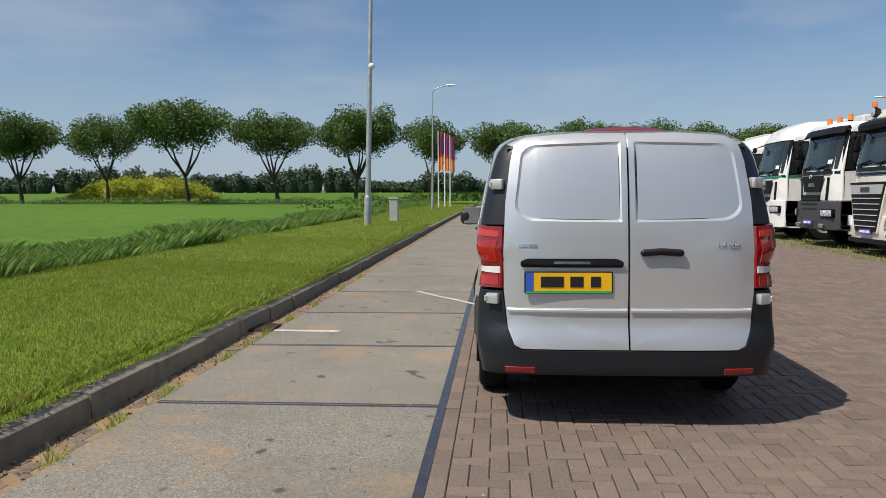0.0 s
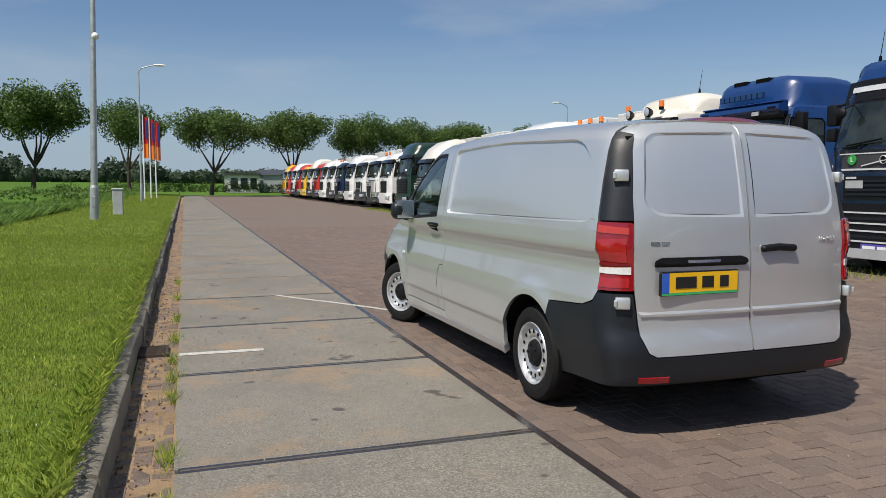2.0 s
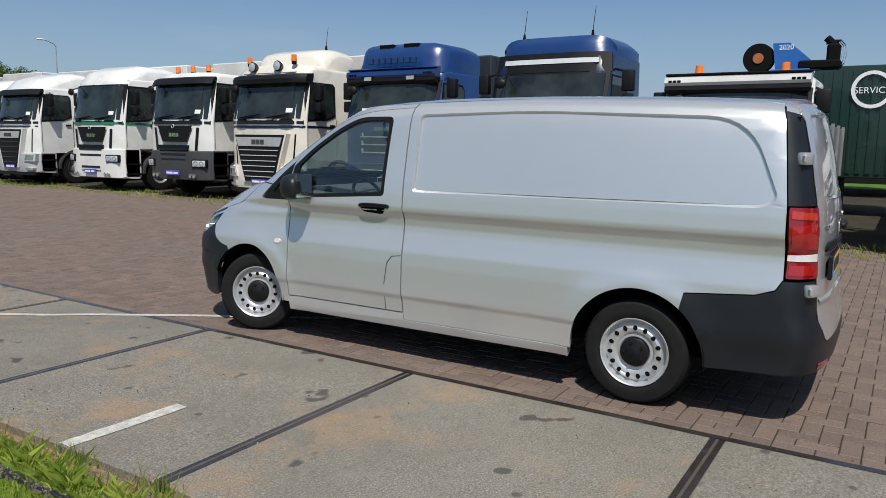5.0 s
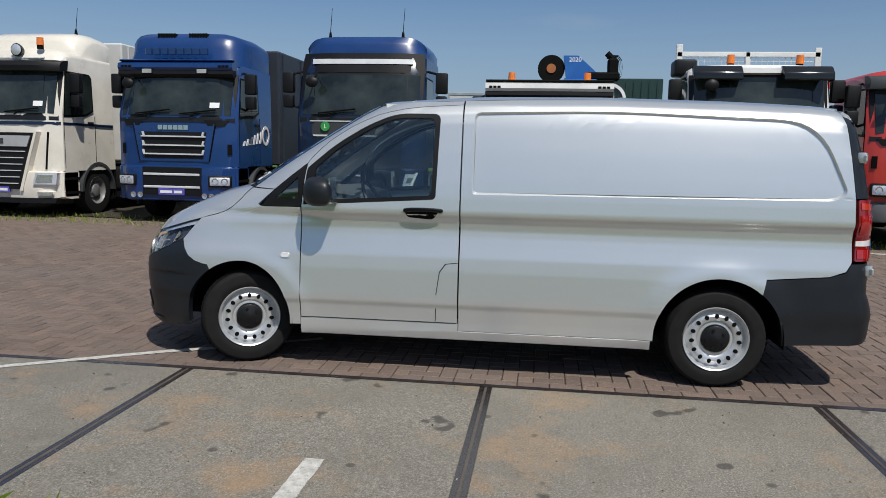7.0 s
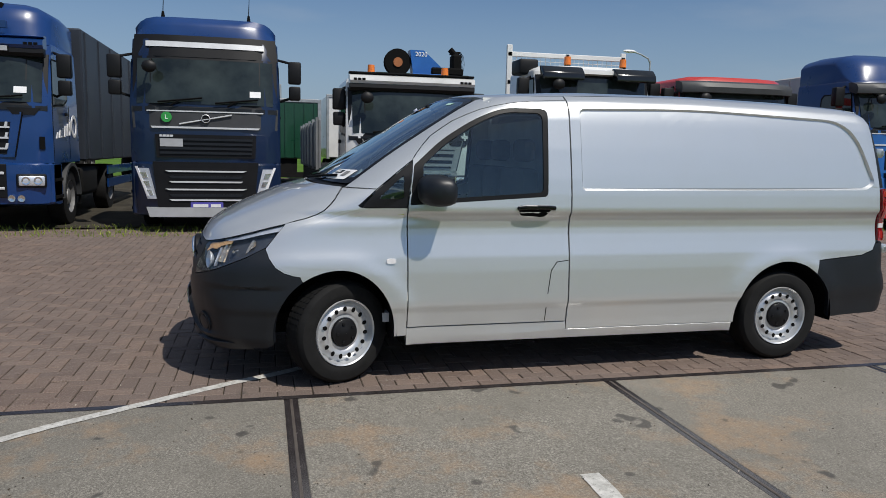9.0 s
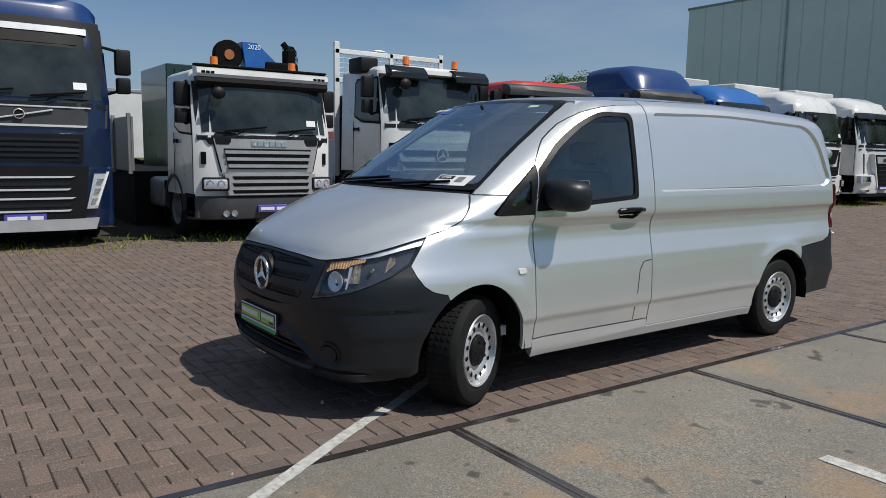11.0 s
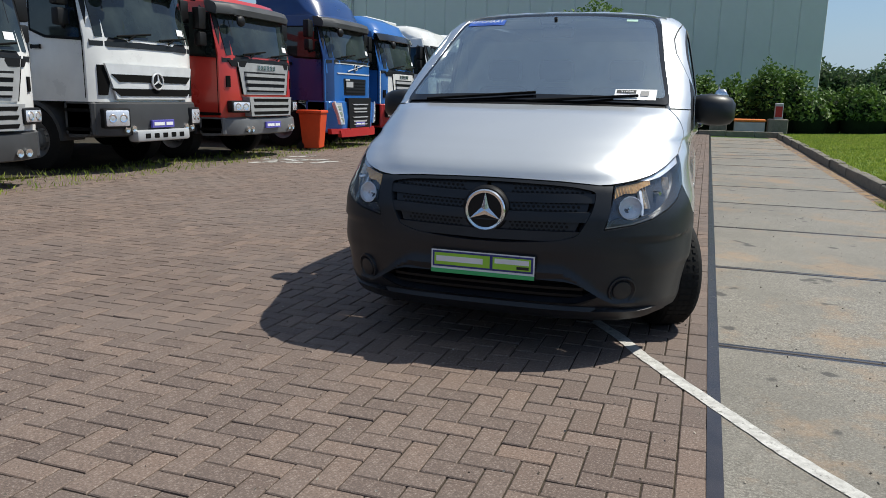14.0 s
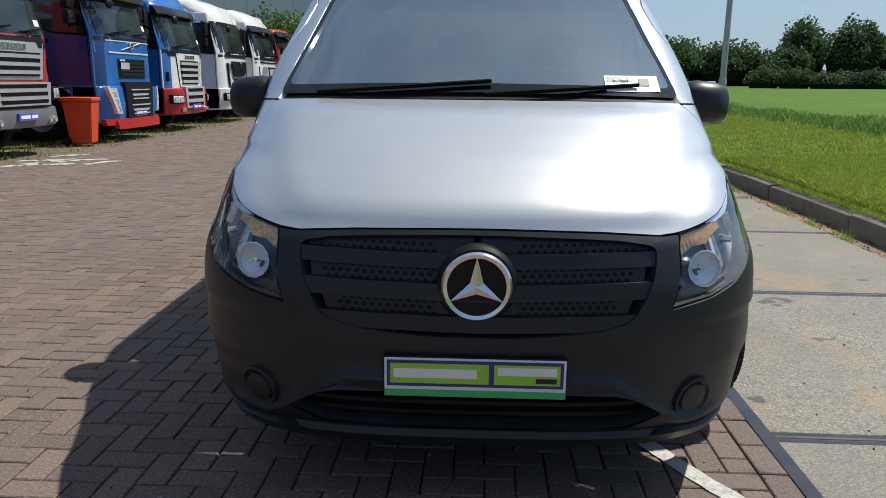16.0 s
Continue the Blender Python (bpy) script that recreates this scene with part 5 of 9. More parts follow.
def wheel(y, x_out, s, steer=0.0):
    w = new("wheel")
    w.parent = van
    w["label"] = "black tyre on a silver steel rim with round holes"
    w.matrix_basis = Matrix.Translation((x_out - s * 0.10, y, HUB_Z)) @ Matrix.Rotation(steer, 4, "Z") @ Matrix.Translation((s * 0.10, 0, 0)) @ Matrix.Rotation(radians(90) * s, 4, "Y")
    I = Matrix.Identity(4)
    bm = bmesh.new()
    lathe(bm, [(0.205, -0.20), (0.25, -0.205), (0.30, -0.20), (0.317, -0.185), (0.325, -0.15), (0.325, -0.055), (0.317, -0.022), (0.30, -0.004), (0.255, 0.004), (0.222, 0.0), (0.208, -0.012)], I, 56)
    part("tyre", bm, RUBBER, w)
    bm = bmesh.new()
    for g in (-0.16, -0.12, -0.085, -0.05):
        for i in range(56):
            a0, a1 = 2 * math.pi * i / 56, 2 * math.pi * (i + 0.72) / 56
            sk = 0.5 * (1 if g in (-0.16, -0.05) else 0)
            v = [bm.verts.new((0.3285 * math.cos(a), 0.3285 * math.sin(a), h)) for a, h in ((a0, g - 0.014), (a1, g - 0.014 + 0.004), (a1, g + 0.014), (a0, g + 0.014))]
            bm.faces.new(v)
    tr = part("tread", bm, RUBBER, w, smooth=False)
    tr["kind"] = "stuff"
    bm = bmesh.new()
    lathe(bm, [(0.19, -0.17), (0.20, -0.03), (0.213, -0.006), (0.209, 0.002), (0.200, -0.004), (0.194, -0.03), (0.186, -0.042), (0.172, -0.032), (0.15, -0.018), (0.128, -0.02), (0.112, -0.032), (0.095, -0.03), (0.085, -0.04), (0.001, -0.04)], I, 56)
    rim = part("rim", bm, STEEL_RIM, w, "silver steel rim")
    if not RIM_HOLE:
        bm = bmesh.new()
        bmesh.ops.create_circle(bm, cap_ends=True, segments=14, radius=0.0165, matrix=Matrix.Diagonal((1.0, 0.82, 1, 1)))
        RIM_HOLE.append(mesh_of("rim_hole", bm, MATT_BLACK, smooth=False))
    for i in range(15):
        a = 2 * math.pi * i / 15
        o = new("rim_hole", RIM_HOLE[0])
        o.parent = rim
        o.matrix_basis = Matrix.Translation((0.151 * math.cos(a), 0.151 * math.sin(a), -0.0155)) @ Matrix.Rotation(a, 4, "Z")
    bm = bmesh.new()
    lathe(bm, [(0.088, -0.035), (0.086, -0.012), (0.074, -0.006), (0.05, -0.004), (0.034, 0.004), (0.001, 0.006)], I, 30)
    part("hub_cap", bm, DARK_PLASTIC, w, "black plastic hub cap")
    for i in range(5):
        bm = bmesh.new()
        a = 2 * math.pi * i / 5 + 0.3
        tube(bm, (0.06 * math.cos(a), 0.06 * math.sin(a), -0.008), (0.06 * math.cos(a), 0.06 * math.sin(a), 0.004), 0.011, 0.009, 8)
        part("cap_stud", bm, DARK_PLASTIC, w)


wheel(HUB_R, XC - 0.925, -1)
wheel(HUB_R, XC + 0.925, 1)
wheel(HUB_F, XC - 0.925, -1, radians(25))
wheel(HUB_F, XC + 0.925, 1, radians(25))
# wheel housings
for hub in (HUB_F, HUB_R):
    for s in (-1, 1):
        bm = bmesh.new()
        outl = [(hub + (y - hub) * (0.86 if hub == HUB_F and y < hub else 1.0), z) for y, z in arc(hub, HUB_Z, ARCH + 0.012, 4, 186, 26)]
        a = [bm.verts.new((XC + s * (0.945 if hub == HUB_R or y < hub else 0.90), y, z)) for y, z in outl]
        b = [bm.verts.new((XC + s * 0.55, y, z)) for y, z in outl]
        for i in range(len(a) - 1):
            bm.faces.new((a[i], a[i + 1], b[i + 1], b[i]))
        bm.faces.new(b)
        part("wheel_housing", bm, MATT_BLACK, van)
        if hub == HUB_F:
            # made-up black plate that hides a bright piece behind the front wheel
            bm = bmesh.new()
            box(bm, min(s * 0.56, s * 0.918) + XC, max(s * 0.56, s * 0.918) + XC, 8.322, 8.328, 0.27, 0.58)
            part("splash_guard", bm, MATT_BLACK, van)

# cab inside: dashboard, wheel, seats, bulkhead
bm = bmesh.new()
prism(bm, [(8.72, 0.86), (8.68, 1.17), (8.25, 1.20), (7.98, 1.15), (7.92, 1.02), (8.05, 0.84)], XC - 0.84, XC + 0.84)
part("dashboard", bm, plain("dashboard_plastic", (0.085, 0.09, 0.095), 0.6), van)
bm = bmesh.new()
m = Matrix.Translation((XC - 0.42, 7.83, 1.10)) @ Matrix.Rotation(radians(62), 4, "X")
n = 24
for i in range(n):
    a, b = 2 * math.pi * i / n, 2 * math.pi * (i + 1) / n
    tube(bm, m @ Vector((0.19 * math.cos(a), 0.19 * math.sin(a), 0)), m @ Vector((0.19 * math.cos(b), 0.19 * math.sin(b), 0)), 0.014, n=6)
for a in (0.3, math.pi - 0.3, -math.pi / 2):
    tube(bm, m @ Vector((0, 0, -0.01)), m @ Vector((0.19 * math.cos(a), 0.19 * math.sin(a), 0)), 0.02, n=6)
part("steering_wheel", bm, DARK_PLASTIC, van)
SEAT = plain("seat_cloth", (0.12, 0.125, 0.13), 0.9, 0, 0.2, 30.0)
for x0, x1 in ((-0.70, -0.16), (-0.10, 0.28), (0.28, 0.70)):
    bm = bmesh.new()
    box(bm, XC + x0, XC + x1, 7.32, 7.82, 0.62, 0.80, 0.05, None, 2)
    box(bm, XC + x0 + 0.02, XC + x1 - 0.02, 7.26, 7.40, 0.78, 1.36, 0.05, Matrix.Translation((0, 0, 0)), 2)
    box(bm, XC + (x0 + x1) / 2 - 0.13, XC + (x0 + x1) / 2 + 0.13, 7.25, 7.35, 1.40, 1.56, 0.04, None, 2)
    part("seat", bm, SEAT, van)
bm = bmesh.new()
box(bm, XC - 0.83, XC + 0.83, 7.14, 7.17, 0.35, 1.70)
part("bulkhead", bm, plain("bulkhead_grey", (0.55, 0.56, 0.57), 0.7), van)
bm = bmesh.new()
box(bm, XC - 0.7, XC + 0.7, 7.17, 7.7, 1.80, 1.82)
box(bm, XC - 0.80, XC + 0.80, 7.17, 8.6, 0.36, 0.42)
part("cab_lining", bm, plain("headlining", (0.7, 0.7, 0.68), 0.9), van)
# stickers on the screen
def on_screen(x0, x1, z0, z1, off, name, mat, label=""):
    return part(name, patch([(x0, z0), (x1, z0), (x1, z1), (x0, z1)], lambda x, z: front(x, z, off), step=(0.1, 0.1)), mat, van, label)


on_screen(0.345, 0.625, 1.758, 1.797, 0.008, "top_sticker", plain("blue_sticker", (0.05, 0.13, 0.5), 0.4), "blue sticker with a white word")
m = front(0.485, 1.778, 0.014)
words("AUTOMAAT", 0.050, Matrix.Translation(m + Vector((0, 0.008, 0.006))) @ Matrix.Rotation(radians(166), 4, "Z") @ Matrix.Rotation(radians(32), 4, "X"), WHITE_PRINT, van, "sticker_word", 0.001)
on_screen(-0.715, -0.49, 1.276, 1.335, 0.008, "stock_card", WHITE_PRINT, "white stock card on the windscreen")
on_screen(-0.605, -0.50, 1.312, 1.331, 0.011, "card_bar", BLACK_PRINT)
words("311069", 0.024, Matrix.Translation(front(-0.5575, 1.3215, 0.020)) @ Matrix.Rotation(radians(198), 4, "Z") @ Matrix.Rotation(radians(32), 4, "X"), WHITE_PRINT, van, "card_number", 0.001)
on_screen(-0.675, -0.63, 1.298, 1.326, 0.011, "card_bar", plain("grey_print", (0.2, 0.2, 0.2), 0.6))
on_screen(-0.53, -0.46, 1.775, 1.79, 0.008, "toll_sticker", plain("pale_sticker", (0.4, 0.6, 0.5), 0.5))
bm = bmesh.new()
box(bm, XC - 0.11, XC + 0.11, 7.80, 7.83, 1.68, 1.75, 0.02, None, 2)
tube(bm, (XC, 7.83, 1.74), (XC, 7.92, 1.80), 0.012, n=6)
part("rear_view_mirror", bm, DARK_PLASTIC, van)
part("sensor_cover", patch(rounded([(-0.125, 1.84), (-0.105, 1.765), (0.105, 1.765), (0.125, 1.84)], [0.0, 0.04, 0.04, 0.0]), lambda x, z: front(x, z, -0.006), step=(0.06, 0.04), thick=0.012), DARK_PLASTIC, van, "dark sensor cover behind the top of the screen")

bm = patch([(8.262, 1.062), (8.325, 1.056), (8.325, 1.066), (8.262, 1.072)], lambda y, z: side(y, z, -1, 0.001), step=(0.1, 0.1))
part("wing_sticker", bm, plain("lime_mark", (0.50, 0.62, 0.06), 0.5), van, "small lime green sticker on the wing")

# ---- lorries ----
FRONT_X = 8.4
PAINT = {}


def paint(name, c, rough=0.28):
    if name not in PAINT:
        PAINT[name] = plain("paint_" + name, c, rough, 0.0, 0.10, 1.6, 0.5, 0.0, 0.5)
    return PAINT[name]


WHITE = paint("white", (0.74, 0.74, 0.72))
CREAM = paint("cream", (0.72, 0.68, 0.60))
BLUE = paint("blue", (0.006, 0.038, 0.155))
NAVYP = paint("dark_blue", (0.003, 0.013, 0.048))
GRILLE_GREY = plain("grille_grey", (0.38, 0.385, 0.39), 0.36, 0.2, 0.1, 6.0)
SKYB = paint("sky_blue", (0.04, 0.22, 0.62))
GREENP = paint("dark_green", (0.012, 0.035, 0.025))
REDP = paint("red", (0.48, 0.035, 0.025))
YELLOWP = paint("yellow", (0.75, 0.45, 0.02))
GREY = plain("grey_plastic", (0.048, 0.050, 0.053), 0.5, 0, 0.15, 3.0)
LGREY = plain("light_grey_plastic", (0.42, 0.43, 0.44), 0.42, 0.1, 0.12, 3.0)
SILVERT = plain("silver_slat", (0.68, 0.69, 0.70), 0.35, 0.2, 0.08, 6.0)
CAB_GLASS = Mat("cab_glass", 0.03, 0.0, 0.6)
CAB_GLASS.color(CAB_GLASS.ramp(CAB_GLASS.noise(1.4, 4.0), (0.35, (0.007, 0.011, 0.011)), (0.65, (0.036, 0.048, 0.045))))
CAB_GLASS = CAB_GLASS.m
VISOR = plain("smoked_visor", (0.010, 0.011, 0.012), 0.12, 0, 0.2, 2.0, 0.6)
TARP = plain("grey_tarpaulin", (0.12, 0.125, 0.13), 0.6, 0, 0.15, 1.2)
TARP_L = plain("light_tarpaulin", (0.55, 0.55, 0.53), 0.6, 0, 0.12, 1.2)
CHASSIS = plain("chassis", (0.009, 0.0087, 0.0085), 0.75, 0, 0.3, 4.0, 0.2)
ORANGE = plain("orange_beacon", (0.80, 0.20, 0.02), 0.2, 0, 0.15, 12.0, 0.6, 0, 0.6)
TRUCK_TYRE = RUBBER


def truck_wheel_mesh():
    bm = bmesh.new()
    I = Matrix.Identity(4)
    lathe(bm, [(0.26, -0.29), (0.40, -0.30), (0.48, -0.28), (0.50, -0.24), (0.50, -0.05), (0.48, -0.015), (0.40, 0.0), (0.29, -0.005)], I, 36)
    ty = mesh_of("tyre", bm, TRUCK_TYRE)
    bm = bmesh.new()
    lathe(bm, [(0.295, -0.02), (0.285, -0.005), (0.27, -0.03), (0.25, -0.06), (0.18, -0.10), (0.14, -0.08), (0.13, -0.03), (0.10, -0.02), (0.001, -0.02)], I, 30)
    for i in range(10):
        a = 2 * math.pi * i / 10
        tube(bm, (0.165 * math.cos(a), 0.165 * math.sin(a), -0.10), (0.165 * math.cos(a), 0.165 * math.sin(a), -0.055), 0.016, 0.014, 6)
    return ty, mesh_of("rim", bm, plain("truck_rim", (0.20, 0.20, 0.20), 0.5, 0.3, 0.3, 5.0))


TW = truck_wheel_mesh()


def truck_wheel(parent, x, y, s):
    w = new("wheel")
    w.parent = parent
    w.matrix_basis = Matrix.Translation((x, y, 0.49)) @ Matrix.Rotation(radians(90) * s, 4, "Y")
    for nm, me in zip(("tyre", "rim"), TW):
        o = new(nm, me)
        o.parent = w


def lorry(y, label, style="plain", group="parked lorries", x=FRONT_X, W=2.42, zw=(1.85, 2.80), zr=3.1, D=2.0, cab=WHITE, lower=None, bumper=None, z_bump=(0.36, 0.98),
          grille=None, slats=(5, 1.05, 1.72), slat_mat=None, slat_w=1.0, visor=True, high=None, deflector=None, beacons=(), lamps_top=False, stripe=None, load=None, badge=True, corner=0.20,
          rake=0.20, low_slats=0, plate=True, detail=True, bar_word=False, side_dark=True, visor_mat=None, head_z=None, load_mat=None, load_h=2.6, load_len=7.0, roof_round=0.12, mirror_arm=0.16, brow=None, vent=True, antennas=(), slot=None, skirt=None, size=1.0, lip=None, low_panel=None, roof_start=0.0, beacon_y=None, thin=False):
    z_g = rise(x + 1.0, y)
    t = thing("lorry", Matrix.Translation((x, y, z_g)) @ Matrix.Rotation(radians(-90), 4, "Z") @ Matrix.Diagonal((size, size, size, 1)), label, "lorry", group)
    lower, bumper, grille, slat_mat = lower or cab, bumper or GREY, grille or DARK_PLASTIC, slat_mat or SILVERT
    H = W / 2
    z0 = z_bump[1]

    def fy(px, pz):
        """Depth of the cab's face over (x, z)."""
        lean = 0.03 + (rake * (pz - zw[0]) / (zw[1] - zw[0]) if pz > zw[0] else 0.05 * (zw[0] - pz) * 0)
        return lean + corner * (abs(px) / H) ** 5

    # cab shell: stations over x, an outline of each in (y, z)
    xs = [-H, -H + 0.02, -H + 0.10, -H + 0.25, -0.5, 0.0, 0.5, H - 0.25, H - 0.10, H - 0.02, H]
    zs = [z0, zw[0] - 0.5 if zw[0] - 0.5 > z0 else (z0 + zw[0]) / 2, zw[0], (zw[0] + zw[1]) / 2, zw[1], zr - roof_round]
    bm = bmesh.new()
    cols = []
    for px in xs:
        edge = abs(px) / H
        ring = [bm.verts.new((px * (1 - 0.03 * max(0, (z - zw[0]) / (zr - zw[0]))), fy(px, z), z)) for z in zs]
        dz = roof_round * (1 - (1 - edge ** 8) ** 0.5) if edge < 1 else roof_round
        k = 0.97
        ring.append(bm.verts.new((px * k, fy(px, zr) + roof_round * 0.8, zr - dz)))
        ring.append(bm.verts.new((px * k, D, zr - dz)))
        ring.append(bm.verts.new((px, D, z0)))
        cols.append(ring)
    for a, b in zip(cols, cols[1:]):
        for i in range(len(a) - 1):
            bm.faces.new((a[i], a[i + 1], b[i + 1], b[i]))
        bm.faces.new((a[-1], a[0], b[0], b[-1]))
    bm.faces.new(cols[0])
    bm.faces.new(cols[-1])
    part("cab", bm, cab, t, angle=40)

    def face(name, x0, x1, za, zb, off, mat, lab="", thick=0.03, parent=None, r=0.02, nx=8):
        """A plate on the cab's face."""
        b_ = bmesh.new()
        xs_ = np.linspace(x0, x1, nx + 1)
        f_, k_ = [], []
        for i, q in enumerate(xs_):
            f_.append([b_.verts.new((q, fy(q, z) - off, z)) for z in (za, (za + zb) / 2, zb)])
            k_.append([b_.verts.new((q, fy(q, z) - off + thick, z)) for z in (za, (za + zb) / 2, zb)])
        for i in range(nx):
            for j in (0, 1):
                b_.faces.new((f_[i][j], f_[i][j + 1], f_[i + 1][j + 1], f_[i + 1][j]))
            b_.faces.new((f_[i][2], k_[i][2], k_[i + 1][2], f_[i + 1][2]))
            b_.faces.new((f_[i + 1][0], k_[i + 1][0], k_[i][0], f_[i][0]))
        b_.faces.new((f_[0][2], f_[0][1], f_[0][0], k_[0][0], k_[0][1], k_[0][2]))
        b_.faces.new((f_[-1][0], f_[-1][1], f_[-1][2], k_[-1][2], k_[-1][1], k_[-1][0]))
        return part(name, b_, mat, parent or t, lab)

    # windscreen in a dark surround
    face("screen_surround", -H + 0.05, H - 0.05, zw[0] - 0.06, zw[1] + 0.04, 0.004, DARK_PLASTIC)
    face("windscreen", -H + 0.12, H - 0.12, zw[0], zw[1], 0.010, CAB_GLASS, "dark windscreen")
    if detail:
        face("cowl", -H + 0.05, H - 0.05, zw[0] - 0.13, zw[0] - 0.055, 0.013, BLACK_PLASTIC)
    if lower is not cab:
        face("front_panel", -H + 0.015, H - 0.015, z0, zw[0] - 0.07, 0.006, lower)
    def trap(name, lo, hi, za, zb, off, mat, lab="", thick=0.03, parent=None, nx=6):
        """A plate that is lo wide (half) at its foot and hi at its head; or from-to pairs on both sides of the middle."""
        for sg in ((1,) if not isinstance(lo, tuple) else (-1, 1)):
            (l0, l1), (h0, h1) = ((-lo, lo), (-hi, hi)) if not isinstance(lo, tuple) else (lo, hi)
            b_ = bmesh.new()
            rows = []
            for i in range(nx + 1):
                u = i / nx
                col = []
                for v in (0.0, 0.5, 1.0):
                    q = sg * ((l0 + (l1 - l0) * u) * (1 - v) + (h0 + (h1 - h0) * u) * v)
                    z = za + (zb - za) * v
                    col.append((q, fy(q, z) - off, z))
                rows.append([b_.verts.new(c) for c in col] + [b_.verts.new((c[0], c[1] + thick, c[2])) for c in col])
            for a, b in zip(rows, rows[1:]):
                for k in (0, 1):
                    b_.faces.new((a[k], a[k + 1], b[k + 1], b[k]))
                b_.faces.new((a[2], a[5], b[5], b[2]))
                b_.faces.new((a[3], a[0], b[0], b[3]))
            for r_ in (rows[0], rows[-1]):
                b_.faces.new((r_[0], r_[1], r_[2], r_[5], r_[4], r_[3]))
            ob = part(name, b_, mat, parent or t, lab)
        return ob

    def slat_rows(lo, hi, za, zb, n, off, mat, parent, fill=0.5):
        for i in range(n):
            zc = za + (zb - za) * (i + 0.5) / n
            hw = lo + (hi - lo) * (i + 0.5) / n
            hh = fill * 0.5 * (zb - za) / n
            trap("grille_slat", hw, hw, zc - hh, zc + hh, off, mat, parent=parent, thick=0.05)

    def bars(n, w, zc, h, mat, off=0.03, x0=None):
        st = w / n
        for i in range(n):
            a_ = (x0 if x0 is not None else -w / 2) + st * i
            face("badge_bar", a_ + st * 0.08, a_ + st * 0.92, zc - h / 2, zc + h / 2, off, mat, nx=1, thick=0.02)

    def ring_badge(zc, r, off=0.03, mat=None):
        b_ = bmesh.new()
        at = Matrix.Translation((0, fy(0, zc) - off, zc)) @ Matrix.Rotation(radians(90), 4, "X")
        lathe(b_, [(r, 0.0), (r, 0.02), (r * 0.88, 0.026), (r * 0.82, 0.008)], at, 28)
        bg = part("badge", b_, mat or SILVERT, t)
        b_ = bmesh.new()
        lathe(b_, [(r * 0.9, 0.002), (r * 0.86, 0.010), (0.001, 0.010)], at, 24)
        part("badge_disc", b_, DARK_PLASTIC, bg)

    n, ga, gb = slats
    gw = slat_w * (H - 0.28)
    if style == "plain":
        g = trap("grille", gw + 0.02, gw + 0.06, ga - 0.03, gb + 0.03, 0.012, grille)
        slat_rows(gw - 0.02, gw + 0.02, ga, gb, n, 0.045, slat_mat, g, 0.55)
        if badge:
            ring_badge(gb + 0.10, 0.08)
    elif style == "slatted":
        # a broad panel with dark slots between bright slats
        g = trap("grille_panel", gw, gw + 0.13, ga - 0.05, gb + 0.16, 0.016, slot or slat_mat)
        trap("panel_seam", (gw + 0.004, gw + 0.018), (gw + 0.134, gw + 0.148), ga - 0.05, gb + 0.16, 0.0175, MATT_BLACK)
        d_ = trap("grille", gw - 0.10, gw - 0.03, ga, gb, 0.022, DARK_PLASTIC)
        slat_rows(gw - 0.10, gw - 0.03, ga, gb, n, 0.055, slat_mat, d_, 0.16 if thin else 0.46)
        if thin:
            for i in range(n):
                za_ = ga + (gb - ga) * (i + 0.5) / n
                trap("slat_end", (gw - 0.115, gw - 0.08), (gw - 0.095, gw - 0.06), za_, za_ + 0.085, 0.055, slat_mat, parent=d_)
        bars(6, 0.62, gb + 0.085, 0.085, CHROME)
        if low_panel:
            la_, lb_ = low_panel
            lp = trap("lower_panel", gw - 0.06, gw, la_, lb_, 0.135, slat_mat, thick=0.16)
            for i in range(3):
                zc = la_ + (lb_ - la_) * (i + 0.5) / 3
                hh = 0.24 * (lb_ - la_) / 3
                trap("lower_slot", gw - 0.15, gw - 0.12, zc - hh, zc + hh, 0.139, MATT_BLACK, parent=lp)
        trap("screen_corner", (H - 0.52, H - 0.22), (H - 0.60, H - 0.14), zw[0] - 0.20, zw[0] - 0.09, 0.014, DARK_PLASTIC)
        if vent:
            trap("air_vent", (H - 0.17, H - 0.10), (H - 0.17, H - 0.10), ga + 0.08, ga + 0.28, 0.02, MATT_BLACK)
    elif style == "fh":
        trap("upper_front", H - 0.05, H - 0.03, 1.72, zw[0] - 0.05, 0.010, slot or GREY)
        trap("silver_line", H - 0.36, H - 0.34, 1.72, 1.75, 0.02, SILVERT)
        trap("silver_line", H - 0.28, H - 0.28, zw[0] - 0.13, zw[0] - 0.11, 0.02, SILVERT)
        ring_badge(1.885, 0.07)
        b_ = bmesh.new()
        tube(b_, (-0.42, fy(0, 1.8) - 0.03, 1.79), (0.42, fy(0, 1.95) - 0.03, 1.955), 0.012, n=6)
        part("badge_line", b_, SILVERT, t)
        g = trap("grille", gw, gw + 0.02, 1.24, 1.62, 0.016, DARK_PLASTIC)
        slat_rows(gw - 0.06, gw - 0.04, 1.28, 1.58, 4, 0.032, BLACK_PLASTIC, g, 0.5)
        face("paper", -gw + 0.06, -gw + 0.42, 1.42, 1.55, 0.04, LGREY, nx=1, thick=0.004)
        bars(4, 0.22, 1.595, 0.035, SILVERT, x0=-gw + 0.05)
        lg = trap("lower_grille", gw - 0.02, gw + 0.05, 0.42, 1.17, 0.15, DARK_PLASTIC, thick=0.10)
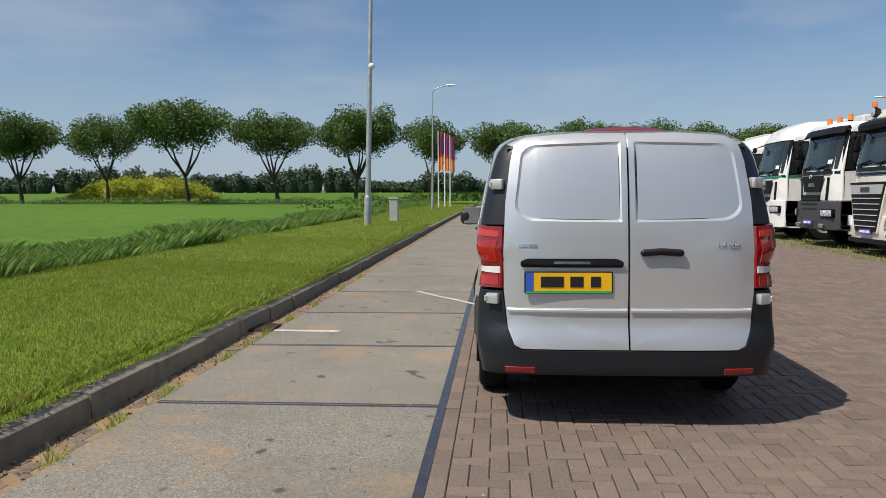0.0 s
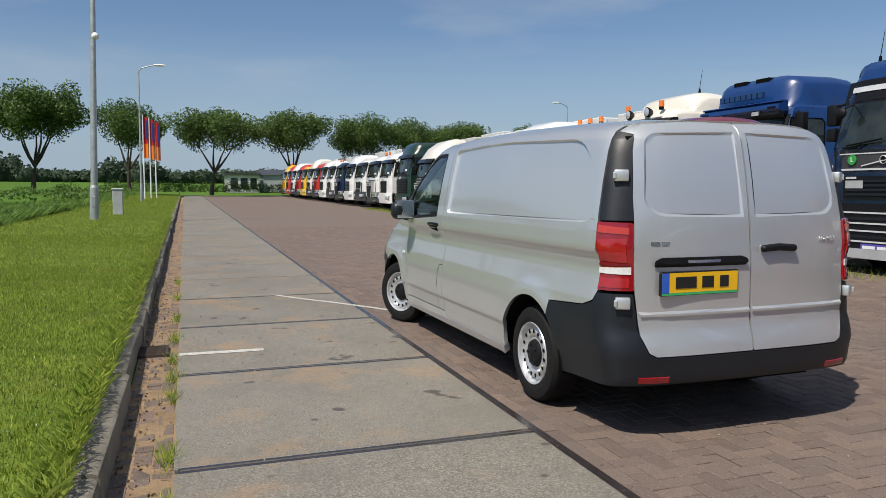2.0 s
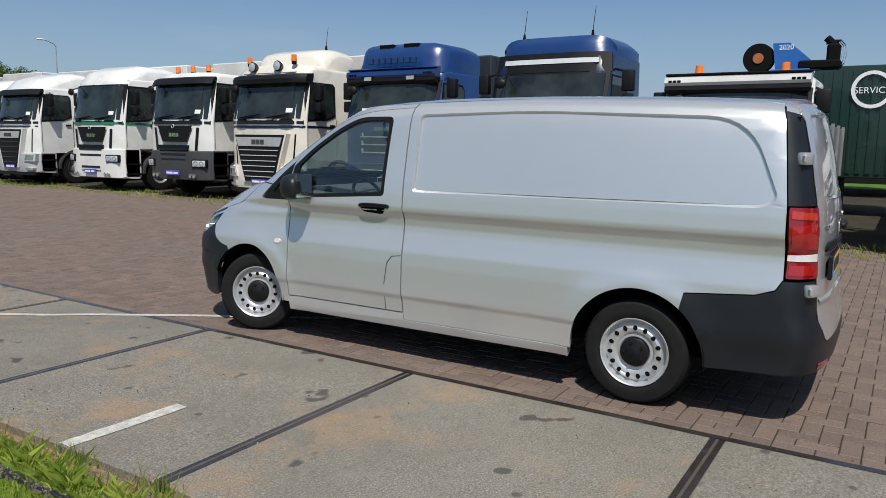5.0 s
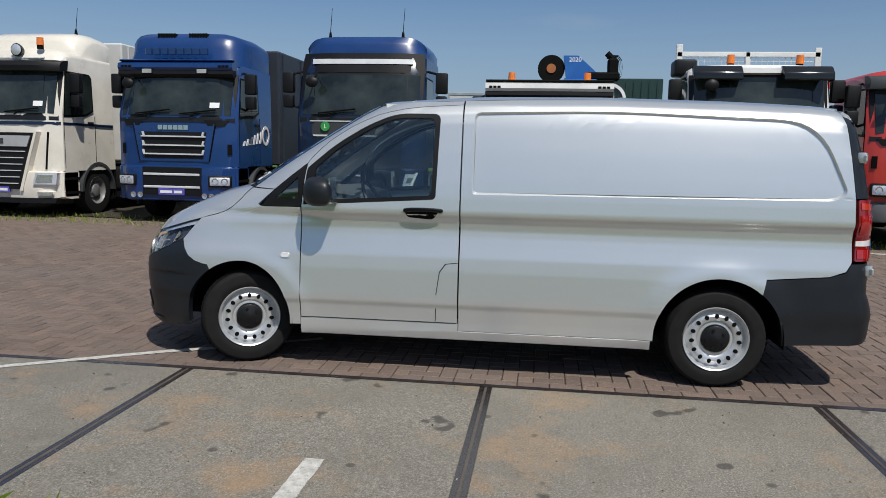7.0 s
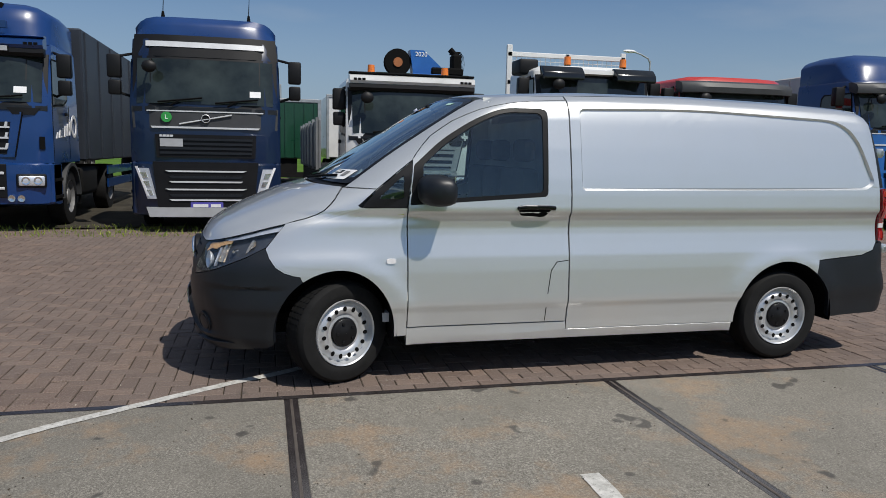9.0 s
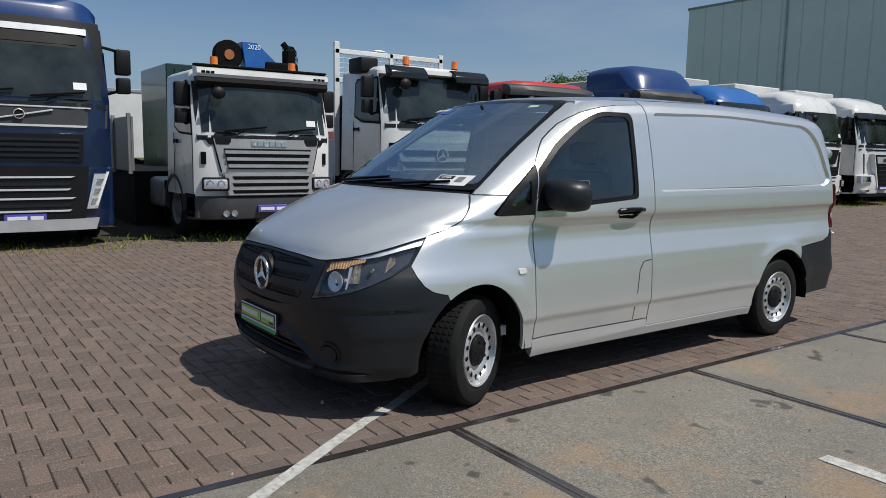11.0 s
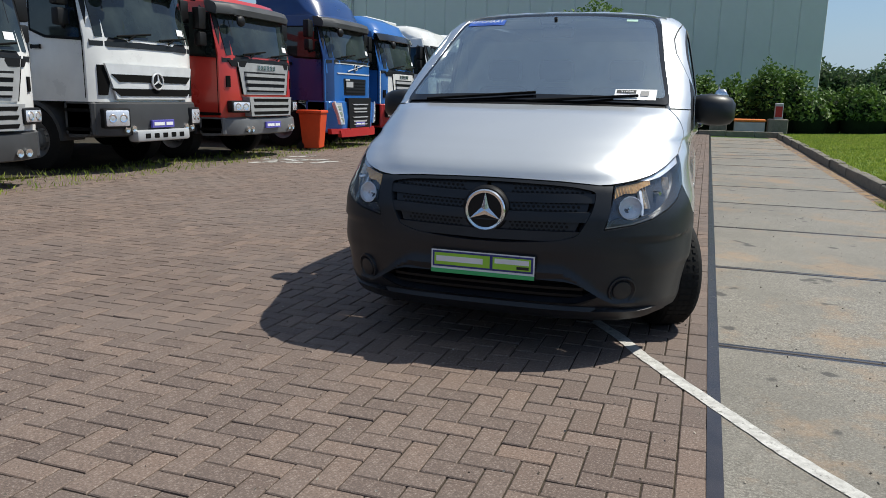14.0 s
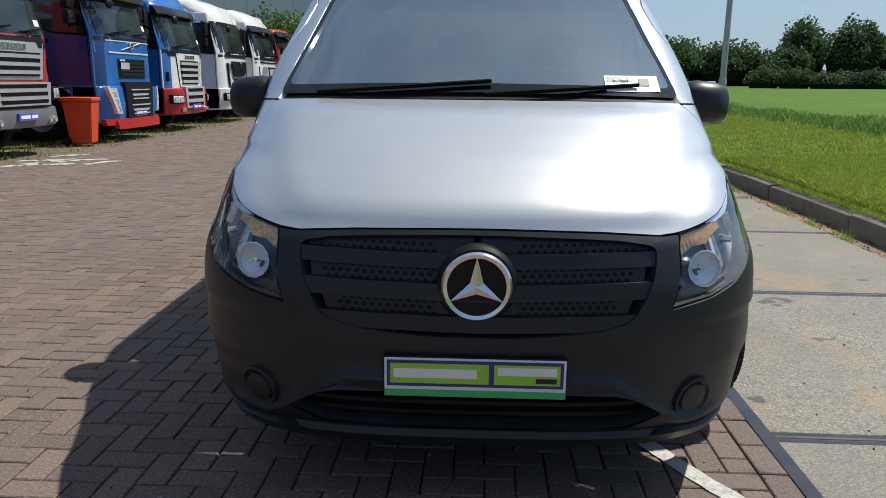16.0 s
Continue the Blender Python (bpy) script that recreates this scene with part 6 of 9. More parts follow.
        for zc in (0.62, 0.92):
            trap("grille_rim", gw - 0.20, gw - 0.14, zc + 0.085, zc + 0.11, 0.168, SILVERT if slat_mat is DARK_PLASTIC else slat_mat, parent=lg)
            trap("grille_rim", gw - 0.24, gw - 0.20, zc - 0.09, zc - 0.065, 0.168, SILVERT if slat_mat is DARK_PLASTIC else slat_mat, parent=lg)
            trap("grille_slat", gw - 0.24, gw - 0.20, zc - 0.02, zc + 0.02, 0.160, slat_mat if slat_mat is not DARK_PLASTIC else BLACK_PLASTIC, parent=lg)
        trap("headlamp_strip", (H - 0.42, H - 0.27), (H - 0.30, H - 0.10), 0.56, 1.06, 0.155, LAMP_SILVER, thick=0.08)
        for k in range(3):
            trap("lamp_chamber", (H - 0.37 + 0.04 * k, H - 0.31 + 0.05 * k), (H - 0.34 + 0.04 * k, H - 0.26 + 0.05 * k), 0.62 + 0.14 * k, 0.71 + 0.14 * k, 0.162, REFLECTOR)
        trap("running_light", (H - 0.30, H - 0.27), (H - 0.12, H - 0.08), 0.60, 1.09, 0.168, WHITE_PRINT)
        trap("bumper_lip", H - 0.30, H - 0.25, 0.26, 0.42, 0.16, lip or (LGREY if slat_mat is DARK_PLASTIC else bumper), thick=0.10)
        if lip:
            trap("bumper_skirt", H - 0.04, H - 0.02, z_bump[0] - 0.02, z_bump[0] + 0.10, 0.155, lip, thick=0.10)
    elif style == "shield":
        # dark shield grille that runs down into the bumper, with a plate and curved slats
        g = trap("grille", gw - 0.24, gw + 0.10, ga, gb, 0.155, DARK_PLASTIC, thick=0.20)
        trap("grille_rim", (gw - 0.24, gw - 0.18), (gw + 0.10, gw + 0.15), ga - 0.03, gb + 0.02, 0.140, cab, thick=0.18)
        trap("badge_plate", gw - 0.03, gw + 0.05, gb - 0.27, gb - 0.06, 0.172, LGREY)
        bars(3, 0.42, gb - 0.165, 0.10, GREY, off=0.185)
        slat_rows(gw - 0.26, gw - 0.06, ga + 0.05, gb - 0.30, n, 0.172, slat_mat, g, 0.13)
        trap("chevron", H - 0.06, H - 0.06, zw[0] - 0.22, zw[0] - 0.18, 0.016, NAVYP)
        trap("corner_slit", (H - 0.30, H - 0.27), (H - 0.24, H - 0.21), z0 + 0.03, gb + 0.02, 0.012, MATT_BLACK)
        lamp_m = trap("headlamp", (H - 0.46, H - 0.06), (H - 0.40, H - 0.04), z0 - 0.26, z0 - 0.03, 0.150, LAMP_SILVER, thick=0.14)
        trap("lamp_glass", (H - 0.41, H - 0.12), (H - 0.36, H - 0.10), z0 - 0.22, z0 - 0.07, 0.158, REFLECTOR, parent=lamp_m)
        trap("fog_lamp", (H - 0.38, H - 0.14), (H - 0.38, H - 0.12), z_bump[0] + 0.08, z_bump[0] + 0.15, 0.150, REFLECTOR, thick=0.12)
        trap("bumper_lip", H - 0.10, H - 0.06, z_bump[0] - 0.07, z_bump[0] + 0.03, 0.13, DARK_PLASTIC, thick=0.10)
    elif style == "twin":
        # small shield above, larger intake below
        g = trap("grille", 0.46, 0.66, gb - 0.42, gb, 0.06, DARK_PLASTIC)
        bars(3, 0.40, gb - 0.24, 0.10, CHROME, off=0.075)
        ring_badge(gb - 0.02, 0.05, 0.08)
        lg = trap("lower_grille", 0.44, 0.60, ga, gb - 0.50, 0.10, DARK_PLASTIC)
        slat_rows(0.42, 0.54, ga + 0.04, gb - 0.54, 4, 0.115, BLACK_PLASTIC, lg, 0.35)
        trap("side_blade", (0.70, 0.76), (0.80, 0.86), ga + 0.25, gb - 0.05, 0.03, DARK_PLASTIC)
    elif style == "star":
        g = trap("grille_panel", gw - 0.06, gw + 0.10, ga, gb, 0.05, slat_mat)
        for za_, zb_ in ((ga + 0.05, ga + 0.16), (ga + 0.26, ga + 0.37)):
            trap("grille_slot", gw - 0.12, gw + 0.02, za_, zb_, 0.062, MATT_BLACK, parent=g)
        ring_badge((ga + gb) / 2 + 0.02, 0.135, 0.075)
        b_ = bmesh.new()
        for k in range(3):
            a_ = radians(90 + 120 * k)
            tube(b_, (0, fy(0, gb) - 0.10, (ga + gb) / 2 + 0.02), (0.12 * math.cos(a_), fy(0, gb) - 0.09, (ga + gb) / 2 + 0.02 + 0.12 * math.sin(a_)), 0.02, 0.006, 6)
        part("emblem", b_, SILVERT, t)
        b_ = bmesh.new()
        box(b_, -H - 0.14, -H + 0.24, 0.75, 1.25, zw[1] + 0.08, zw[1] + 0.36, 0.04, None, 2)
        part("air_intake", b_, DARK_PLASTIC, t, "black air intake box beside the roof")
        trap("corner_slot", (H - 0.24, H - 0.12), (H - 0.34, H - 0.12), ga + 0.06, gb - 0.02, 0.018, MATT_BLACK)
        b_ = bmesh.new()
        box(b_, -0.62, 0.62, -0.15, 0.05, z_bump[0] - 0.08, z_bump[0] + 0.10, 0.04, None, 2)
        part("skid_plate", b_, LGREY, t)
        for k in range(5):
            b_ = bmesh.new()
            box(b_, -0.46 + 0.2 * k, -0.34 + 0.2 * k, -0.158, -0.14, z_bump[0] - 0.03, z_bump[0] + 0.05, 0.01)
            part("skid_slot", b_, MATT_BLACK, t)
    if brow:
        za_, zb_, mat_ = brow
        trap("brow_panel", H - 0.03, H - 0.07, za_, zb_, 0.012, mat_)
        trap("brow_bar", H - 0.26, H - 0.26, za_ + 0.16, za_ + 0.25, 0.024, SILVERT)
    for ax in antennas:
        b_ = bmesh.new()
        ya = high[1] + 0.45 if high else 0.7
        tube(b_, (ax, ya, (high[0] if high else zr) - 0.05), (ax, ya, (high[0] if high else zr) + 0.10), 0.04, 0.02, 8)
        tube(b_, (ax, ya, (high[0] if high else zr) + 0.10), (ax + 0.02, ya + 0.05, (high[0] if high else zr) + 0.55), 0.008, 0.004, 5)
        part("antenna", b_, MATT_BLACK, t)
    # bumper
    b_ = bmesh.new()
    rows = []
    za, zb = z_bump
    for px in np.linspace(-H, H, 15):
        set_back = 0.30 * (abs(px) / H) ** 6
        rows.append([b_.verts.new((px, yy + set_back, zz)) for yy, zz in ((0.10, za), (-0.05, za + 0.03), (-0.09, (za + zb) / 2), (-0.07, zb - 0.03), (-0.01, zb), (0.35, zb), (0.35, za))])
    for a, b in zip(rows, rows[1:]):
        for i in range(7):
            b_.faces.new((a[i], a[(i + 1) % 7], b[(i + 1) % 7], b[i]))
    b_.faces.new(rows[0])
    b_.faces.new(rows[-1])
    bp = part("bumper", b_, bumper, t)
    # lower intake with slats
    for i in range(low_slats):
        zc = za + 0.16 + (zb - za - 0.2) * (i + 0.5) / low_slats
        b_ = bmesh.new()
        box(b_, -gw * 0.82, gw * 0.82, -0.115, -0.05, zc - 0.022, zc + 0.022, 0.008)
        part("intake_slat", b_, slat_mat, bp)
    if low_slats:
        b_ = bmesh.new()
        box(b_, -gw * 0.86, gw * 0.86, -0.098, -0.04, za + 0.13, zb - 0.02, 0.01)
        part("intake_panel", b_, DARK_PLASTIC, bp)
    hz = head_z or (za + zb) / 2 + 0.06
    for s in (-1, 1) if style not in ("fh", "shield") else ():
        b_ = bmesh.new()
        cx = s * (H - 0.30)
        hh_ = 0.125 if style == "star" else 0.085
        box(b_, cx - 0.19, cx + 0.19, -0.118, 0.12, hz - hh_, hz + hh_, 0.03, Matrix.Translation((cx, 0.05, 0)) @ Matrix.Rotation(s * 0.32, 4, "Z") @ Matrix.Translation((-cx, 0, 0)), 2)
        hd = part("headlamp", b_, LAMP_SILVER, bp)
        if detail:
            rot = Matrix.Translation((cx, 0.05, 0)) @ Matrix.Rotation(s * 0.32, 4, "Z") @ Matrix.Translation((-cx, 0, 0))
            b_ = bmesh.new()
            box(b_, cx - 0.215, cx + 0.215, -0.106, 0.12, hz - hh_ - 0.025, hz + hh_ + 0.025, 0.03, rot, 2)
            part("lamp_surround", b_, DARK_PLASTIC, hd)
            for q in (-0.085, 0.085):
                b_ = bmesh.new()
                lathe(b_, [(0.066, -0.002), (0.060, 0.005), (0.035, -0.002), (0.001, -0.002)], rot @ Matrix.Translation((cx + q, -0.119, hz)) @ Matrix.Rotation(radians(90), 4, "X"), 16)
                part("reflector", b_, REFLECTOR, hd)
        b_ = bmesh.new()
        cx2 = s * (H - 0.17)
        box(b_, cx2 - 0.035, cx2 + 0.035, -0.01, 0.15, hz - 0.06, hz + 0.045, 0.015)
        part("turn_lamp", b_, ORANGE, bp)
        for fx in ((0.42, 0.56) if detail else ()):
            b_ = bmesh.new()
            lathe(b_, [(0.055, 0.0), (0.055, 0.03), (0.045, 0.03), (0.001, 0.015)], Matrix.Translation((s * (H - fx), -0.06, za + 0.12)) @ Matrix.Rotation(radians(90), 4, "X"), 14)
            part("fog_lamp", b_, REFLECTOR, bp)
    if plate:
        b_ = bmesh.new()
        box(b_, -0.26, 0.26, -0.125, -0.085, za + 0.13, za + 0.25, 0.005)
        pl = part("dealer_plate", b_, plain("plate_purple", (0.10, 0.09, 0.42), 0.4) if "plate_purple" not in bpy.data.materials else bpy.data.materials["plate_purple"], bp)
        b_ = bmesh.new()
        box(b_, -0.22, 0.02, -0.13, -0.12, za + 0.165, za + 0.215)
        part("plate_bar", b_, WHITE_PRINT, pl)
        b_ = bmesh.new()
        box(b_, 0.06, 0.22, -0.13, -0.12, za + 0.165, za + 0.215)
        part("plate_bar", b_, WHITE_PRINT, pl)
    # doors: side window, seam, handle, step
    for s in (-1, 1):
        sx = s * H
        b_ = bmesh.new()
        kx = lambda z: s * H * (1 - 0.03 * max(0, (z - zw[0]) / (zr - zw[0]))) + s * 0.008
        o = [(0.30, zw[0] - 0.02), (0.95, zw[0] + 0.02), (1.22, zw[0] + 0.12), (1.22, zw[1] - 0.12), (1.15, zw[1] - 0.05), (0.42, zw[1] - 0.05)]
        a = [b_.verts.new((kx(z), yy, z)) for yy, z in o]
        c = [b_.verts.new((kx(z) - s * 0.03, yy, z)) for yy, z in o]
        b_.faces.new(a)
        for i in range(len(a)):
            b_.faces.new((a[i], a[(i + 1) % len(a)], c[(i + 1) % len(a)], c[i]))
        part("door_window", b_, CAB_GLASS, t)
        if detail:
            b_ = bmesh.new()
            oc = (0.78, (zw[0] + zw[1]) / 2)
            fr_ = [(oc[0] + (yy - oc[0]) * 1.09, oc[1] + (z - oc[1]) * 1.10) for yy, z in o]
            b_.faces.new([b_.verts.new((kx(z) - s * 0.004, yy, z)) for yy, z in fr_])
            bmesh.ops.solidify(b_, geom=b_.faces[:], thickness=0.01)
            part("door_window_frame", b_, DARK_PLASTIC, t)
        if detail:
            for yy in (0.27, 1.30):
                b_ = bmesh.new()
                box(b_, sx - 0.004 * s, sx + 0.004 * s, yy - 0.006, yy + 0.006, z0 + 0.05, zw[0])
                part("door_seam", b_, MATT_BLACK, t)
            b_ = bmesh.new()
            box(b_, sx - 0.01, sx + 0.03 * s, 1.05, 1.22, zw[0] - 0.17, zw[0] - 0.12, 0.008)
            part("door_handle", b_, DARK_PLASTIC, t)
        # wheel arch, steps
        b_ = bmesh.new()
        ot = arc(0.86 + 0.5, 0.49, 0.60, 0, 180, 14) + arc(0.86 + 0.5, 0.49, 0.54, 180, 0, 14)
        prism(b_, ot, sx - s * 0.42, sx + s * 0.015)
        part("wheel_arch", b_, lower if side_dark is False else GREY, t)
        b_ = bmesh.new()
        box(b_, sx - s * 0.32 if s > 0 else sx, sx if s > 0 else sx - s * 0.32, 0.16, 0.72, za + 0.02, z0, 0.03)
        part("step_panel", b_, bumper, t)
        for zz in (za + 0.10, za + 0.38):
            b_ = bmesh.new()
            box(b_, sx - 0.02, sx + 0.02, 0.22, 0.68, zz, zz + 0.05)
            part("step_tread", b_, MATT_BLACK, t)
        truck_wheel(t, sx - s * 0.03, 1.36, s)
        truck_wheel(t, sx - s * 0.03, 4.9, s)
        # mirrors on an arm
        b_ = bmesh.new()
        my = fy(H - 0.05, zw[1]) + 0.10
        mx = sx + s * mirror_arm
        box(b_, mx - 0.11, mx + 0.11, my - 0.09, my + 0.06, zw[0] + 0.42, zw[0] + 0.80, 0.03, None, 2)
        box(b_, mx - 0.10, mx + 0.10, my - 0.09, my + 0.05, zw[0] + 0.14, zw[0] + 0.38, 0.03, None, 2)
        tube(b_, (sx - s * 0.05, my + 0.12, zw[0] + 0.84), (mx, my, zw[0] + 0.76), 0.022, n=6)
        tube(b_, (sx - s * 0.05, my + 0.12, zw[0] + 0.10), (mx, my, zw[0] + 0.20), 0.022, n=6)
        part("side_mirror", b_, DARK_PLASTIC, t, "black twin mirror housing")
    b_ = bmesh.new()
    fx_ = -H + 0.35
    tube(b_, (fx_, fy(fx_, zw[1]), zw[1]), (fx_, fy(fx_, zw[1]) - 0.28, zw[1] - 0.10), 0.015, n=6)
    bmesh.ops.create_uvsphere(b_, u_segments=10, v_segments=6, radius=0.10, matrix=Matrix.Translation((fx_, fy(fx_, zw[1]) - 0.30, zw[1] - 0.16)) @ Matrix.Diagonal((1.2, 0.6, 1, 1)))
    part("front_mirror", b_, DARK_PLASTIC, t)
    # wipers and paper on the screen
    for x0_, x1_ in ((-0.75, -0.05), (0.15, 0.85)):
        b_ = bmesh.new()
        tube(b_, (x0_, fy(x0_, zw[0]) - 0.04, zw[0] + 0.02), (x1_, fy(x1_, zw[0]) - 0.04, zw[0] + 0.10), 0.016, n=5)
        tube(b_, (x0_ + 0.2, fy(0, zw[0]) - 0.04, zw[0] - 0.03), ((x0_ + x1_) / 2, fy(0, zw[0]) - 0.05, zw[0] + 0.06), 0.014, n=5)
        part("wiper", b_, MATT_BLACK, t)
    face("price_card", H - 0.50, H - 0.32, zw[0] + 0.14, zw[0] + 0.24, 0.014, WHITE_PRINT, nx=1, thick=0.004)
    if visor == "lip":
        yb = fy(0, zw[1])
        for nm, ol, mt in (("roof_lip", [(0.12, 0.10), (-0.08, 0.10), (-0.115, 0.15), (-0.10, 0.23), (0.02, 0.27), (0.12, 0.27)], cab), ("sun_visor", [(0.03, -0.03), (-0.05, -0.02), (-0.095, 0.03), (-0.085, 0.10), (0.05, 0.10)], DARK_PLASTIC), ("roof_strip", [(0.12, 0.272), (-0.02, 0.272), (-0.05, 0.29), (-0.02, 0.31), (0.12, 0.31)], cab if thin else MATT_BLACK)):
            b_ = bmesh.new()
            prism(b_, [(yb + a_, zw[1] + c_) for a_, c_ in ol], -H + 0.06, H - 0.06)
            part(nm, b_, mt, t)
        for s in (-1, 1):
            for k in range(3):
                b_ = bmesh.new()
                cx = s * (H - 0.16 - 0.075 * k)
                box(b_, cx - 0.028, cx + 0.028, yb - 0.122, yb - 0.10, zw[1] + 0.15, zw[1] + 0.19)
                part("marker_lamp", b_, MATT_BLACK, t)
    elif visor == "block":
        b_ = bmesh.new()
        rows = []
        for px in np.linspace(-H + 0.01, H - 0.01, 11):
            yb = fy(px, zw[1]) + 0.02
            rows.append([b_.verts.new((px, yb + dy, zw[1] + dz)) for dy, dz in ((0.06, 0.19), (-0.06, 0.18), (-0.17, 0.14), (-0.215, 0.06), (-0.20, -0.04), (-0.16, -0.05), (0.02, 0.0))])
        for a, b in zip(rows, rows[1:]):
            for i in range(7):
                b_.faces.new((a[i], a[(i + 1) % 7], b[(i + 1) % 7], b[i]))
        b_.faces.new(rows[0])
        b_.faces.new(rows[-1])
        part("sun_visor", b_, visor_mat or VISOR, t, "chunky black sun visor")
    elif visor == "pods":
        for s in (-1, 1):
            b_ = bmesh.new()
            yb = fy(0, zw[1])
            prism(b_, [(yb + 0.02, zw[1] + 0.19), (yb - 0.12, zw[1] + 0.17), (yb - 0.24, zw[1] + 0.06), (yb - 0.26, zw[1] - 0.06), (yb - 0.20, zw[1] - 0.08), (yb - 0.03, zw[1] + 0.02)], s * 0.32, s * (H - 0.06))
            bmesh.ops.bevel(b_, geom=b_.edges[:], offset=0.025, segments=2, affect="EDGES", profile=0.5)
            part("sun_visor", b_, visor_mat or VISOR, t, "smoked visor pod over half of the screen")
        b_ = bmesh.new()
        prism(b_, [(yb + 0.02, zw[1] + 0.16), (yb - 0.10, zw[1] + 0.13), (yb - 0.11, zw[1] + 0.06), (yb + 0.02, zw[1] + 0.04)], -0.34, 0.34)
        part("roof_lip", b_, cab, t)
    elif visor:
        b_ = bmesh.new()
        rows = []
        for px in np.linspace(-H + 0.04, H - 0.04, 9):
            yb = fy(px, zw[1])
            rows.append([b_.verts.new((px, yb + dy, zz)) for dy, zz in ((0.0, zw[1] + 0.15), (-0.08, zw[1] + 0.11), (-0.16, zw[1] - 0.03), (-0.145, zw[1] - 0.045), (-0.06, zw[1] + 0.05), (0.03, zw[1] + 0.08))])
        for a, b in zip(rows, rows[1:]):
            for i in range(6):
                b_.faces.new((a[i], a[(i + 1) % 6], b[(i + 1) % 6], b[i]))
        b_.faces.new(rows[0])
        b_.faces.new(rows[-1])
        part("sun_visor", b_, visor_mat or VISOR, t, "smoked sun visor")
    if stripe:
        for zz, hh, mat in stripe:
            face("stripe", -H + 0.02, H - 0.02, zz, zz + hh, 0.016, mat)
            for s in (-1, 1):
                b_ = bmesh.new()
                box(b_, s * H - 0.006, s * H + 0.006, 0.25, D - 0.05, zz, zz + hh)
                part("stripe", b_, mat, t, smooth=False)
    # raised roof and air deflector
    ztop = zr
    if high:
        zt, yf0, mat = high
        b_ = bmesh.new()
        cols = []
        for px in [H * 0.95 * q for q in (-1, -0.975, -0.92, -0.84, -0.7, -0.45, 0, 0.45, 0.7, 0.84, 0.92, 0.975, 1)]:
            e = abs(px) / (H * 0.95)
            dz = 0.20 * e ** 9
            dy = 0.14 * e ** 6
            ys = [(fy(px, zr) * 0.9 + 0.06 + roof_start, zr - 0.10), (fy(px, zr) * 0.9 + 0.05 + max(yf0 * 0.25, roof_start) + dy, zr + (zt - zr) * 0.45), (fy(px, zr) * 0.9 + max(yf0 * 0.7, roof_start + 0.08) + dy, zt - 0.10), (yf0 + 0.35 + dy, zt), (D * 0.8, zt + 0.02), (D, zt - 0.02), (D, zr - 0.10)]
            cols.append([b_.verts.new((px, a, max(zr - 0.10, b - (dz if 0 < i < 6 else 0)))) for i, (a, b) in enumerate(ys)])
        for a, b in zip(cols, cols[1:]):
            for i in range(len(a) - 1):
                b_.faces.new((a[i], a[i + 1], b[i + 1], b[i]))
        b_.faces.new(cols[0])
        b_.faces.new(cols[-1])
        part("high_roof", b_, mat, t, angle=50)
        ztop = zt
    if deflector:
        zt, mat = deflector
        b_ = bmesh.new()
        cols = []
        for px in np.linspace(-H * 0.86, H * 0.86, 7):
            e = abs(px) / (H * 0.86)
            cols.append([b_.verts.new((px, a, b)) for a, b in ((0.62 + 0.1 * e ** 4, ztop - 0.02), (0.95 + 0.1 * e ** 4, ztop + (zt - ztop) * 0.62), (1.45, zt - 0.12 * e ** 5), (D + 0.05, zt - 0.06 * e ** 5), (D + 0.05, ztop - 0.02))])
        for a, b in zip(cols, cols[1:]):
            for i in range(len(a) - 1):
                b_.faces.new((a[i], a[i + 1], b[i + 1], b[i]))
        b_.faces.new(cols[0])
        b_.faces.new(cols[-1])
        part("air_deflector", b_, mat, t, angle=50)
    for bx in beacons:
        b_ = bmesh.new()
        yb = beacon_y or (high[1] + 0.42 if high else 0.65)
        ztop = zr if beacon_y else ztop
        tube(b_, (bx, yb, ztop - 0.02), (bx, yb, ztop + 0.05), 0.06, n=12)
        bo = part("beacon_foot", b_, MATT_BLACK, t)
        b_ = bmesh.new()
        tube(b_, (bx, yb, ztop + 0.05), (bx, yb, ztop + 0.20), 0.07, 0.062, 14)
        part("beacon", b_, ORANGE, t, "orange rotating beacon")
    if lamps_top == "round":
        for bx in (-0.52, 0.30):
            b_ = bmesh.new()
            yl = fy(bx, zr) - 0.10
            lathe(b_, [(0.001, -0.16), (0.07, -0.14), (0.115, -0.05), (0.125, 0.0), (0.11, 0.012), (0.001, 0.002)], Matrix.Translation((bx, yl, zr - 0.05)) @ Matrix.Rotation(radians(90), 4, "X"), 20)
            sl = part("spot_lamp", b_, DARK_PLASTIC, t)
            b_ = bmesh.new()
            lathe(b_, [(0.105, 0.014), (0.08, 0.024), (0.001, 0.03)], Matrix.Translation((bx, yl, zr - 0.05)) @ Matrix.Rotation(radians(90), 4, "X"), 20)
            part("lamp_glass", b_, LAMP_SILVER, sl)
        b_ = bmesh.new()
        tube(b_, (-0.85, fy(0, zr) - 0.04, zr - 0.20), (0.85, fy(0, zr) - 0.04, zr - 0.20), 0.02, n=8)
        part("lamp_bar", b_, SILVERT, t)
    elif lamps_top:
        for bx in (-0.55, 0.55):
            b_ = bmesh.new()
            box(b_, bx - 0.11, bx + 0.11, fy(0, zw[1]) - 0.125, fy(0, zw[1]) + 0.05, zw[1] + 0.03, zw[1] + 0.13, 0.02)
            sl = part("spot_lamp", b_, DARK_PLASTIC, t)
            b_ = bmesh.new()
            box(b_, bx - 0.095, bx + 0.095, fy(0, zw[1]) - 0.131, fy(0, zw[1]) - 0.12, zw[1] + 0.042, zw[1] + 0.118, 0.004)
            part("lamp_glass", b_, LGREY, sl)
    # frame and load
    b_ = bmesh.new()
    box(b_, -0.42, 0.42, 0.3, 6.3, 0.55, 0.90)
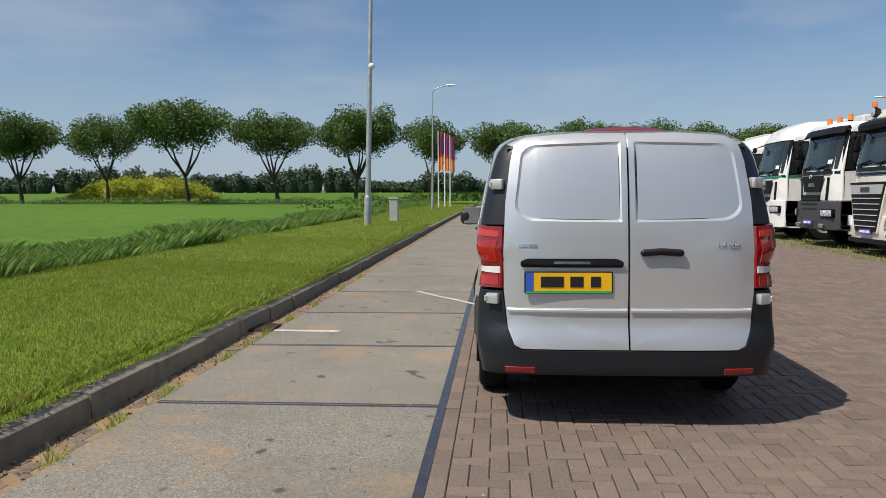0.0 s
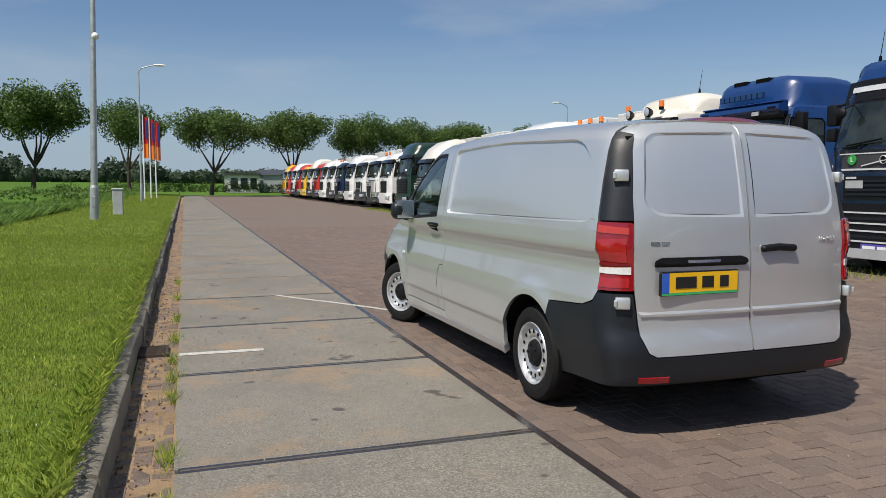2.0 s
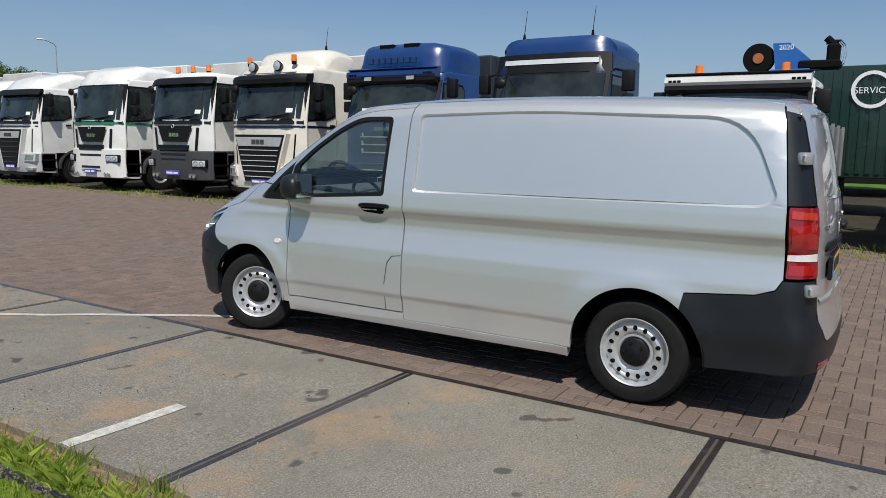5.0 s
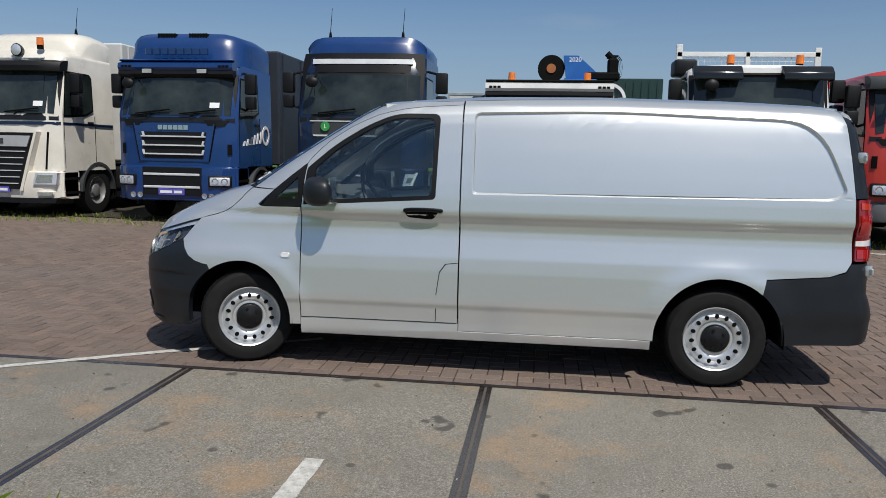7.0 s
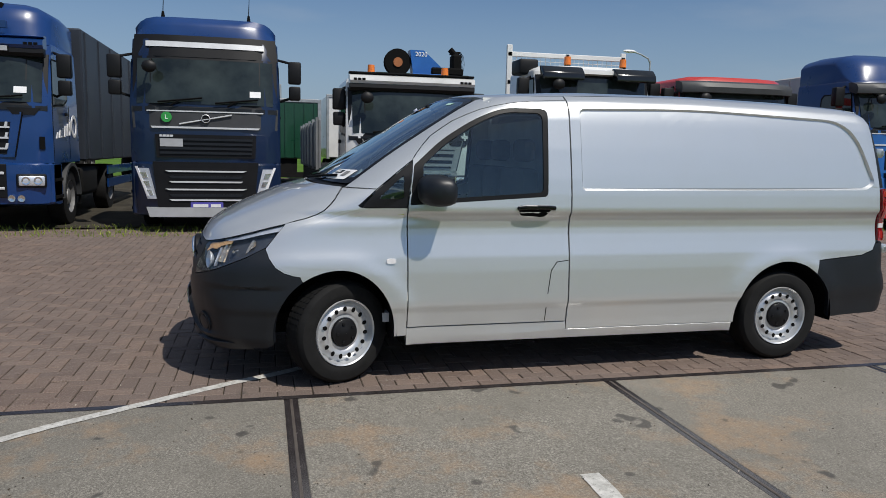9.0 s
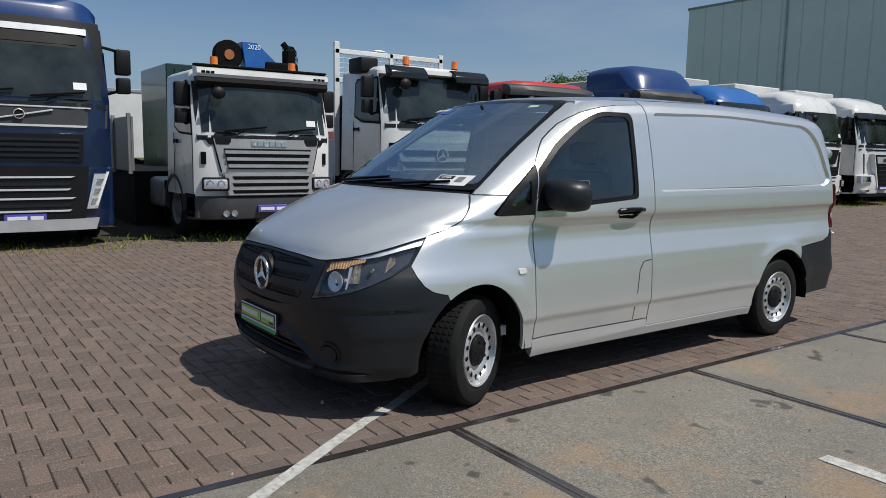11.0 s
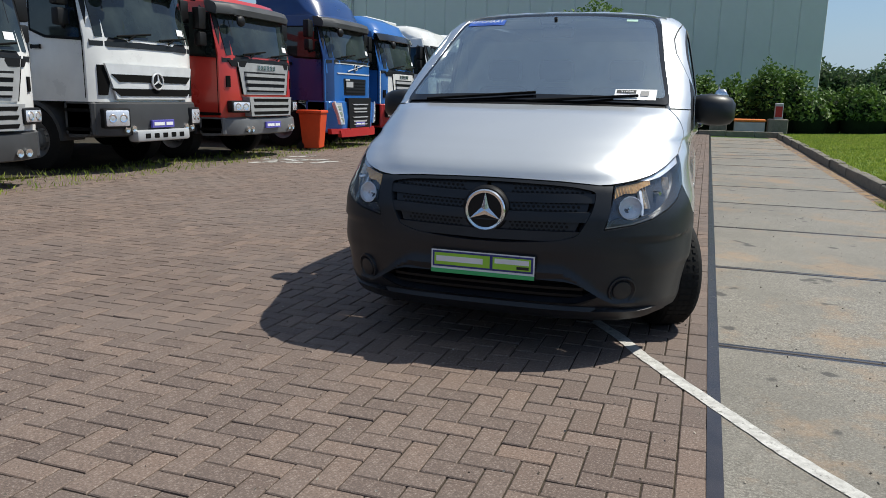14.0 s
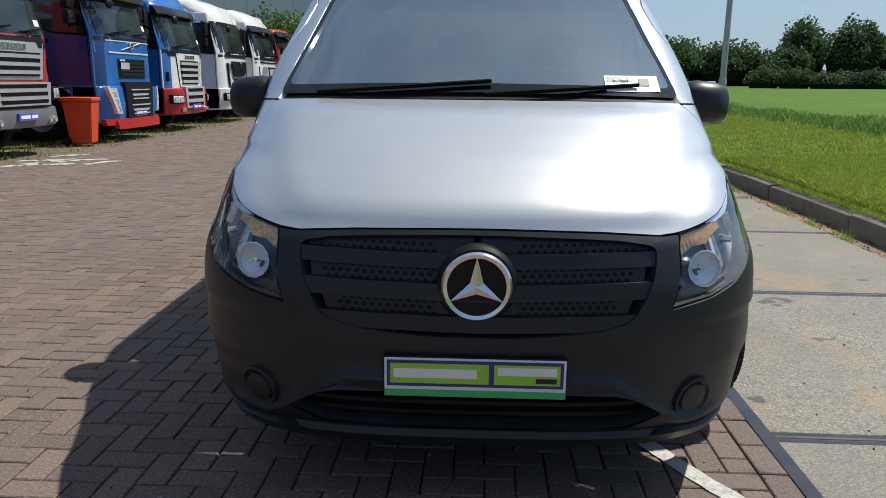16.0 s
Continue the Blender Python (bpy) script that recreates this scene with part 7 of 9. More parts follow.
    # broad plate added over the frame to block light beneath the lorry
    box(b_, -1.0, 1.0, 2.0, 6.2, 0.78, 0.95)
    part("chassis", b_, CHASSIS, t)
    for s in (-1, 1):
        b_ = bmesh.new()
        box(b_, min(s * 1.16, s * 0.62), max(s * 1.16, s * 0.62), 2.35, 3.75, 0.42, 0.98, 0.10, None, 3)
        part("fuel_tank", b_, GALVANISED if s < 0 else CHASSIS, t)
        b_ = bmesh.new()
        box(b_, s * 1.18 - 0.02, s * 1.18 + 0.02, 1.98, 2.03, 0.30, 0.95)
        part("mud_flap", b_, MATT_BLACK, t)
    if load == "box":
        b_ = bmesh.new()
        box(b_, -1.24, 1.24, D + 0.35, D + 0.35 + load_len, 1.10, 1.10 + load_h, 0.03)
        part("load_body", b_, load_mat or TARP, t)
        for i in range(int(load_len / 1.2)):
            for s in (-1, 1):
                b_ = bmesh.new()
                box(b_, s * 1.235, s * 1.262, D + 0.6 + 1.2 * i, D + 0.66 + 1.2 * i, 1.15, 1.05 + load_h)
                part("body_post", b_, load_mat or TARP, t)
        for s in (-1, 1):
            for k in (0, 1):
                b_ = bmesh.new()
                box(b_, s * 1.225 - 0.015, s * 1.225 + 0.015, D + 2.4, D + load_len - 0.6, 0.50 + 0.28 * k, 0.68 + 0.28 * k)
                part("underrun_rail", b_, skirt or GALVANISED, t)
    elif load == "rear":
        b_ = bmesh.new()
        box(b_, -0.9, 0.9, D + 0.1, D + 0.7, 0.9, min(zr, 2.6), 0.05)
        part("air_tank_frame", b_, CHASSIS, t)
    return t

MIDG = plain("mid_green_stripe", (0.02, 0.22, 0.12), 0.35)
BLUELOW = plain("bright_blue_panel", (0.02, 0.13, 0.42), 0.3, 0, 0.1, 1.6, 0.5, 0, 0.5)
FADED = paint("faded_blue", (0.006, 0.035, 0.13))
MID_GREY = plain("mid_grey_bumper", (0.14, 0.145, 0.15), 0.45, 0, 0.15, 3.0)
REDLOW = plain("red_bumper", (0.42, 0.02, 0.02), 0.35, 0, 0.1, 2.0)

BRONZE = plain("grey_body_metal", (0.30, 0.31, 0.32), 0.45, 0.4, 0.15, 2.0)
DARK_TARP = plain("dark_tarpaulin", (0.024, 0.030, 0.042), 0.5, 0, 0.2, 1.2)
lorry(20.4, "white lorry cab with a black visor and orange light bar", "twin", zw=(2.02, 2.95), zr=3.22, slats=(4, 0.75, 1.86), bumper=GREY, beacons=(-0.6, 0.0, 0.6), load="box", load_mat=TARP_L, z_bump=(0.45, 1.22), visor_mat=DARK_PLASTIC)
lorry(17.25, "white lorry with a cream high roof and two orange beacons", "shield", zw=(2.04, 2.90), zr=3.32, roof_round=0.16, high=(3.74, 0.95, CREAM), roof_start=0.50, slats=(6, 0.56, 1.66), slat_mat=SILVERT, slat_w=0.76, beacons=(-0.72, 0.72), beacon_y=0.36, lamps_top="round", bumper=CREAM,
      load="box", load_mat=TARP_L, load_h=2.6, cab=CREAM, stripe=((1.83, 0.05, NAVYP),), visor="block", visor_mat=DARK_PLASTIC, antennas=(0.8,), z_bump=(0.36, 0.92))
blue_lorry = lorry(13.62, "blue lorry with silver grille slats and dark curtain trailer", "slatted", zw=(2.06, 2.80), zr=3.10, cab=BLUE, bumper=BLUE, high=(3.64, 0.26, BLUE), slats=(3, 1.24, 1.74), slat_w=0.74, slot=BLUE, thin=True,
      lamps_top=True, low_slats=2, z_bump=(0.42, 1.10), load="box", load_mat=DARK_TARP, load_h=2.45, visor="lip", skirt=BLUE)
navy_lorry = lorry(10.02, "dark blue lorry with a black front and high roof", "fh", zw=(2.12, 2.86), zr=3.30, cab=NAVYP, high=(3.58, 0.18, BLUE), visor=False, slat_w=0.85, slat_mat=DARK_PLASTIC, bumper=NAVYP,
      z_bump=(0.26, 1.16), brow=(2.90, 3.26, DARK_PLASTIC), load="rear", mirror_arm=0.26, antennas=(-0.7, 0.7))
lorry(6.58, "white day-cab lorry with a silver slatted grille and crane", "slatted", x=7.95, size=0.95, mirror_arm=0.10, zw=(1.80, 2.58), zr=2.86, D=1.75, bumper=GREY, slats=(3, 1.20, 1.54), slat_w=0.86, slat_mat=GRILLE_GREY, slot=GRILLE_GREY, low_panel=(0.78, 1.12), head_z=0.96, beacons=(-0.70, 0.70), z_bump=(0.36, 0.76), load="rear", visor="lip")
lorry(3.05, "white construction lorry with a grey bumper and light bar", "star", x=8.2, zw=(2.02, 2.84), zr=3.06, D=1.8, W=2.36, bumper=GREY, slats=(3, 1.12, 1.64), slat_w=0.98, slat_mat=SILVERT, beacons=(-0.4, 0.75), z_bump=(0.55, 1.08), load="rear", head_z=0.84, visor="pods")
lorry(0.18, "red lorry with a grey slatted grille and black visor", "slatted", x=7.95, zw=(1.92, 2.68), zr=2.96, D=1.8, cab=REDP, bumper=MID_GREY, slats=(3, 1.27, 1.64), slat_w=0.80, slat_mat=GRILLE_GREY, slot=GRILLE_GREY, z_bump=(0.46, 0.80), low_panel=(0.82, 1.18), head_z=1.0, load="rear", visor="block", visor_mat=GREY)
lorry(-3.75, "blue lorry with a red lower bumper and high roof", "fh", x=7.95, zw=(2.08, 2.80), zr=3.10, cab=BLUE, lower=BLUELOW, bumper=BLUELOW, slot=BLUELOW, high=(3.60, 0.5, BLUE), slat_w=0.62, slat_mat=LGREY, lip=REDLOW, visor="block", visor_mat=GREY, z_bump=(0.36, 1.10), load="rear", mirror_arm=0.24)
lorry(-6.85, "white lorry with a red bumper and blue cab sides", "slatted", x=7.95, zw=(1.95, 2.72), zr=3.02, cab=BLUELOW, lower=WHITE, bumper=REDLOW, slats=(4, 1.10, 1.66), slat_w=0.66, slat_mat=LGREY, slot=WHITE, low_panel=(0.55, 1.05), high=(3.35, 0.6, BLUELOW), z_bump=(0.38, 1.02), load="box", load_mat=TARP_L)
lorry(-10.6, "white lorry with a dark grille", "twin", x=7.95, zw=(1.95, 2.75), zr=3.1, slats=(5, 0.7, 1.72), visor=False, high=(3.4, 0.6, WHITE), bumper=WHITE, load="box", load_mat=WHITE)
lorry(-14.0, "white lorry with a grey bumper", "shield", x=7.95, zw=(1.95, 2.75), zr=3.1, slats=(5, 0.6, 1.6), slat_mat=GREY, slat_w=0.6, high=(3.4, 0.6, WHITE), bumper=WHITE, load="box", load_mat=WHITE)
lorry(-17.2, "orange red lorry at the end of the row", "plain", x=7.95, zw=(1.95, 2.75), zr=3.0, cab=REDP, slats=(5, 0.95, 1.6), slat_mat=DARK_PLASTIC, load="rear", detail=False)
lorry(24.0, "white lorry with green stripes and a dark grille", "twin", zw=(2.0, 2.95), zr=3.2, high=(3.55, 0.6, WHITE), visor=False, slats=(2, 0.55, 1.80), bumper=WHITE, z_bump=(0.36, 1.20), stripe=((1.87, 0.06, MIDG),), load="box", load_mat=WHITE, head_z=0.92)
lorry(28.2, "white lorry with a grey bumper and dark visor", "shield", zw=(2.0, 2.80), zr=3.05, high=(3.5, 1.0, WHITE), slats=(5, 0.55, 1.70), slat_w=0.66, slat_mat=GREY, bumper=LGREY, load="box", load_mat=TARP_L, visor_mat=DARK_PLASTIC)
lorry(31.2, "white lorry with a bright blue lower cab", "plain", zw=(1.75, 2.52), zr=2.75, W=2.25, D=1.7, cab=WHITE, lower=BLUELOW, bumper=BLUELOW, high=(3.35, 0.9, WHITE), slats=(2, 1.2, 1.5), slat_w=0.55, slat_mat=BLACK_PLASTIC, z_bump=(0.40, 0.95), load="box", load_mat=TARP_L)
lorry(35.2, "cream white lorry with a roof deflector", "shield", zw=(1.75, 2.52), zr=2.82, W=2.3, high=(3.6, 1.2, CREAM), cab=CREAM, slats=(5, 0.6, 1.5), slat_w=0.5, slat_mat=GREY, bumper=WHITE, load="box", load_mat=TARP_L)
lorry(38.6, "dark green lorry with a high roof", "plain", zw=(2.0, 2.85), zr=3.1, cab=GREENP, bumper=GREENP, high=(3.6, 0.4, GREENP), slats=(6, 0.9, 1.7), slat_mat=BLACK_PLASTIC, load="box", load_mat=GREENP)
far = ((42.2, WHITE, 3.3), (45.2, WHITE, 3.2), (48.6, WHITE, 3.0), (52.2, WHITE, 3.45), (55.6, NAVYP, 3.1), (59.2, WHITE, 3.2), (62.6, WHITE, 3.4), (66.0, REDP, 3.3), (69.6, CREAM, 3.7), (73.2, YELLOWP, 3.2), (76.8, REDP, 3.4), (80.6, WHITE, 3.6), (84.4, REDP, 3.5), (88.0, YELLOWP, 3.6))
words_for = {id(WHITE): "white", id(NAVYP): "dark blue", id(REDP): "red", id(CREAM): "cream", id(YELLOWP): "yellow"}
for i, (y, c, h) in enumerate(far):
    lorry(y, "%s lorry with a dark grille, far down the row" % words_for[id(c)], ("plain", "shield", "twin")[i % 3], zw=(1.9, 2.7), zr=2.98, cab=c, bumper=GREY if i % 3 else c, high=(h, 0.7, c), slats=(4, 0.7, 1.62), slat_w=0.62, slat_mat=GREY if i % 2 else DARK_PLASTIC,
          load="box", load_mat=(TARP_L, TARP, WHITE)[i % 3], detail=False, plate=False, beacons=(-0.4, 0.4) if i % 4 == 1 else ())


# crane folded over the day cab: hose drum, blue arm, black hoses
cz = rise(9.6, 6.5)
crane = thing("loader_crane", Matrix.Translation((9.9, 6.0, cz)), "folded blue loader crane with a black hose drum", "crane")
CRANE_BLUE = plain("crane_blue", (0.02, 0.11, 0.36), 0.35, 0, 0.1, 3.0)
bm = bmesh.new()
lathe(bm, [(0.001, -0.08), (0.25, -0.08), (0.26, -0.06), (0.2, -0.04), (0.2, 0.04), (0.26, 0.06), (0.25, 0.08), (0.001, 0.08)], Matrix.Translation((0, 0.55, 3.12)) @ Matrix.Rotation(radians(90), 4, "Y"), 28)
dr = part("hose_drum", bm, MATT_BLACK, crane, "black hose drum with a rusty hub")
bm = bmesh.new()
tube(bm, (-0.1, 0.55, 3.12), (-0.07, 0.55, 3.12), 0.09, n=16)
part("hub", bm, plain("rust_hub", (0.30, 0.10, 0.03), 0.7), dr)
bm = bmesh.new()
prism(bm, [(0.25, 2.86), (0.32, 3.36), (0.05, 3.36), (-0.25, 3.1), (-0.45, 2.9)], -0.12, 0.14)
ar_ = part("arm", bm, CRANE_BLUE, crane, "blue crane arm")
words("2020", 0.12, Matrix.Translation((-0.125, 0.10, 3.28)) @ Matrix.Rotation(radians(-90), 4, "Z") @ Matrix.Rotation(radians(90), 4, "X"), WHITE_PRINT, ar_)
bm = bmesh.new()
box(bm, -0.15, 0.15, -0.75, -0.1, 2.9, 3.05, 0.03)
box(bm, -0.12, 0.12, -0.72, -0.52, 3.0, 3.32, 0.04)
tube(bm, (0, -0.62, 3.3), (0, -0.5, 3.42), 0.06, n=8)
part("knuckle", bm, MATT_BLACK, crane)
for k in range(4):
    bm = bmesh.new()
    pts_ = [Vector((0.02 * k - 0.03, -0.5 - (0.22 + 0.03 * k) * math.sin(a_ * math.pi / 8) , 3.32 + 0.09 * math.sin(a_ * math.pi / 4) * (1 + 0.2 * k) - 0.045 * a_)) for a_ in range(9)]
    rings_ = [[bm.verts.new(p_ + Vector((0.013 * math.cos(q_ * math.pi / 3), 0.0, 0.013 * math.sin(q_ * math.pi / 3)))) for q_ in range(6)] for p_ in pts_]
    for a_, b_ in zip(rings_, rings_[1:]):
        for q_ in range(6):
            bm.faces.new((a_[q_], a_[(q_ + 1) % 6], b_[(q_ + 1) % 6], b_[q_]))
    part("hose", bm, MATT_BLACK, crane)
bm = bmesh.new()
box(bm, -0.35, 0.35, -0.35, 0.35, 0.9, 2.9, 0.05)
part("column", bm, CRANE_BLUE, crane)
# open load body behind the day cab
lb = thing("load_body", Matrix.Translation((15.3, 6.75, rise(15, 6.7))), "grey open load body of the crane lorry", "load body")
for s_ in (-1, 1):
    bm = bmesh.new()
    box(bm, -4.3, 2.5, s_ * 1.22 - 0.03, s_ * 1.22 + 0.03, 1.0, 2.0, 0.01)
    part("side_board", bm, BRONZE, lb)
    for k in range(6):
        bm = bmesh.new()
        box(bm, -4.3 + 1.3 * k, -4.2 + 1.3 * k, s_ * 1.26 - 0.03, s_ * 1.26 + 0.03, 0.95, 2.05)
        part("stake", bm, BRONZE, lb)
bm = bmesh.new()
box(bm, -4.3, 2.5, -1.2, 1.2, 0.0, 1.0)
part("floor_frame", bm, CHASSIS, lb)
# white rack behind the construction cab
rk_ = thing("headboard_rack", Matrix.Translation((10.55, 2.75, rise(10.5, 2.7))), "white steel headboard with mesh behind the construction cab", "rack")
for a_, b_ in (((0, 1.30, 0.9), (0, 1.30, 3.62)), ((0, -1.30, 0.9), (0, -1.30, 3.56)), ((0, 1.30, 3.48), (0, -1.30, 3.48)), ((0, 1.30, 2.9), (0, -1.30, 2.9)), ((0, 0.0, 2.9), (0, 0.0, 3.48))):
    bm = bmesh.new()
    d_ = Vector(b_) - Vector(a_)
    w_ = 0.06 if abs(d_.z) > 1 else 0.045
    box(bm, min(a_[0], b_[0]) - 0.03, max(a_[0], b_[0]) + 0.03, min(a_[1], b_[1]) - w_, max(a_[1], b_[1]) + w_, min(a_[2], b_[2]) - 0.05, max(a_[2], b_[2]) + 0.05, 0.01)
    part("rack_bar", bm, WHITE, rk_)
bm = bmesh.new()
for k in range(24):
    y_ = -1.25 + 2.5 * k / 23
    tube(bm, (0, y_, 2.9), (0, y_, 3.46), 0.006, n=4)
for k in range(6):
    z_ = 2.95 + 0.1 * k
    tube(bm, (0, -1.25, z_), (0, 1.25, z_), 0.006, n=4)
part("mesh", bm, WHITE, rk_)["kind"] = "stuff"
bm = bmesh.new()
box(bm, 0.1, 5.5, -1.25, 1.25, 0.95, 1.7, 0.02)
part("tipper_bed", bm, WHITE, rk_)
# green container and curtain trailer farther back
ct = thing("green_container", Matrix.Translation((15.2, 4.9, rise(15, 5))), "dark green container with a white round sign", "container")
bm = bmesh.new()
box(bm, 0, 2.4, -1.25, 1.3, 0.9, 3.45, 0.02)
part("body", bm, GREENP, ct)
for k in range(12):
    bm = bmesh.new()
    box(bm, -0.03, 0.0, -1.2 + 0.2 * k, -1.1 + 0.2 * k, 1.0, 3.35)
    part("rib", bm, GREENP, ct)
bm = bmesh.new()
lathe(bm, [(0.42, 0.0), (0.42, 0.02), (0.34, 0.02), (0.34, 0.0)], Matrix.Translation((-0.05, 0.1, 2.9)) @ Matrix.Rotation(radians(-90), 4, "Y"), 28)
part("round_sign", bm, WHITE_PRINT, ct)
words("SERVICE", 0.2, Matrix.Translation((-0.05, 0.1, 2.88)) @ Matrix.Rotation(radians(-90), 4, "Z") @ Matrix.Rotation(radians(90), 4, "X"), WHITE_PRINT, ct)
rt_ = thing("tipper_body", Matrix.Translation((13.6, 0.2, rise(13, 0))), "red steel tipper body of the red lorry", "load body")
bm = bmesh.new()
box(bm, -3.1, 3.0, -1.2, 1.2, 1.0, 2.0, 0.02)
part("bed", bm, REDP, rt_)
for s_ in (-1, 1):
    bm = bmesh.new()
    box(bm, -3.1, -3.0, s_ * 1.1 - 0.06, s_ * 1.1 + 0.06, 1.9, 3.25 if s_ > 0 else 2.9, 0.01)
    part("post", bm, REDP, rt_)
bm = bmesh.new()
box(bm, -3.08, -3.02, -1.1, 1.1, 2.82, 2.98)
part("headboard", bm, REDP, rt_)


# trailers and load bodies parked in a second row behind the cabs
def trailer(x, y, length, h, mat, words_, ribs=True, rail=None):
    zg = rise(x, y)
    t = thing("parked_trailer", Matrix.Translation((x, y, zg)), words_, "trailer", "second row of trailers")
    bm = bmesh.new()
    box(bm, 0, length, -1.24, 1.24, 1.05, h, 0.03)
    part("body", bm, mat, t)
    for a in (-1.2, 1.2):
        bm = bmesh.new()
        box(bm, -0.02, 0.05, a - 0.05, a + 0.05, 1.0, h + 0.02, 0.01)
        part("corner_post", bm, rail or GALVANISED, t)
    bm = bmesh.new()
    box(bm, -0.025, 0.05, -1.25, 1.25, h - 0.08, h + 0.03, 0.01)
    part("top_rail", bm, rail or GALVANISED, t)
    if ribs:
        for k in range(8):
            bm = bmesh.new()
            box(bm, -0.025, 0.0, -1.05 + 0.3 * k - 0.03, -1.05 + 0.3 * k + 0.03, 1.1, h - 0.1)
            part("rib", bm, mat, t)
    bm = bmesh.new()
    box(bm, 0.1, length - 0.2, -0.5, 0.5, 0.6, 1.05)
    box(bm, 0.05, 0.15, -1.2, 1.2, 0.45, 0.62)
    part("frame", bm, CHASSIS, t)
    for px in (1.2, 2.5):
        for s in (-1, 1):
            w = new("wheel")
            w.parent = t
            w.matrix_basis = Matrix.Translation((px, s * 1.2, 0.49)) @ Matrix.Rotation(radians(90), 4, "X" if s < 0 else "X") @ Matrix.Rotation(0 if s < 0 else math.pi, 4, "X")
            for nm, me in zip(("tyre", "rim"), TW):
                o = new(nm, me)
                o.parent = w


MIDGREEN = paint("mid_green", (0.010, 0.060, 0.030))
second = ((24.0, 36.5, 3.5, WHITE, "white"), (23.5, 32.6, 3.6, TARP_L, "pale grey"), (25.0, 28.4, 3.4, WHITE, "white"), (23.0, 24.4, 3.6, TARP, "grey"), (24.5, 20.8, 3.4, WHITE, "white"), (25.5, 17.0, 3.5, TARP_L, "pale grey"),
          (24.0, 13.0, 3.3, WHITE, "white"), (27.0, 9.6, 3.9, TARP_L, "pale grey"), (19.6, 8.55, 2.9, MIDGREEN, "dark green"), (23.0, 5.6, 3.3, WHITE, "white"), (24.0, 1.6, 3.2, TARP, "grey"), (25.0, -2.2, 3.3, WHITE, "white"),
          (23.5, -5.6, 3.2, REDP, "red"), (24.5, -9.0, 3.3, WHITE, "white"), (24.0, -12.6, 3.2, TARP, "grey"), (25.0, -16.2, 3.2, WHITE, "white"))
for i, (x_, y_, h_, m_, w_) in enumerate(second):
    trailer(x_, y_, 7.5, h_, m_, w_ + " trailer parked behind the row of lorries", ribs=i % 2 == 0)

# marks on the blue cabs: slanted white bars and a ring on the flank, a green round mark on the front
for k in range(6):
    bm = bmesh.new()
    prism(bm, [(0.42 + 0.17 * k, 1.50 + 0.012 * k), (0.50 + 0.17 * k, 1.50 + 0.012 * k), (0.58 + 0.17 * k, 1.60 + 0.04 * k), (0.50 + 0.17 * k, 1.60 + 0.04 * k)], 1.205, 1.217)
    part("flank_bar", bm, WHITE_PRINT, blue_lorry)
bm = bmesh.new()
lathe(bm, [(0.20, 0.0), (0.20, 0.012), (0.14, 0.012), (0.14, 0.0)], Matrix.Translation((1.206, 1.62, 1.72)) @ Matrix.Rotation(radians(90), 4, "Y"), 20)
part("flank_ring", bm, WHITE_PRINT, blue_lorry)
bm = bmesh.new()
lathe(bm, [(0.085, 0.0), (0.085, 0.012), (0.001, 0.012)], Matrix.Translation((-0.62, 0.015, 1.90)) @ Matrix.Rotation(radians(90), 4, "X"), 20)
gm = part("round_mark", bm, plain("green_mark", (0.03, 0.30, 0.06), 0.5), navy_lorry, "green round mark with a letter")
words("L", 0.11, Matrix.Translation((-0.62, 0.0, 1.90)) @ Matrix.Rotation(radians(90), 4, "X"), WHITE_PRINT, gm)

# louvres and faded lettering bars on the blue high roof
for gx_ in (-0.50, 0.14):
    for k in range(7):
        bm = bmesh.new()
        box(bm, gx_ + 0.055 * k, gx_ + 0.055 * k + 0.028, 0.46, 0.64, 3.545, 3.632, 0.006)
        part("roof_louvre", bm, MATT_BLACK, blue_lorry)
for k in range(8):
    bm = bmesh.new()
    x_ = -0.62 + 0.16 * k
    box(bm, x_, x_ + 0.12, 0.20, 0.275, 3.20, 3.32, 0.006)
    part("faded_letter_bar", bm, FADED, blue_lorry)

# ---- plants and far land ----
def leaf_cloud(pts, size, rng, squash=1.0):
    """Verts and faces of small bent leaves round points (n x 3)."""
    n = len(pts)
    nrm = rng.normal(size=(n, 3))
    nrm[:, 2] = np.abs(nrm[:, 2]) * 0.8 + 0.25
    nrm /= np.linalg.norm(nrm, axis=1)[:, None]
    t = np.cross(nrm, rng.normal(size=(n, 3)))
    t /= np.linalg.norm(t, axis=1)[:, None]
    b = np.cross(nrm, t)
    s = size * rng.uniform(0.6, 1.35, (n, 1))
    p = np.asarray(pts)
    v = np.stack([p - t * s * 0.5, p + b * s * 0.32 + nrm * s * 0.08, p + t * s * 0.5, p - b * s * 0.32 + nrm * s * 0.08], 1).reshape(-1, 3)
    f = np.arange(4 * n).reshape(n, 4)
    return v, f


def cloud_mesh(name, v, f, mat):
    me = bpy.data.meshes.new(name)
    me.from_pydata(v.tolist(), [], f.tolist())
    me.materials.append(mat)
    return me


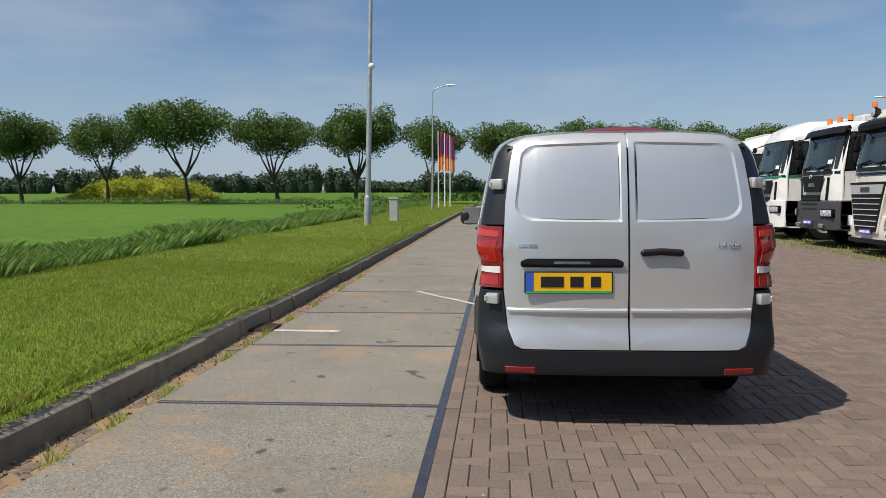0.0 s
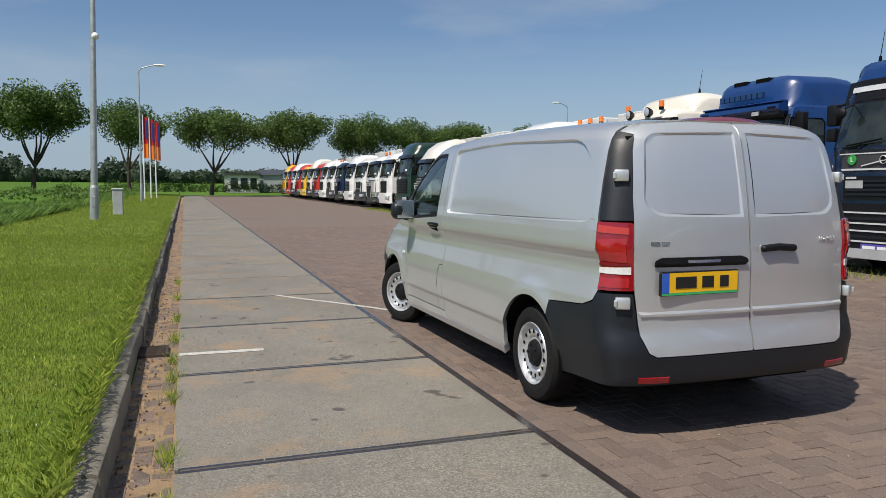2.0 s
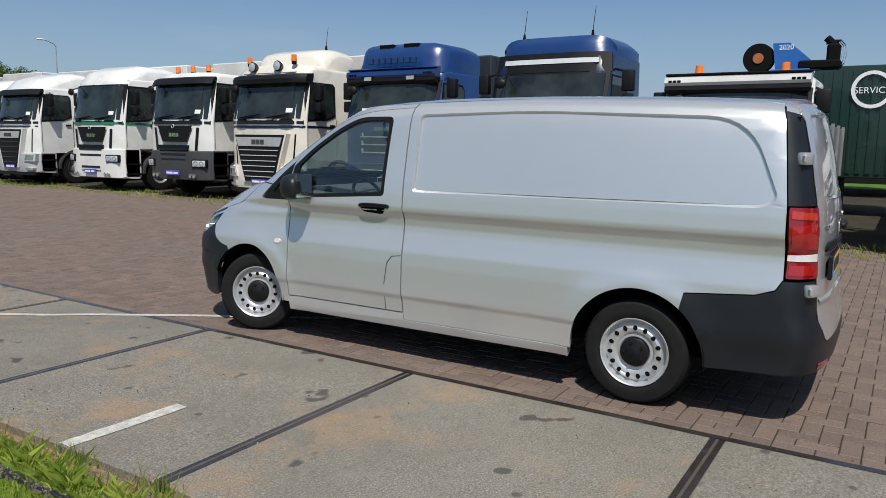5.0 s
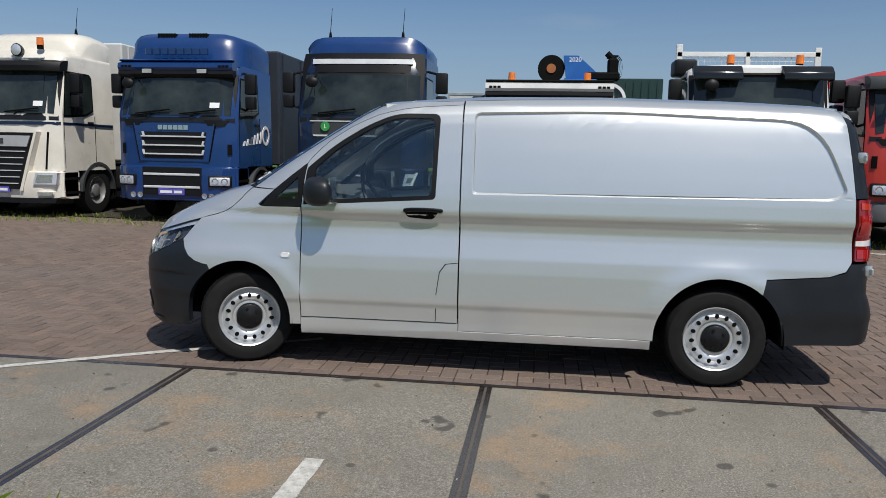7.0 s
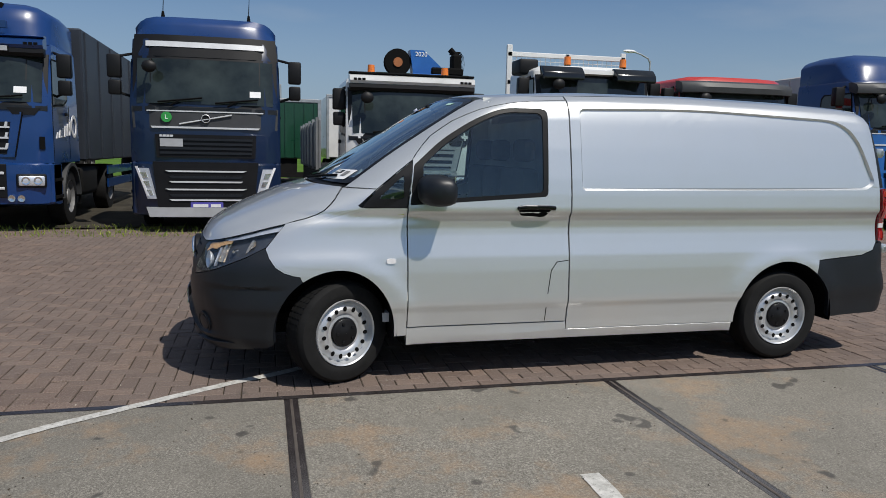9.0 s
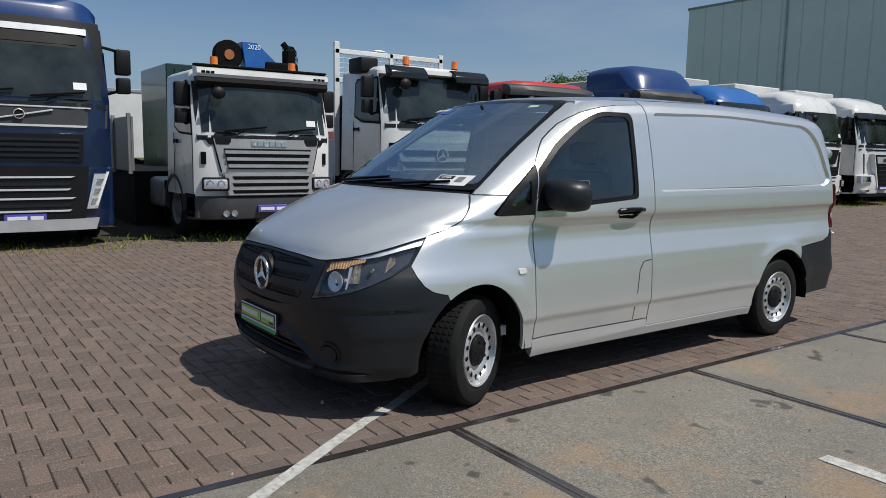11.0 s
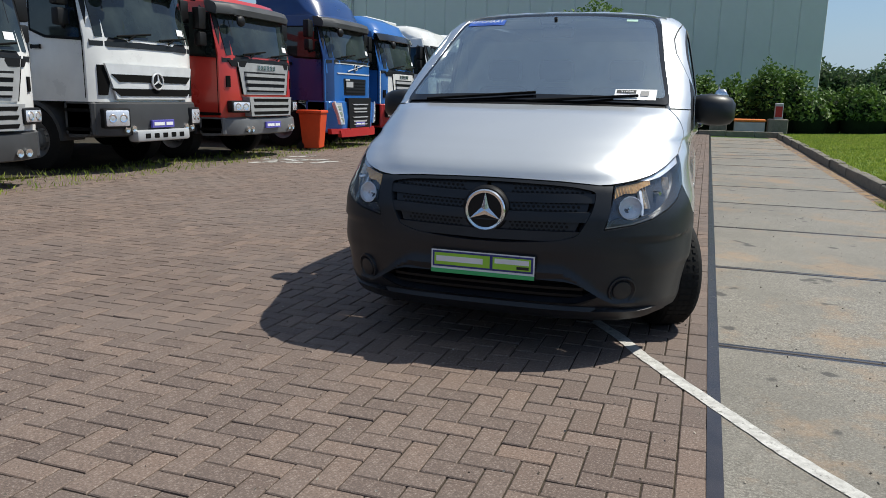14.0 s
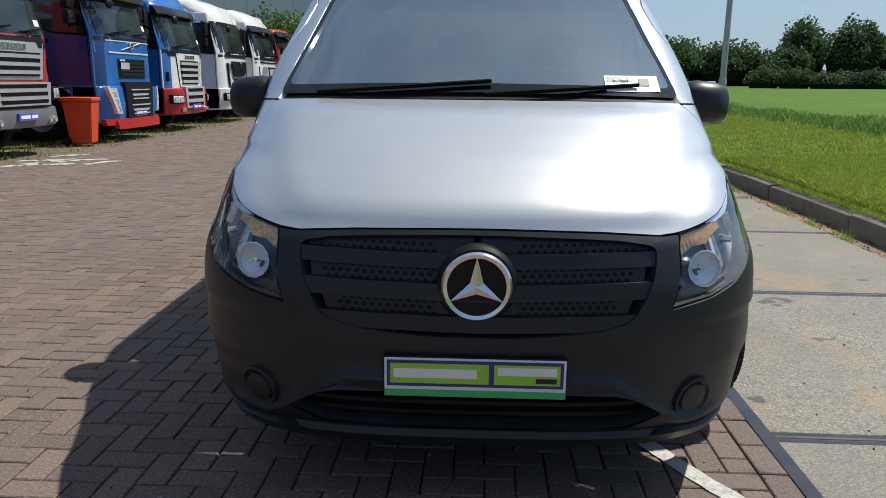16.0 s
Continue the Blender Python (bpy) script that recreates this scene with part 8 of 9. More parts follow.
def tree_mesh(seed, h):
    """A row tree: clear trunk, forked limbs, airy crown."""
    r = random.Random(seed)
    rng = np.random.default_rng(seed)
    bm = bmesh.new()
    tips = []

    def limb(p, d, length, rad, depth):
        steps = 3
        q = p
        for k in range(steps):
            d = (d + Vector((r.uniform(-0.16, 0.16), r.uniform(-0.16, 0.16), r.uniform(0.0, 0.12)))).normalized()
            e = q + d * length / steps
            tube(bm, q, e, rad * (1 - 0.22 * k), rad * (1 - 0.22 * (k + 1)), 7 if depth < 2 else 5, caps=False)
            if depth >= 2:
                tips.append(e)
            q = e
        if depth >= 3:
            tips.append(q)
            return
        n = r.choice((2, 3, 3)) if depth else r.choice((4, 5, 6))
        for i in range(n):
            a = 2 * math.pi * (i + r.uniform(-0.25, 0.25)) / n
            spread = r.uniform(0.5, 0.95) if depth else r.uniform(0.35, 0.80)
            nd = (d * 0.85 + Vector((math.cos(a), math.sin(a), 0.30 if depth == 0 else r.uniform(-0.30, 0.40))) * spread).normalized()
            limb(q, nd, length * (r.uniform(1.15, 1.45) if depth == 0 else r.uniform(0.55, 0.80)), rad * (0.48 if depth else 0.55), depth + 1)

    limb(Vector((0, 0, -0.2)), Vector((r.uniform(-0.05, 0.05), r.uniform(-0.05, 0.05), 1)), h * 0.18, h * 0.020, 0)
    wood = mesh_of("trunk", bm, BARK)
    tips = np.array([tuple(p) for p in tips])
    top = tips[:, 2].max()
    keep = tips[tips[:, 2] > h * 0.30]
    # leaves sit in loose tufts round the twig ends
    pts = []
    for p in keep:
        n = int(rng.integers(40, 170))
        q = rng.normal(size=(n, 3))
        q *= np.minimum(1.0, 1.7 / np.maximum(0.1, np.linalg.norm(q, axis=1)))[:, None]
        pts.append(p + q * np.array([0.52, 0.52, 0.44]))
    v, f = leaf_cloud(np.concatenate(pts), 0.19, rng)
    return wood, cloud_mesh("crown", v, f, LEAVES), top


def put_tree(meshes, x, y, z, s, turn, label, group):
    t = thing("tree", Matrix.Translation((x, y, z)) @ Matrix.Rotation(turn, 4, "Z") @ Matrix.Diagonal((s, s, s, 1)), label, "tree", group)
    for nm, me in zip(("trunk", "crown"), meshes):
        o = new(nm, me)
        o.parent = t
    return t


KINDS = [tree_mesh(11 + i, 11.0) for i in range(4)]
rt = random.Random(5)
row = ((-73, 10.8), (-62, 11.3), (-50.4, 11.0), (-39, 12.3), (-28, 10.9), (-18, 11.6), (-8.1, 9.8), (0.7, 9.6), (9.8, 9.7), (18.5, 9.4), (25.4, 9.2), (33, 9.0), (41.5, 8.8), (51, 8.6), (61, 8.6))
for i, (x, h) in enumerate(row):
    k = KINDS[i % 4]
    put_tree(k[:2], x, 92 + rt.uniform(-1, 1), rise(-3, 92) + 0.75 - (0.3 if x > -3 else 0), h / (k[2] + 0.5), rt.uniform(0, 6.28), "tall roadside tree with an airy green crown", "row of roadside trees")


def bank(name, pts, n, size, mat, label, seed, zs=(0.3, 1.0)):
    """A mass of foliage over ellipsoids (x, y, z, rx, ry, rz), leaves on their skins."""
    rng = np.random.default_rng(seed)
    out = []
    w = np.array([p[3] * p[5] + p[4] * p[5] for p in pts])
    for p, k in zip(pts, (n * w / w.sum()).astype(int)):
        d = rng.normal(size=(k, 3))
        d /= np.linalg.norm(d, axis=1)[:, None]
        d[:, 2] = np.abs(d[:, 2])
        rad = rng.uniform(0.72, 1.06, (k, 1)) * (1 + 0.16 * np.sin(d[:, :1] * 7 + p[0]) * np.sin(d[:, 1:2] * 6 + p[1]))
        out.append(np.array(p[:3]) + d * rad * np.array(p[3:6]))
    v, f = leaf_cloud(np.concatenate(out), size, rng)
    ob = new(name, cloud_mesh(name, v, f, mat))
    return ob


# Dark solid inside a foliage mass; shade between leaves is put into its colour.
def shade_core(name, pts, mat, parent):
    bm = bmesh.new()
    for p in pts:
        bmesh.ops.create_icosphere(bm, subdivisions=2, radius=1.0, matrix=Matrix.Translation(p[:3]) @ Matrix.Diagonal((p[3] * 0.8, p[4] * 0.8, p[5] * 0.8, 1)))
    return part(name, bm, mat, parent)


# near-black green that paints the shade inside the foliage
CORE_SHADE = earth_mat("foliage_core_shade", (0.008, 0.018, 0.006), (0.016, 0.032, 0.010), 1.0)
# leaf colour greyed and paled; distance haze is put into it
HAZED_WOOD = leaf_mat("hazed_wood_leaves", (0.05, 0.082, 0.05), (0.09, 0.13, 0.075), 0.8, 0.2)
rb_ = random.Random(9)
woods = []
for x in range(-330, 90, 5):
    y = 330 + 0.05 * x + rb_.uniform(-6, 6)
    hgt = 9.5 + 3.5 * noise.noise(Vector((x * 0.02, 3.0, 0))) + rb_.uniform(-1, 1)
    if x > -12:
        hgt *= 0.6
    if -62 < x < -30:
        hgt *= 0.55
    woods.append((x, y, rise(x, y) + hgt * 0.35, 4.5, 4.0, hgt * 0.65))
w1 = bank("woods", woods, 16000, 1.5, HAZED_WOOD, "", 4)
tagged(w1, "far line of poplars and woods on the horizon", "woods", kind="stuff")
# this core is paler: inner shade and distance haze are both in its colour
shade_core("woods_depth", woods, earth_mat("far_wood_core_shade", (0.035, 0.055, 0.035), (0.055, 0.08, 0.05), 0.2), w1)

# behind: copse and hedges over the meadow
copse = []
for i in range(26):
    x, y = -150 + i * 6.0, -150 + rb_.uniform(-8, 8)
    hh = (4.0 if i < 5 else 11.5 if 6 < i < 12 else 14.0 if 12 <= i < 18 else 8.0) + rb_.uniform(-1.5, 1.5)
    copse.append((x - 20, y, rise(x, y) + hh * 0.35, 5.5, 5.0, hh * 0.65))
copse += [(p[0] + rb_.uniform(-4, 4), p[1] + rb_.uniform(0, 5), p[2] * rb_.uniform(0.8, 1.5), 3.2, 3.0, p[5] * rb_.uniform(0.45, 0.75)) for p in copse for _ in range(2)]
# paler mid-green leaves: the haze over the meadow is mixed into the colour
HAZED_COPSE = leaf_mat("hazed_copse_leaves", (0.050, 0.085, 0.035), (0.12, 0.19, 0.07), 0.7, 0.3)
w2 = bank("woods", copse, 60000, 0.75, HAZED_COPSE, "", 6)
tagged(w2, "copse of broad trees behind the meadow", "woods", kind="stuff")
shade_core("woods_depth", copse, CORE_SHADE, w2)
low = [(-120 + i * 4.0, -110 + rb_.uniform(-2, 2), rise(-60, -110) + 0.6, 3.0, 2.0, 1.9 + rb_.uniform(-0.5, 0.6)) for i in range(20)]
w3 = bank("hedge", low, 16000, 0.42, HAZED_COPSE, "", 7)
tagged(w3, "low field hedge along the meadow", "hedge", kind="stuff")
shade_core("hedge_depth", low, CORE_SHADE, w3)

# shrubs in front of the hall
hb = []
for i in range(30):
    x = -7.0 + i * 0.75 + rb_.uniform(-0.3, 0.3)
    top = 2.1 + 0.35 * math.sin(i * 1.3) + rb_.uniform(-0.25, 0.3)
    if i < 3:
        top *= 0.72
    if x > 2.0:
        top *= 1.15
    hb.append((x, -20.2 + rb_.uniform(-0.5, 0.5), rise(0, -20) + top * 0.35, 0.85, 1.0, top * 0.68))
hb += [(4.6, -20.6, 2.6, 1.9, 1.7, 2.6), (6.4, -20.6, 2.2, 1.8, 1.6, 2.4), (9.5, -21, 1.8, 2.5, 1.5, 2.2)]
w4 = bank("shrubs", hb, 60000, 0.15, BUSH, "", 8)
tagged(w4, "dense green shrubs before the hall wall", "shrubs", kind="stuff")
shade_core("shrub_depth", hb, CORE_SHADE, w4)
# bushes among the reeds at the ditch and at the end of the verge
eb = [(-10 + i * 1.3, 93.5 + rb_.uniform(-0.8, 0.8), rise(0, 93) + 0.5, 1.2, 0.9, 1.0 + rb_.uniform(-0.3, 0.4)) for i in range(34)]
eb += [(-7.6 - rb_.uniform(0, 2), 38 + 4 * i, rise(-8, 38 + 4 * i) + 0.5, 0.9, 1.2, 0.5 + rb_.uniform(-0.3, 0.3)) for i in range(13)]
eb += [(-96 + i * 1.6, 87 + rb_.uniform(-1.5, 1.5), rise(-96 + i * 1.6, 87) + 0.1, 1.5, 1.4, 0.55 + rb_.uniform(-0.25, 0.35)) for i in range(54)]
w5 = bank("hedge", eb, 34000, 0.17, BUSH, "", 12)
tagged(w5, "rough green bushes along the ditch", "hedge", kind="stuff")

# yellow-green overgrown mound in the field
bm = bmesh.new()
nx, ny = 40, 16
vs = [[None] * (ny + 1) for _ in range(nx + 1)]
for i in range(nx + 1):
    for j in range(ny + 1):
        u, v = i / nx * 2 - 1, j / ny * 2 - 1
        k = max(0.0, 1 - abs(u) ** 3.2) ** 0.8 * max(0.0, 1 - v * v)
        x, y = -49.5 + u * 10.0, 101 + v * 4.0
        vs[i][j] = bm.verts.new((x, y, rise(-30, 101) + 0.4 + 2.6 * k * (1 + 0.12 * noise.noise(Vector((x * 0.5, y * 0.5, 0))))))
for i in range(nx):
    for j in range(ny):
        bm.faces.new((vs[i][j], vs[i + 1][j], vs[i + 1][j + 1], vs[i][j + 1]))
mound = single("mound", bm, earth_mat("mound_flowers", (0.18, 0.23, 0.02), (0.40, 0.38, 0.04), 0.7), "earth mound overgrown with yellow flowering weeds", "mound")
rng_m = np.random.default_rng(14)
um, vm = rng_m.uniform(-0.98, 0.98, 9000), rng_m.uniform(-0.95, 0.95, 9000)
km = np.maximum(0, 1 - np.abs(um) ** 3.2) ** 0.8 * np.maximum(0, 1 - vm * vm)
pm = np.stack([-49.5 + um * 10, 101 + vm * 4, rise(-30, 101) + 0.45 + 2.6 * km * (1 + 0.10 * np.sin(um * 17)) + rng_m.exponential(0.16, 9000)], 1)
v, f = leaf_cloud(pm, 0.30, rng_m)
o = new("mound_weeds", cloud_mesh("mound_weeds", v, f, leaf_mat("flowering_weeds", (0.20, 0.25, 0.025), (0.55, 0.56, 0.06), 0.7, 0.35)))
tagged(o, "yellow flowering weeds on the mound", "weeds", kind="stuff")


def blades(name, n, xr, yr, h, w, mat, seed, lift, label, category, bend=0.35):
    rng = np.random.default_rng(seed)
    x, y = rng.uniform(*xr, n), rng.uniform(*yr, n)
    z = np.array([rise(min(a, -3.02) if -3.02 < a < 0 else a, b) for a, b in zip(x, y)]) + lift
    a = rng.uniform(0, 2 * np.pi, n)
    hh = h * rng.uniform(0.45, 1.15, n)
    clump = (0.7, 0.35, 0.75, 0.9, -0.5) if h > 0.2 else (11.0, 11.0, 0.95, 0.8, -0.5)
    hh *= np.array([clump[2] + clump[3] * max(clump[4], noise.noise(Vector((a_ * clump[0], b_ * clump[1], 2.0)))) for a_, b_ in zip(x, y)])
    dx, dy = np.cos(a), np.sin(a)
    la = rng.uniform(0, 2 * np.pi, n)
    lx, ly = np.cos(la) * hh * bend * rng.uniform(0.2, 1.4, n), np.sin(la) * hh * bend * rng.uniform(0.2, 1.4, n)
    ww = w * rng.uniform(0.6, 1.3, n)
    p0 = np.stack([x - dx * ww, y - dy * ww, z], 1)
    p1 = np.stack([x + dx * ww, y + dy * ww, z], 1)
    p2 = np.stack([x + lx * 0.35 + dx * ww * 0.7, y + ly * 0.35 + dy * ww * 0.7, z + hh * 0.6], 1)
    p3 = np.stack([x + lx, y + ly, z + hh], 1)
    v = np.stack([p0, p1, p2, p3], 1).reshape(-1, 3)
    f = np.arange(4 * n).reshape(n, 4)
    ob = new(name, cloud_mesh(name, v, f, mat))
    return tagged(ob, label, category, kind="stuff")


blades("grass", 240000, (-7.6, KERB_X - 0.09), (-1.0, 14.0), 0.044, 0.0042, GRASS, 21, -0.005, "short mown grass on the verge", "grass")
blades("grass", 60000, (-7.6, KERB_X - 0.055), (11.5, 22.0), 0.042, 0.0065, GRASS, 35, -0.005, "short mown grass beside the van's nose", "grass")
blades("grass", 42000, (-7.6, KERB_X - 0.055), (18.5, 45.0), 0.045, 0.013, GRASS, 22, -0.005, "short mown grass farther along the verge", "grass")
blades("grass", 45000, (-7.6, KERB_X - 0.055), (-17.0, -1.0), 0.045, 0.012, GRASS, 23, -0.005, "short mown grass behind the van", "grass")
blades("reeds", 52000, (-9.6, -7.4), (2.0, 40.0), 0.38, 0.006, REED, 24, -0.02, "long rough grass along the ditch", "reeds", 0.9)
blades("reeds", 16000, (-9.6, -7.4), (40.0, 88.0), 0.45, 0.014, REED, 25, -0.02, "long rough grass farther along the ditch", "reeds", 0.5)
blades("reeds", 16000, (-10.0, -7.5), (-40.0, 2.0), 0.30, 0.007, REED, 26, -0.02, "weeds at the edge of the meadow", "reeds", 0.5)
blades("grass", 26000, (-7.6, KERB_X - 0.1), (45.0, 95.0), 0.07, 0.03, GRASS, 29, -0.005, "mown grass at the far end of the verge", "grass")
blades("weeds", 11000, (7.7, 9.3), (-17.0, 45.0), 0.09, 0.008, GRASS, 27, -0.02, "weeds along the line of lorries", "weeds", 0.6)
blades("clover", 900, (-7.4, KERB_X - 0.3), (0.0, 18.0), 0.010, 0.0045, WHITE_PRINT, 28, 0.028, "white clover flowers in the grass", "clover", 0.2)

put_tree(KINDS[1][:2], 62, -56, rise(62, -56), 11.2 / (KINDS[1][2] + 0.5), 1.0, "green tree behind the lorries", "trees beyond the yard")

# ---- hall, poles and small things ----
HALL = plain("hall_cladding", (0.63, 0.645, 0.67), 0.5, 0.1, 0.06, 0.4)
hall = thing("hall", Matrix.Translation((0, -29.0, 0)), "large grey hall with upright metal cladding panels", "hall")
pan_bm = bmesh.new()
HP, HT = 1.24, 10.4
prism(pan_bm, [(0.0, 0.0), (0.04, 0.02), (0.04, HP - 0.07), (0.0, HP - 0.03), (0.0, HP), (-0.1, HP), (-0.1, 0)], 0.0, HT)
for v in pan_bm.verts:
    v.co = Vector((v.co.z, v.co.y, v.co.x))
pan_mesh = mesh_of("cladding_panel", pan_bm, HALL, smooth=False)
for i in range(26):
    o = new("cladding_panel", pan_mesh)
    o.parent = hall
    o.location = (-5.3 + HP * i, 0, 0.2)
bm = bmesh.new()
box(bm, -5.25, 26.86, -30, -0.12, 0.0, HT + 0.1)
part("hall_body", bm, HALL, hall)
bm = bmesh.new()
box(bm, -5.36, 27.0, -30.1, 0.07, HT + 0.2, HT + 0.34)
part("roof_edge", bm, plain("roof_edge", (0.22, 0.24, 0.26), 0.5), hall)
bm = bmesh.new()
tube(bm, (20.4, 0.11, 0.2), (20.4, 0.11, HT + 0.2), 0.06, n=10)
part("downpipe", bm, GALVANISED, hall)


def pole(x, y, h, label, arm=None, lean=(0, 0), r=0.085, knob=None):
    t = thing("street_lamp", Matrix.Translation((x, y, rise(x, y) - 0.05)) @ Matrix.Rotation(lean[0], 4, "Y") @ Matrix.Rotation(lean[1], 4, "X"), label, "street lamp", "street lamps")
    bm = bmesh.new()
    tube(bm, (0, 0, 0), (0, 0, 1.2), r * 1.3, r * 1.25, 14)
    tube(bm, (0, 0, 1.2), (0, 0, 1.3), r * 1.25, r, 14)
    tube(bm, (0, 0, 1.3), (0, 0, h), r, r * 0.5, 14)
    part("pole", bm, GALVANISED, t)
    bm = bmesh.new()
    box(bm, -0.06, 0.06, -r * 1.34, -r * 1.1, 0.5, 0.9, 0.01)
    part("access_door", bm, GALVANISED, t)
    if knob:
        bm = bmesh.new()
        bmesh.ops.create_uvsphere(bm, u_segments=10, v_segments=8, radius=0.13, matrix=Matrix.Translation((0.08, -0.05, knob)))
        part("sensor", bm, WHITE_PRINT, t)
    if arm:
        dx, dy = arm
        n = Vector((dx, dy, 0)).normalized()
        bm = bmesh.new()
        pts = [Vector((0, 0, h - 0.15)), Vector((0, 0, h + 0.1)) + n * 0.15, Vector((0, 0, h + 0.3)) + n * 0.7, Vector((0, 0, h + 0.4)) + n * 1.2]
        for a, b in zip(pts, pts[1:]):
            tube(bm, a, b, r * 0.5, n=8)
        part("arm", bm, GALVANISED, t)
        bm = bmesh.new()
        m = Matrix.Translation(pts[-1] + n * 0.25) @ n.to_track_quat("X", "Z").to_matrix().to_4x4()
        bmesh.ops.create_uvsphere(bm, u_segments=14, v_segments=8, radius=1.0, matrix=m @ Matrix.Diagonal((0.45, 0.15, 0.09, 1)))
        part("lamp_head", bm, WHITE_PRINT, t)


pole(-5.42, 30.6, 13.0, "tall galvanised steel mast in the grass verge", None, (0.026, 0), 0.12, 6.6)
pole(-5.3, 60.0, 9.6, "street lamp with a curved arm at the verge", (1, 0), (0.006, 0))
pole(16.5, 93.0, 9.0, "street lamp behind the row of lorries", (0.3, -1))
pole(38, 75.0, 10.0, "street lamp beyond the lorries", (-1, 0))
pole(-5.82, -9.6, 9.5, "galvanised street lamp behind the van in the grass", (1, 0))
pole(34, -12.0, 6.6, "street lamp behind the lorries", (-0.2, 1))
# cabinet by the mast
cab_ = thing("cable_cabinet", Matrix.Translation((-5.0, 35.6, rise(-5, 35.6))), "grey weathered cable cabinet in the grass", "cabinet")
bm = bmesh.new()
box(bm, -0.20, 0.20, -0.2, 0.2, -0.05, 1.05, 0.02)
part("body", bm, LGREY, cab_)
bm = bmesh.new()
box(bm, -0.23, 0.23, -0.23, 0.23, 1.05, 1.12, 0.02)
part("lid", bm, LGREY, cab_)
# flags
for i, x in enumerate((-5.45, -5.05, -4.7)):
    fl = thing("flag", Matrix.Translation((x, 68 + 2.5 * i, rise(x, 70))), "white flagpole with a red, blue and orange banner", "flag", "flags at the drive")
    bm = bmesh.new()
    tube(bm, (0, 0, 0), (0, 0, 7.0), 0.06, 0.04, 10)
    part("pole", bm, WHITE_PRINT, fl)
    for z0_, z1_, c in ((3.4, 4.6, ORANGE), (4.6, 6.8, REDLOW)):
        bm = bmesh.new()
        n = 10
        rows_ = []
        for k in range(n + 1):
            u = k / n
            yy = 0.10 * math.sin(u * 6 + i)
            rows_.append([bm.verts.new((0.05 + u * 0.40, yy + d, z)) for d, z in ((-0.008, z0_), (-0.008, z1_), (0.008, z1_), (0.008, z0_))])
        for a, b in zip(rows_, rows_[1:]):
            for q in range(4):
                bm.faces.new((a[q], a[(q + 1) % 4], b[(q + 1) % 4], b[q]))
        part("banner", bm, c, fl)
    bm = bmesh.new()
    box(bm, 0.22, 0.40, -0.14, -0.12, 5.0, 6.5)
    part("banner_bar", bm, NAVY, fl)
# orange wheelie bin
wb = thing("wheelie_bin", Matrix.Translation((8.25, -2.15, rise(8.25, -2))) @ Matrix.Rotation(radians(-80), 4, "Z") @ Matrix.Diagonal((0.86, 0.86, 0.9, 1)), "orange plastic wheelie bin before the lorries", "bin")
BIN = plain("orange_plastic", (0.62, 0.07, 0.015), 0.45, 0, 0.1, 3.0)
bm = bmesh.new()
lo, hi = (-0.22, 0.22, -0.22, 0.22), (-0.28, 0.28, -0.30, 0.30)
a = [bm.verts.new(p) for p in ((lo[0], lo[2], 0.06), (lo[1], lo[2], 0.06), (lo[1], lo[3], 0.06), (lo[0], lo[3], 0.06))]
b = [bm.verts.new(p) for p in ((hi[0], hi[2], 0.92), (hi[1], hi[2], 0.92), (hi[1], hi[3], 0.92), (hi[0], hi[3], 0.92))]
for i in range(4):
    bm.faces.new((a[i], a[(i + 1) % 4], b[(i + 1) % 4], b[i]))
bm.faces.new(a)
bm.faces.new(b)
bmesh.ops.bevel(bm, geom=bm.edges[:], offset=0.02, segments=2, affect="EDGES")
part("body", bm, BIN, wb)
bm = bmesh.new()
box(bm, -0.30, 0.30, -0.33, 0.36, 0.92, 1.0, 0.025, None, 2)
part("lid", bm, BIN, wb)
for s in (-1, 1):
    bm = bmesh.new()
    tube(bm, (s * 0.24, 0.27, 0.1), (s * 0.29, 0.27, 0.1), 0.1, n=16)
    part("wheel", bm, RUBBER, wb)
# end of the yard: low kerb, traffic mirror, grit box, concrete blocks
endk = thing("end_kerb", Matrix.Identity(4), "low concrete kerb across the end of the yard", "kerb", kind="structure")
for i in range(34):
    bm = bmesh.new()
    box(bm, 0, 0.98, -0.1, 0.1, -0.1, 0.16, 0.015)
    o = part("kerb_stone", bm, KERB, endk)
    o.location = (-2.9 + i, YARD_Y0 - 0.05, rise(-2.5 + i, YARD_Y0))
zE = rise(0, -18.2)
mi = thing("traffic_mirror", Matrix.Translation((-0.62, -18.4, zE)), "round convex mirror on a post in a concrete block", "mirror")
bm = bmesh.new()
box(bm, -0.32, 0.32, -0.3, 0.3, -0.05, 0.62, 0.03)
part("block", bm, KERB, mi)
bm = bmesh.new()
tube(bm, (0.08, 0, 0.6), (0.08, 0, 1.85), 0.035, n=10)
part("post", bm, GALVANISED, mi)
bm = bmesh.new()
lathe(bm, [(0.001, 0.09), (0.12, 0.082), (0.2, 0.06), (0.27, 0.03), (0.28, 0.0), (0.25, -0.03), (0.001, -0.03)], Matrix.Translation((0.0, 0.08, 1.45)) @ Matrix.Rotation(radians(-90), 4, "X") @ Matrix.Rotation(0.5, 4, "Y"), 24)
part("mirror_face", bm, CHROME, mi)
gb = thing("grit_box", Matrix.Translation((-1.75, -18.4, zE)), "grey grit box with an orange lid", "box")
bm = bmesh.new()
box(bm, -0.55, 0.55, -0.3, 0.3, 0.0, 0.5, 0.03)
part("body", bm, LGREY, gb)
bm = bmesh.new()
box(bm, -0.58, 0.58, -0.33, 0.33, 0.5, 0.6, 0.03)
part("lid", bm, plain("orange_lid", (0.75, 0.20, 0.03), 0.5), gb)
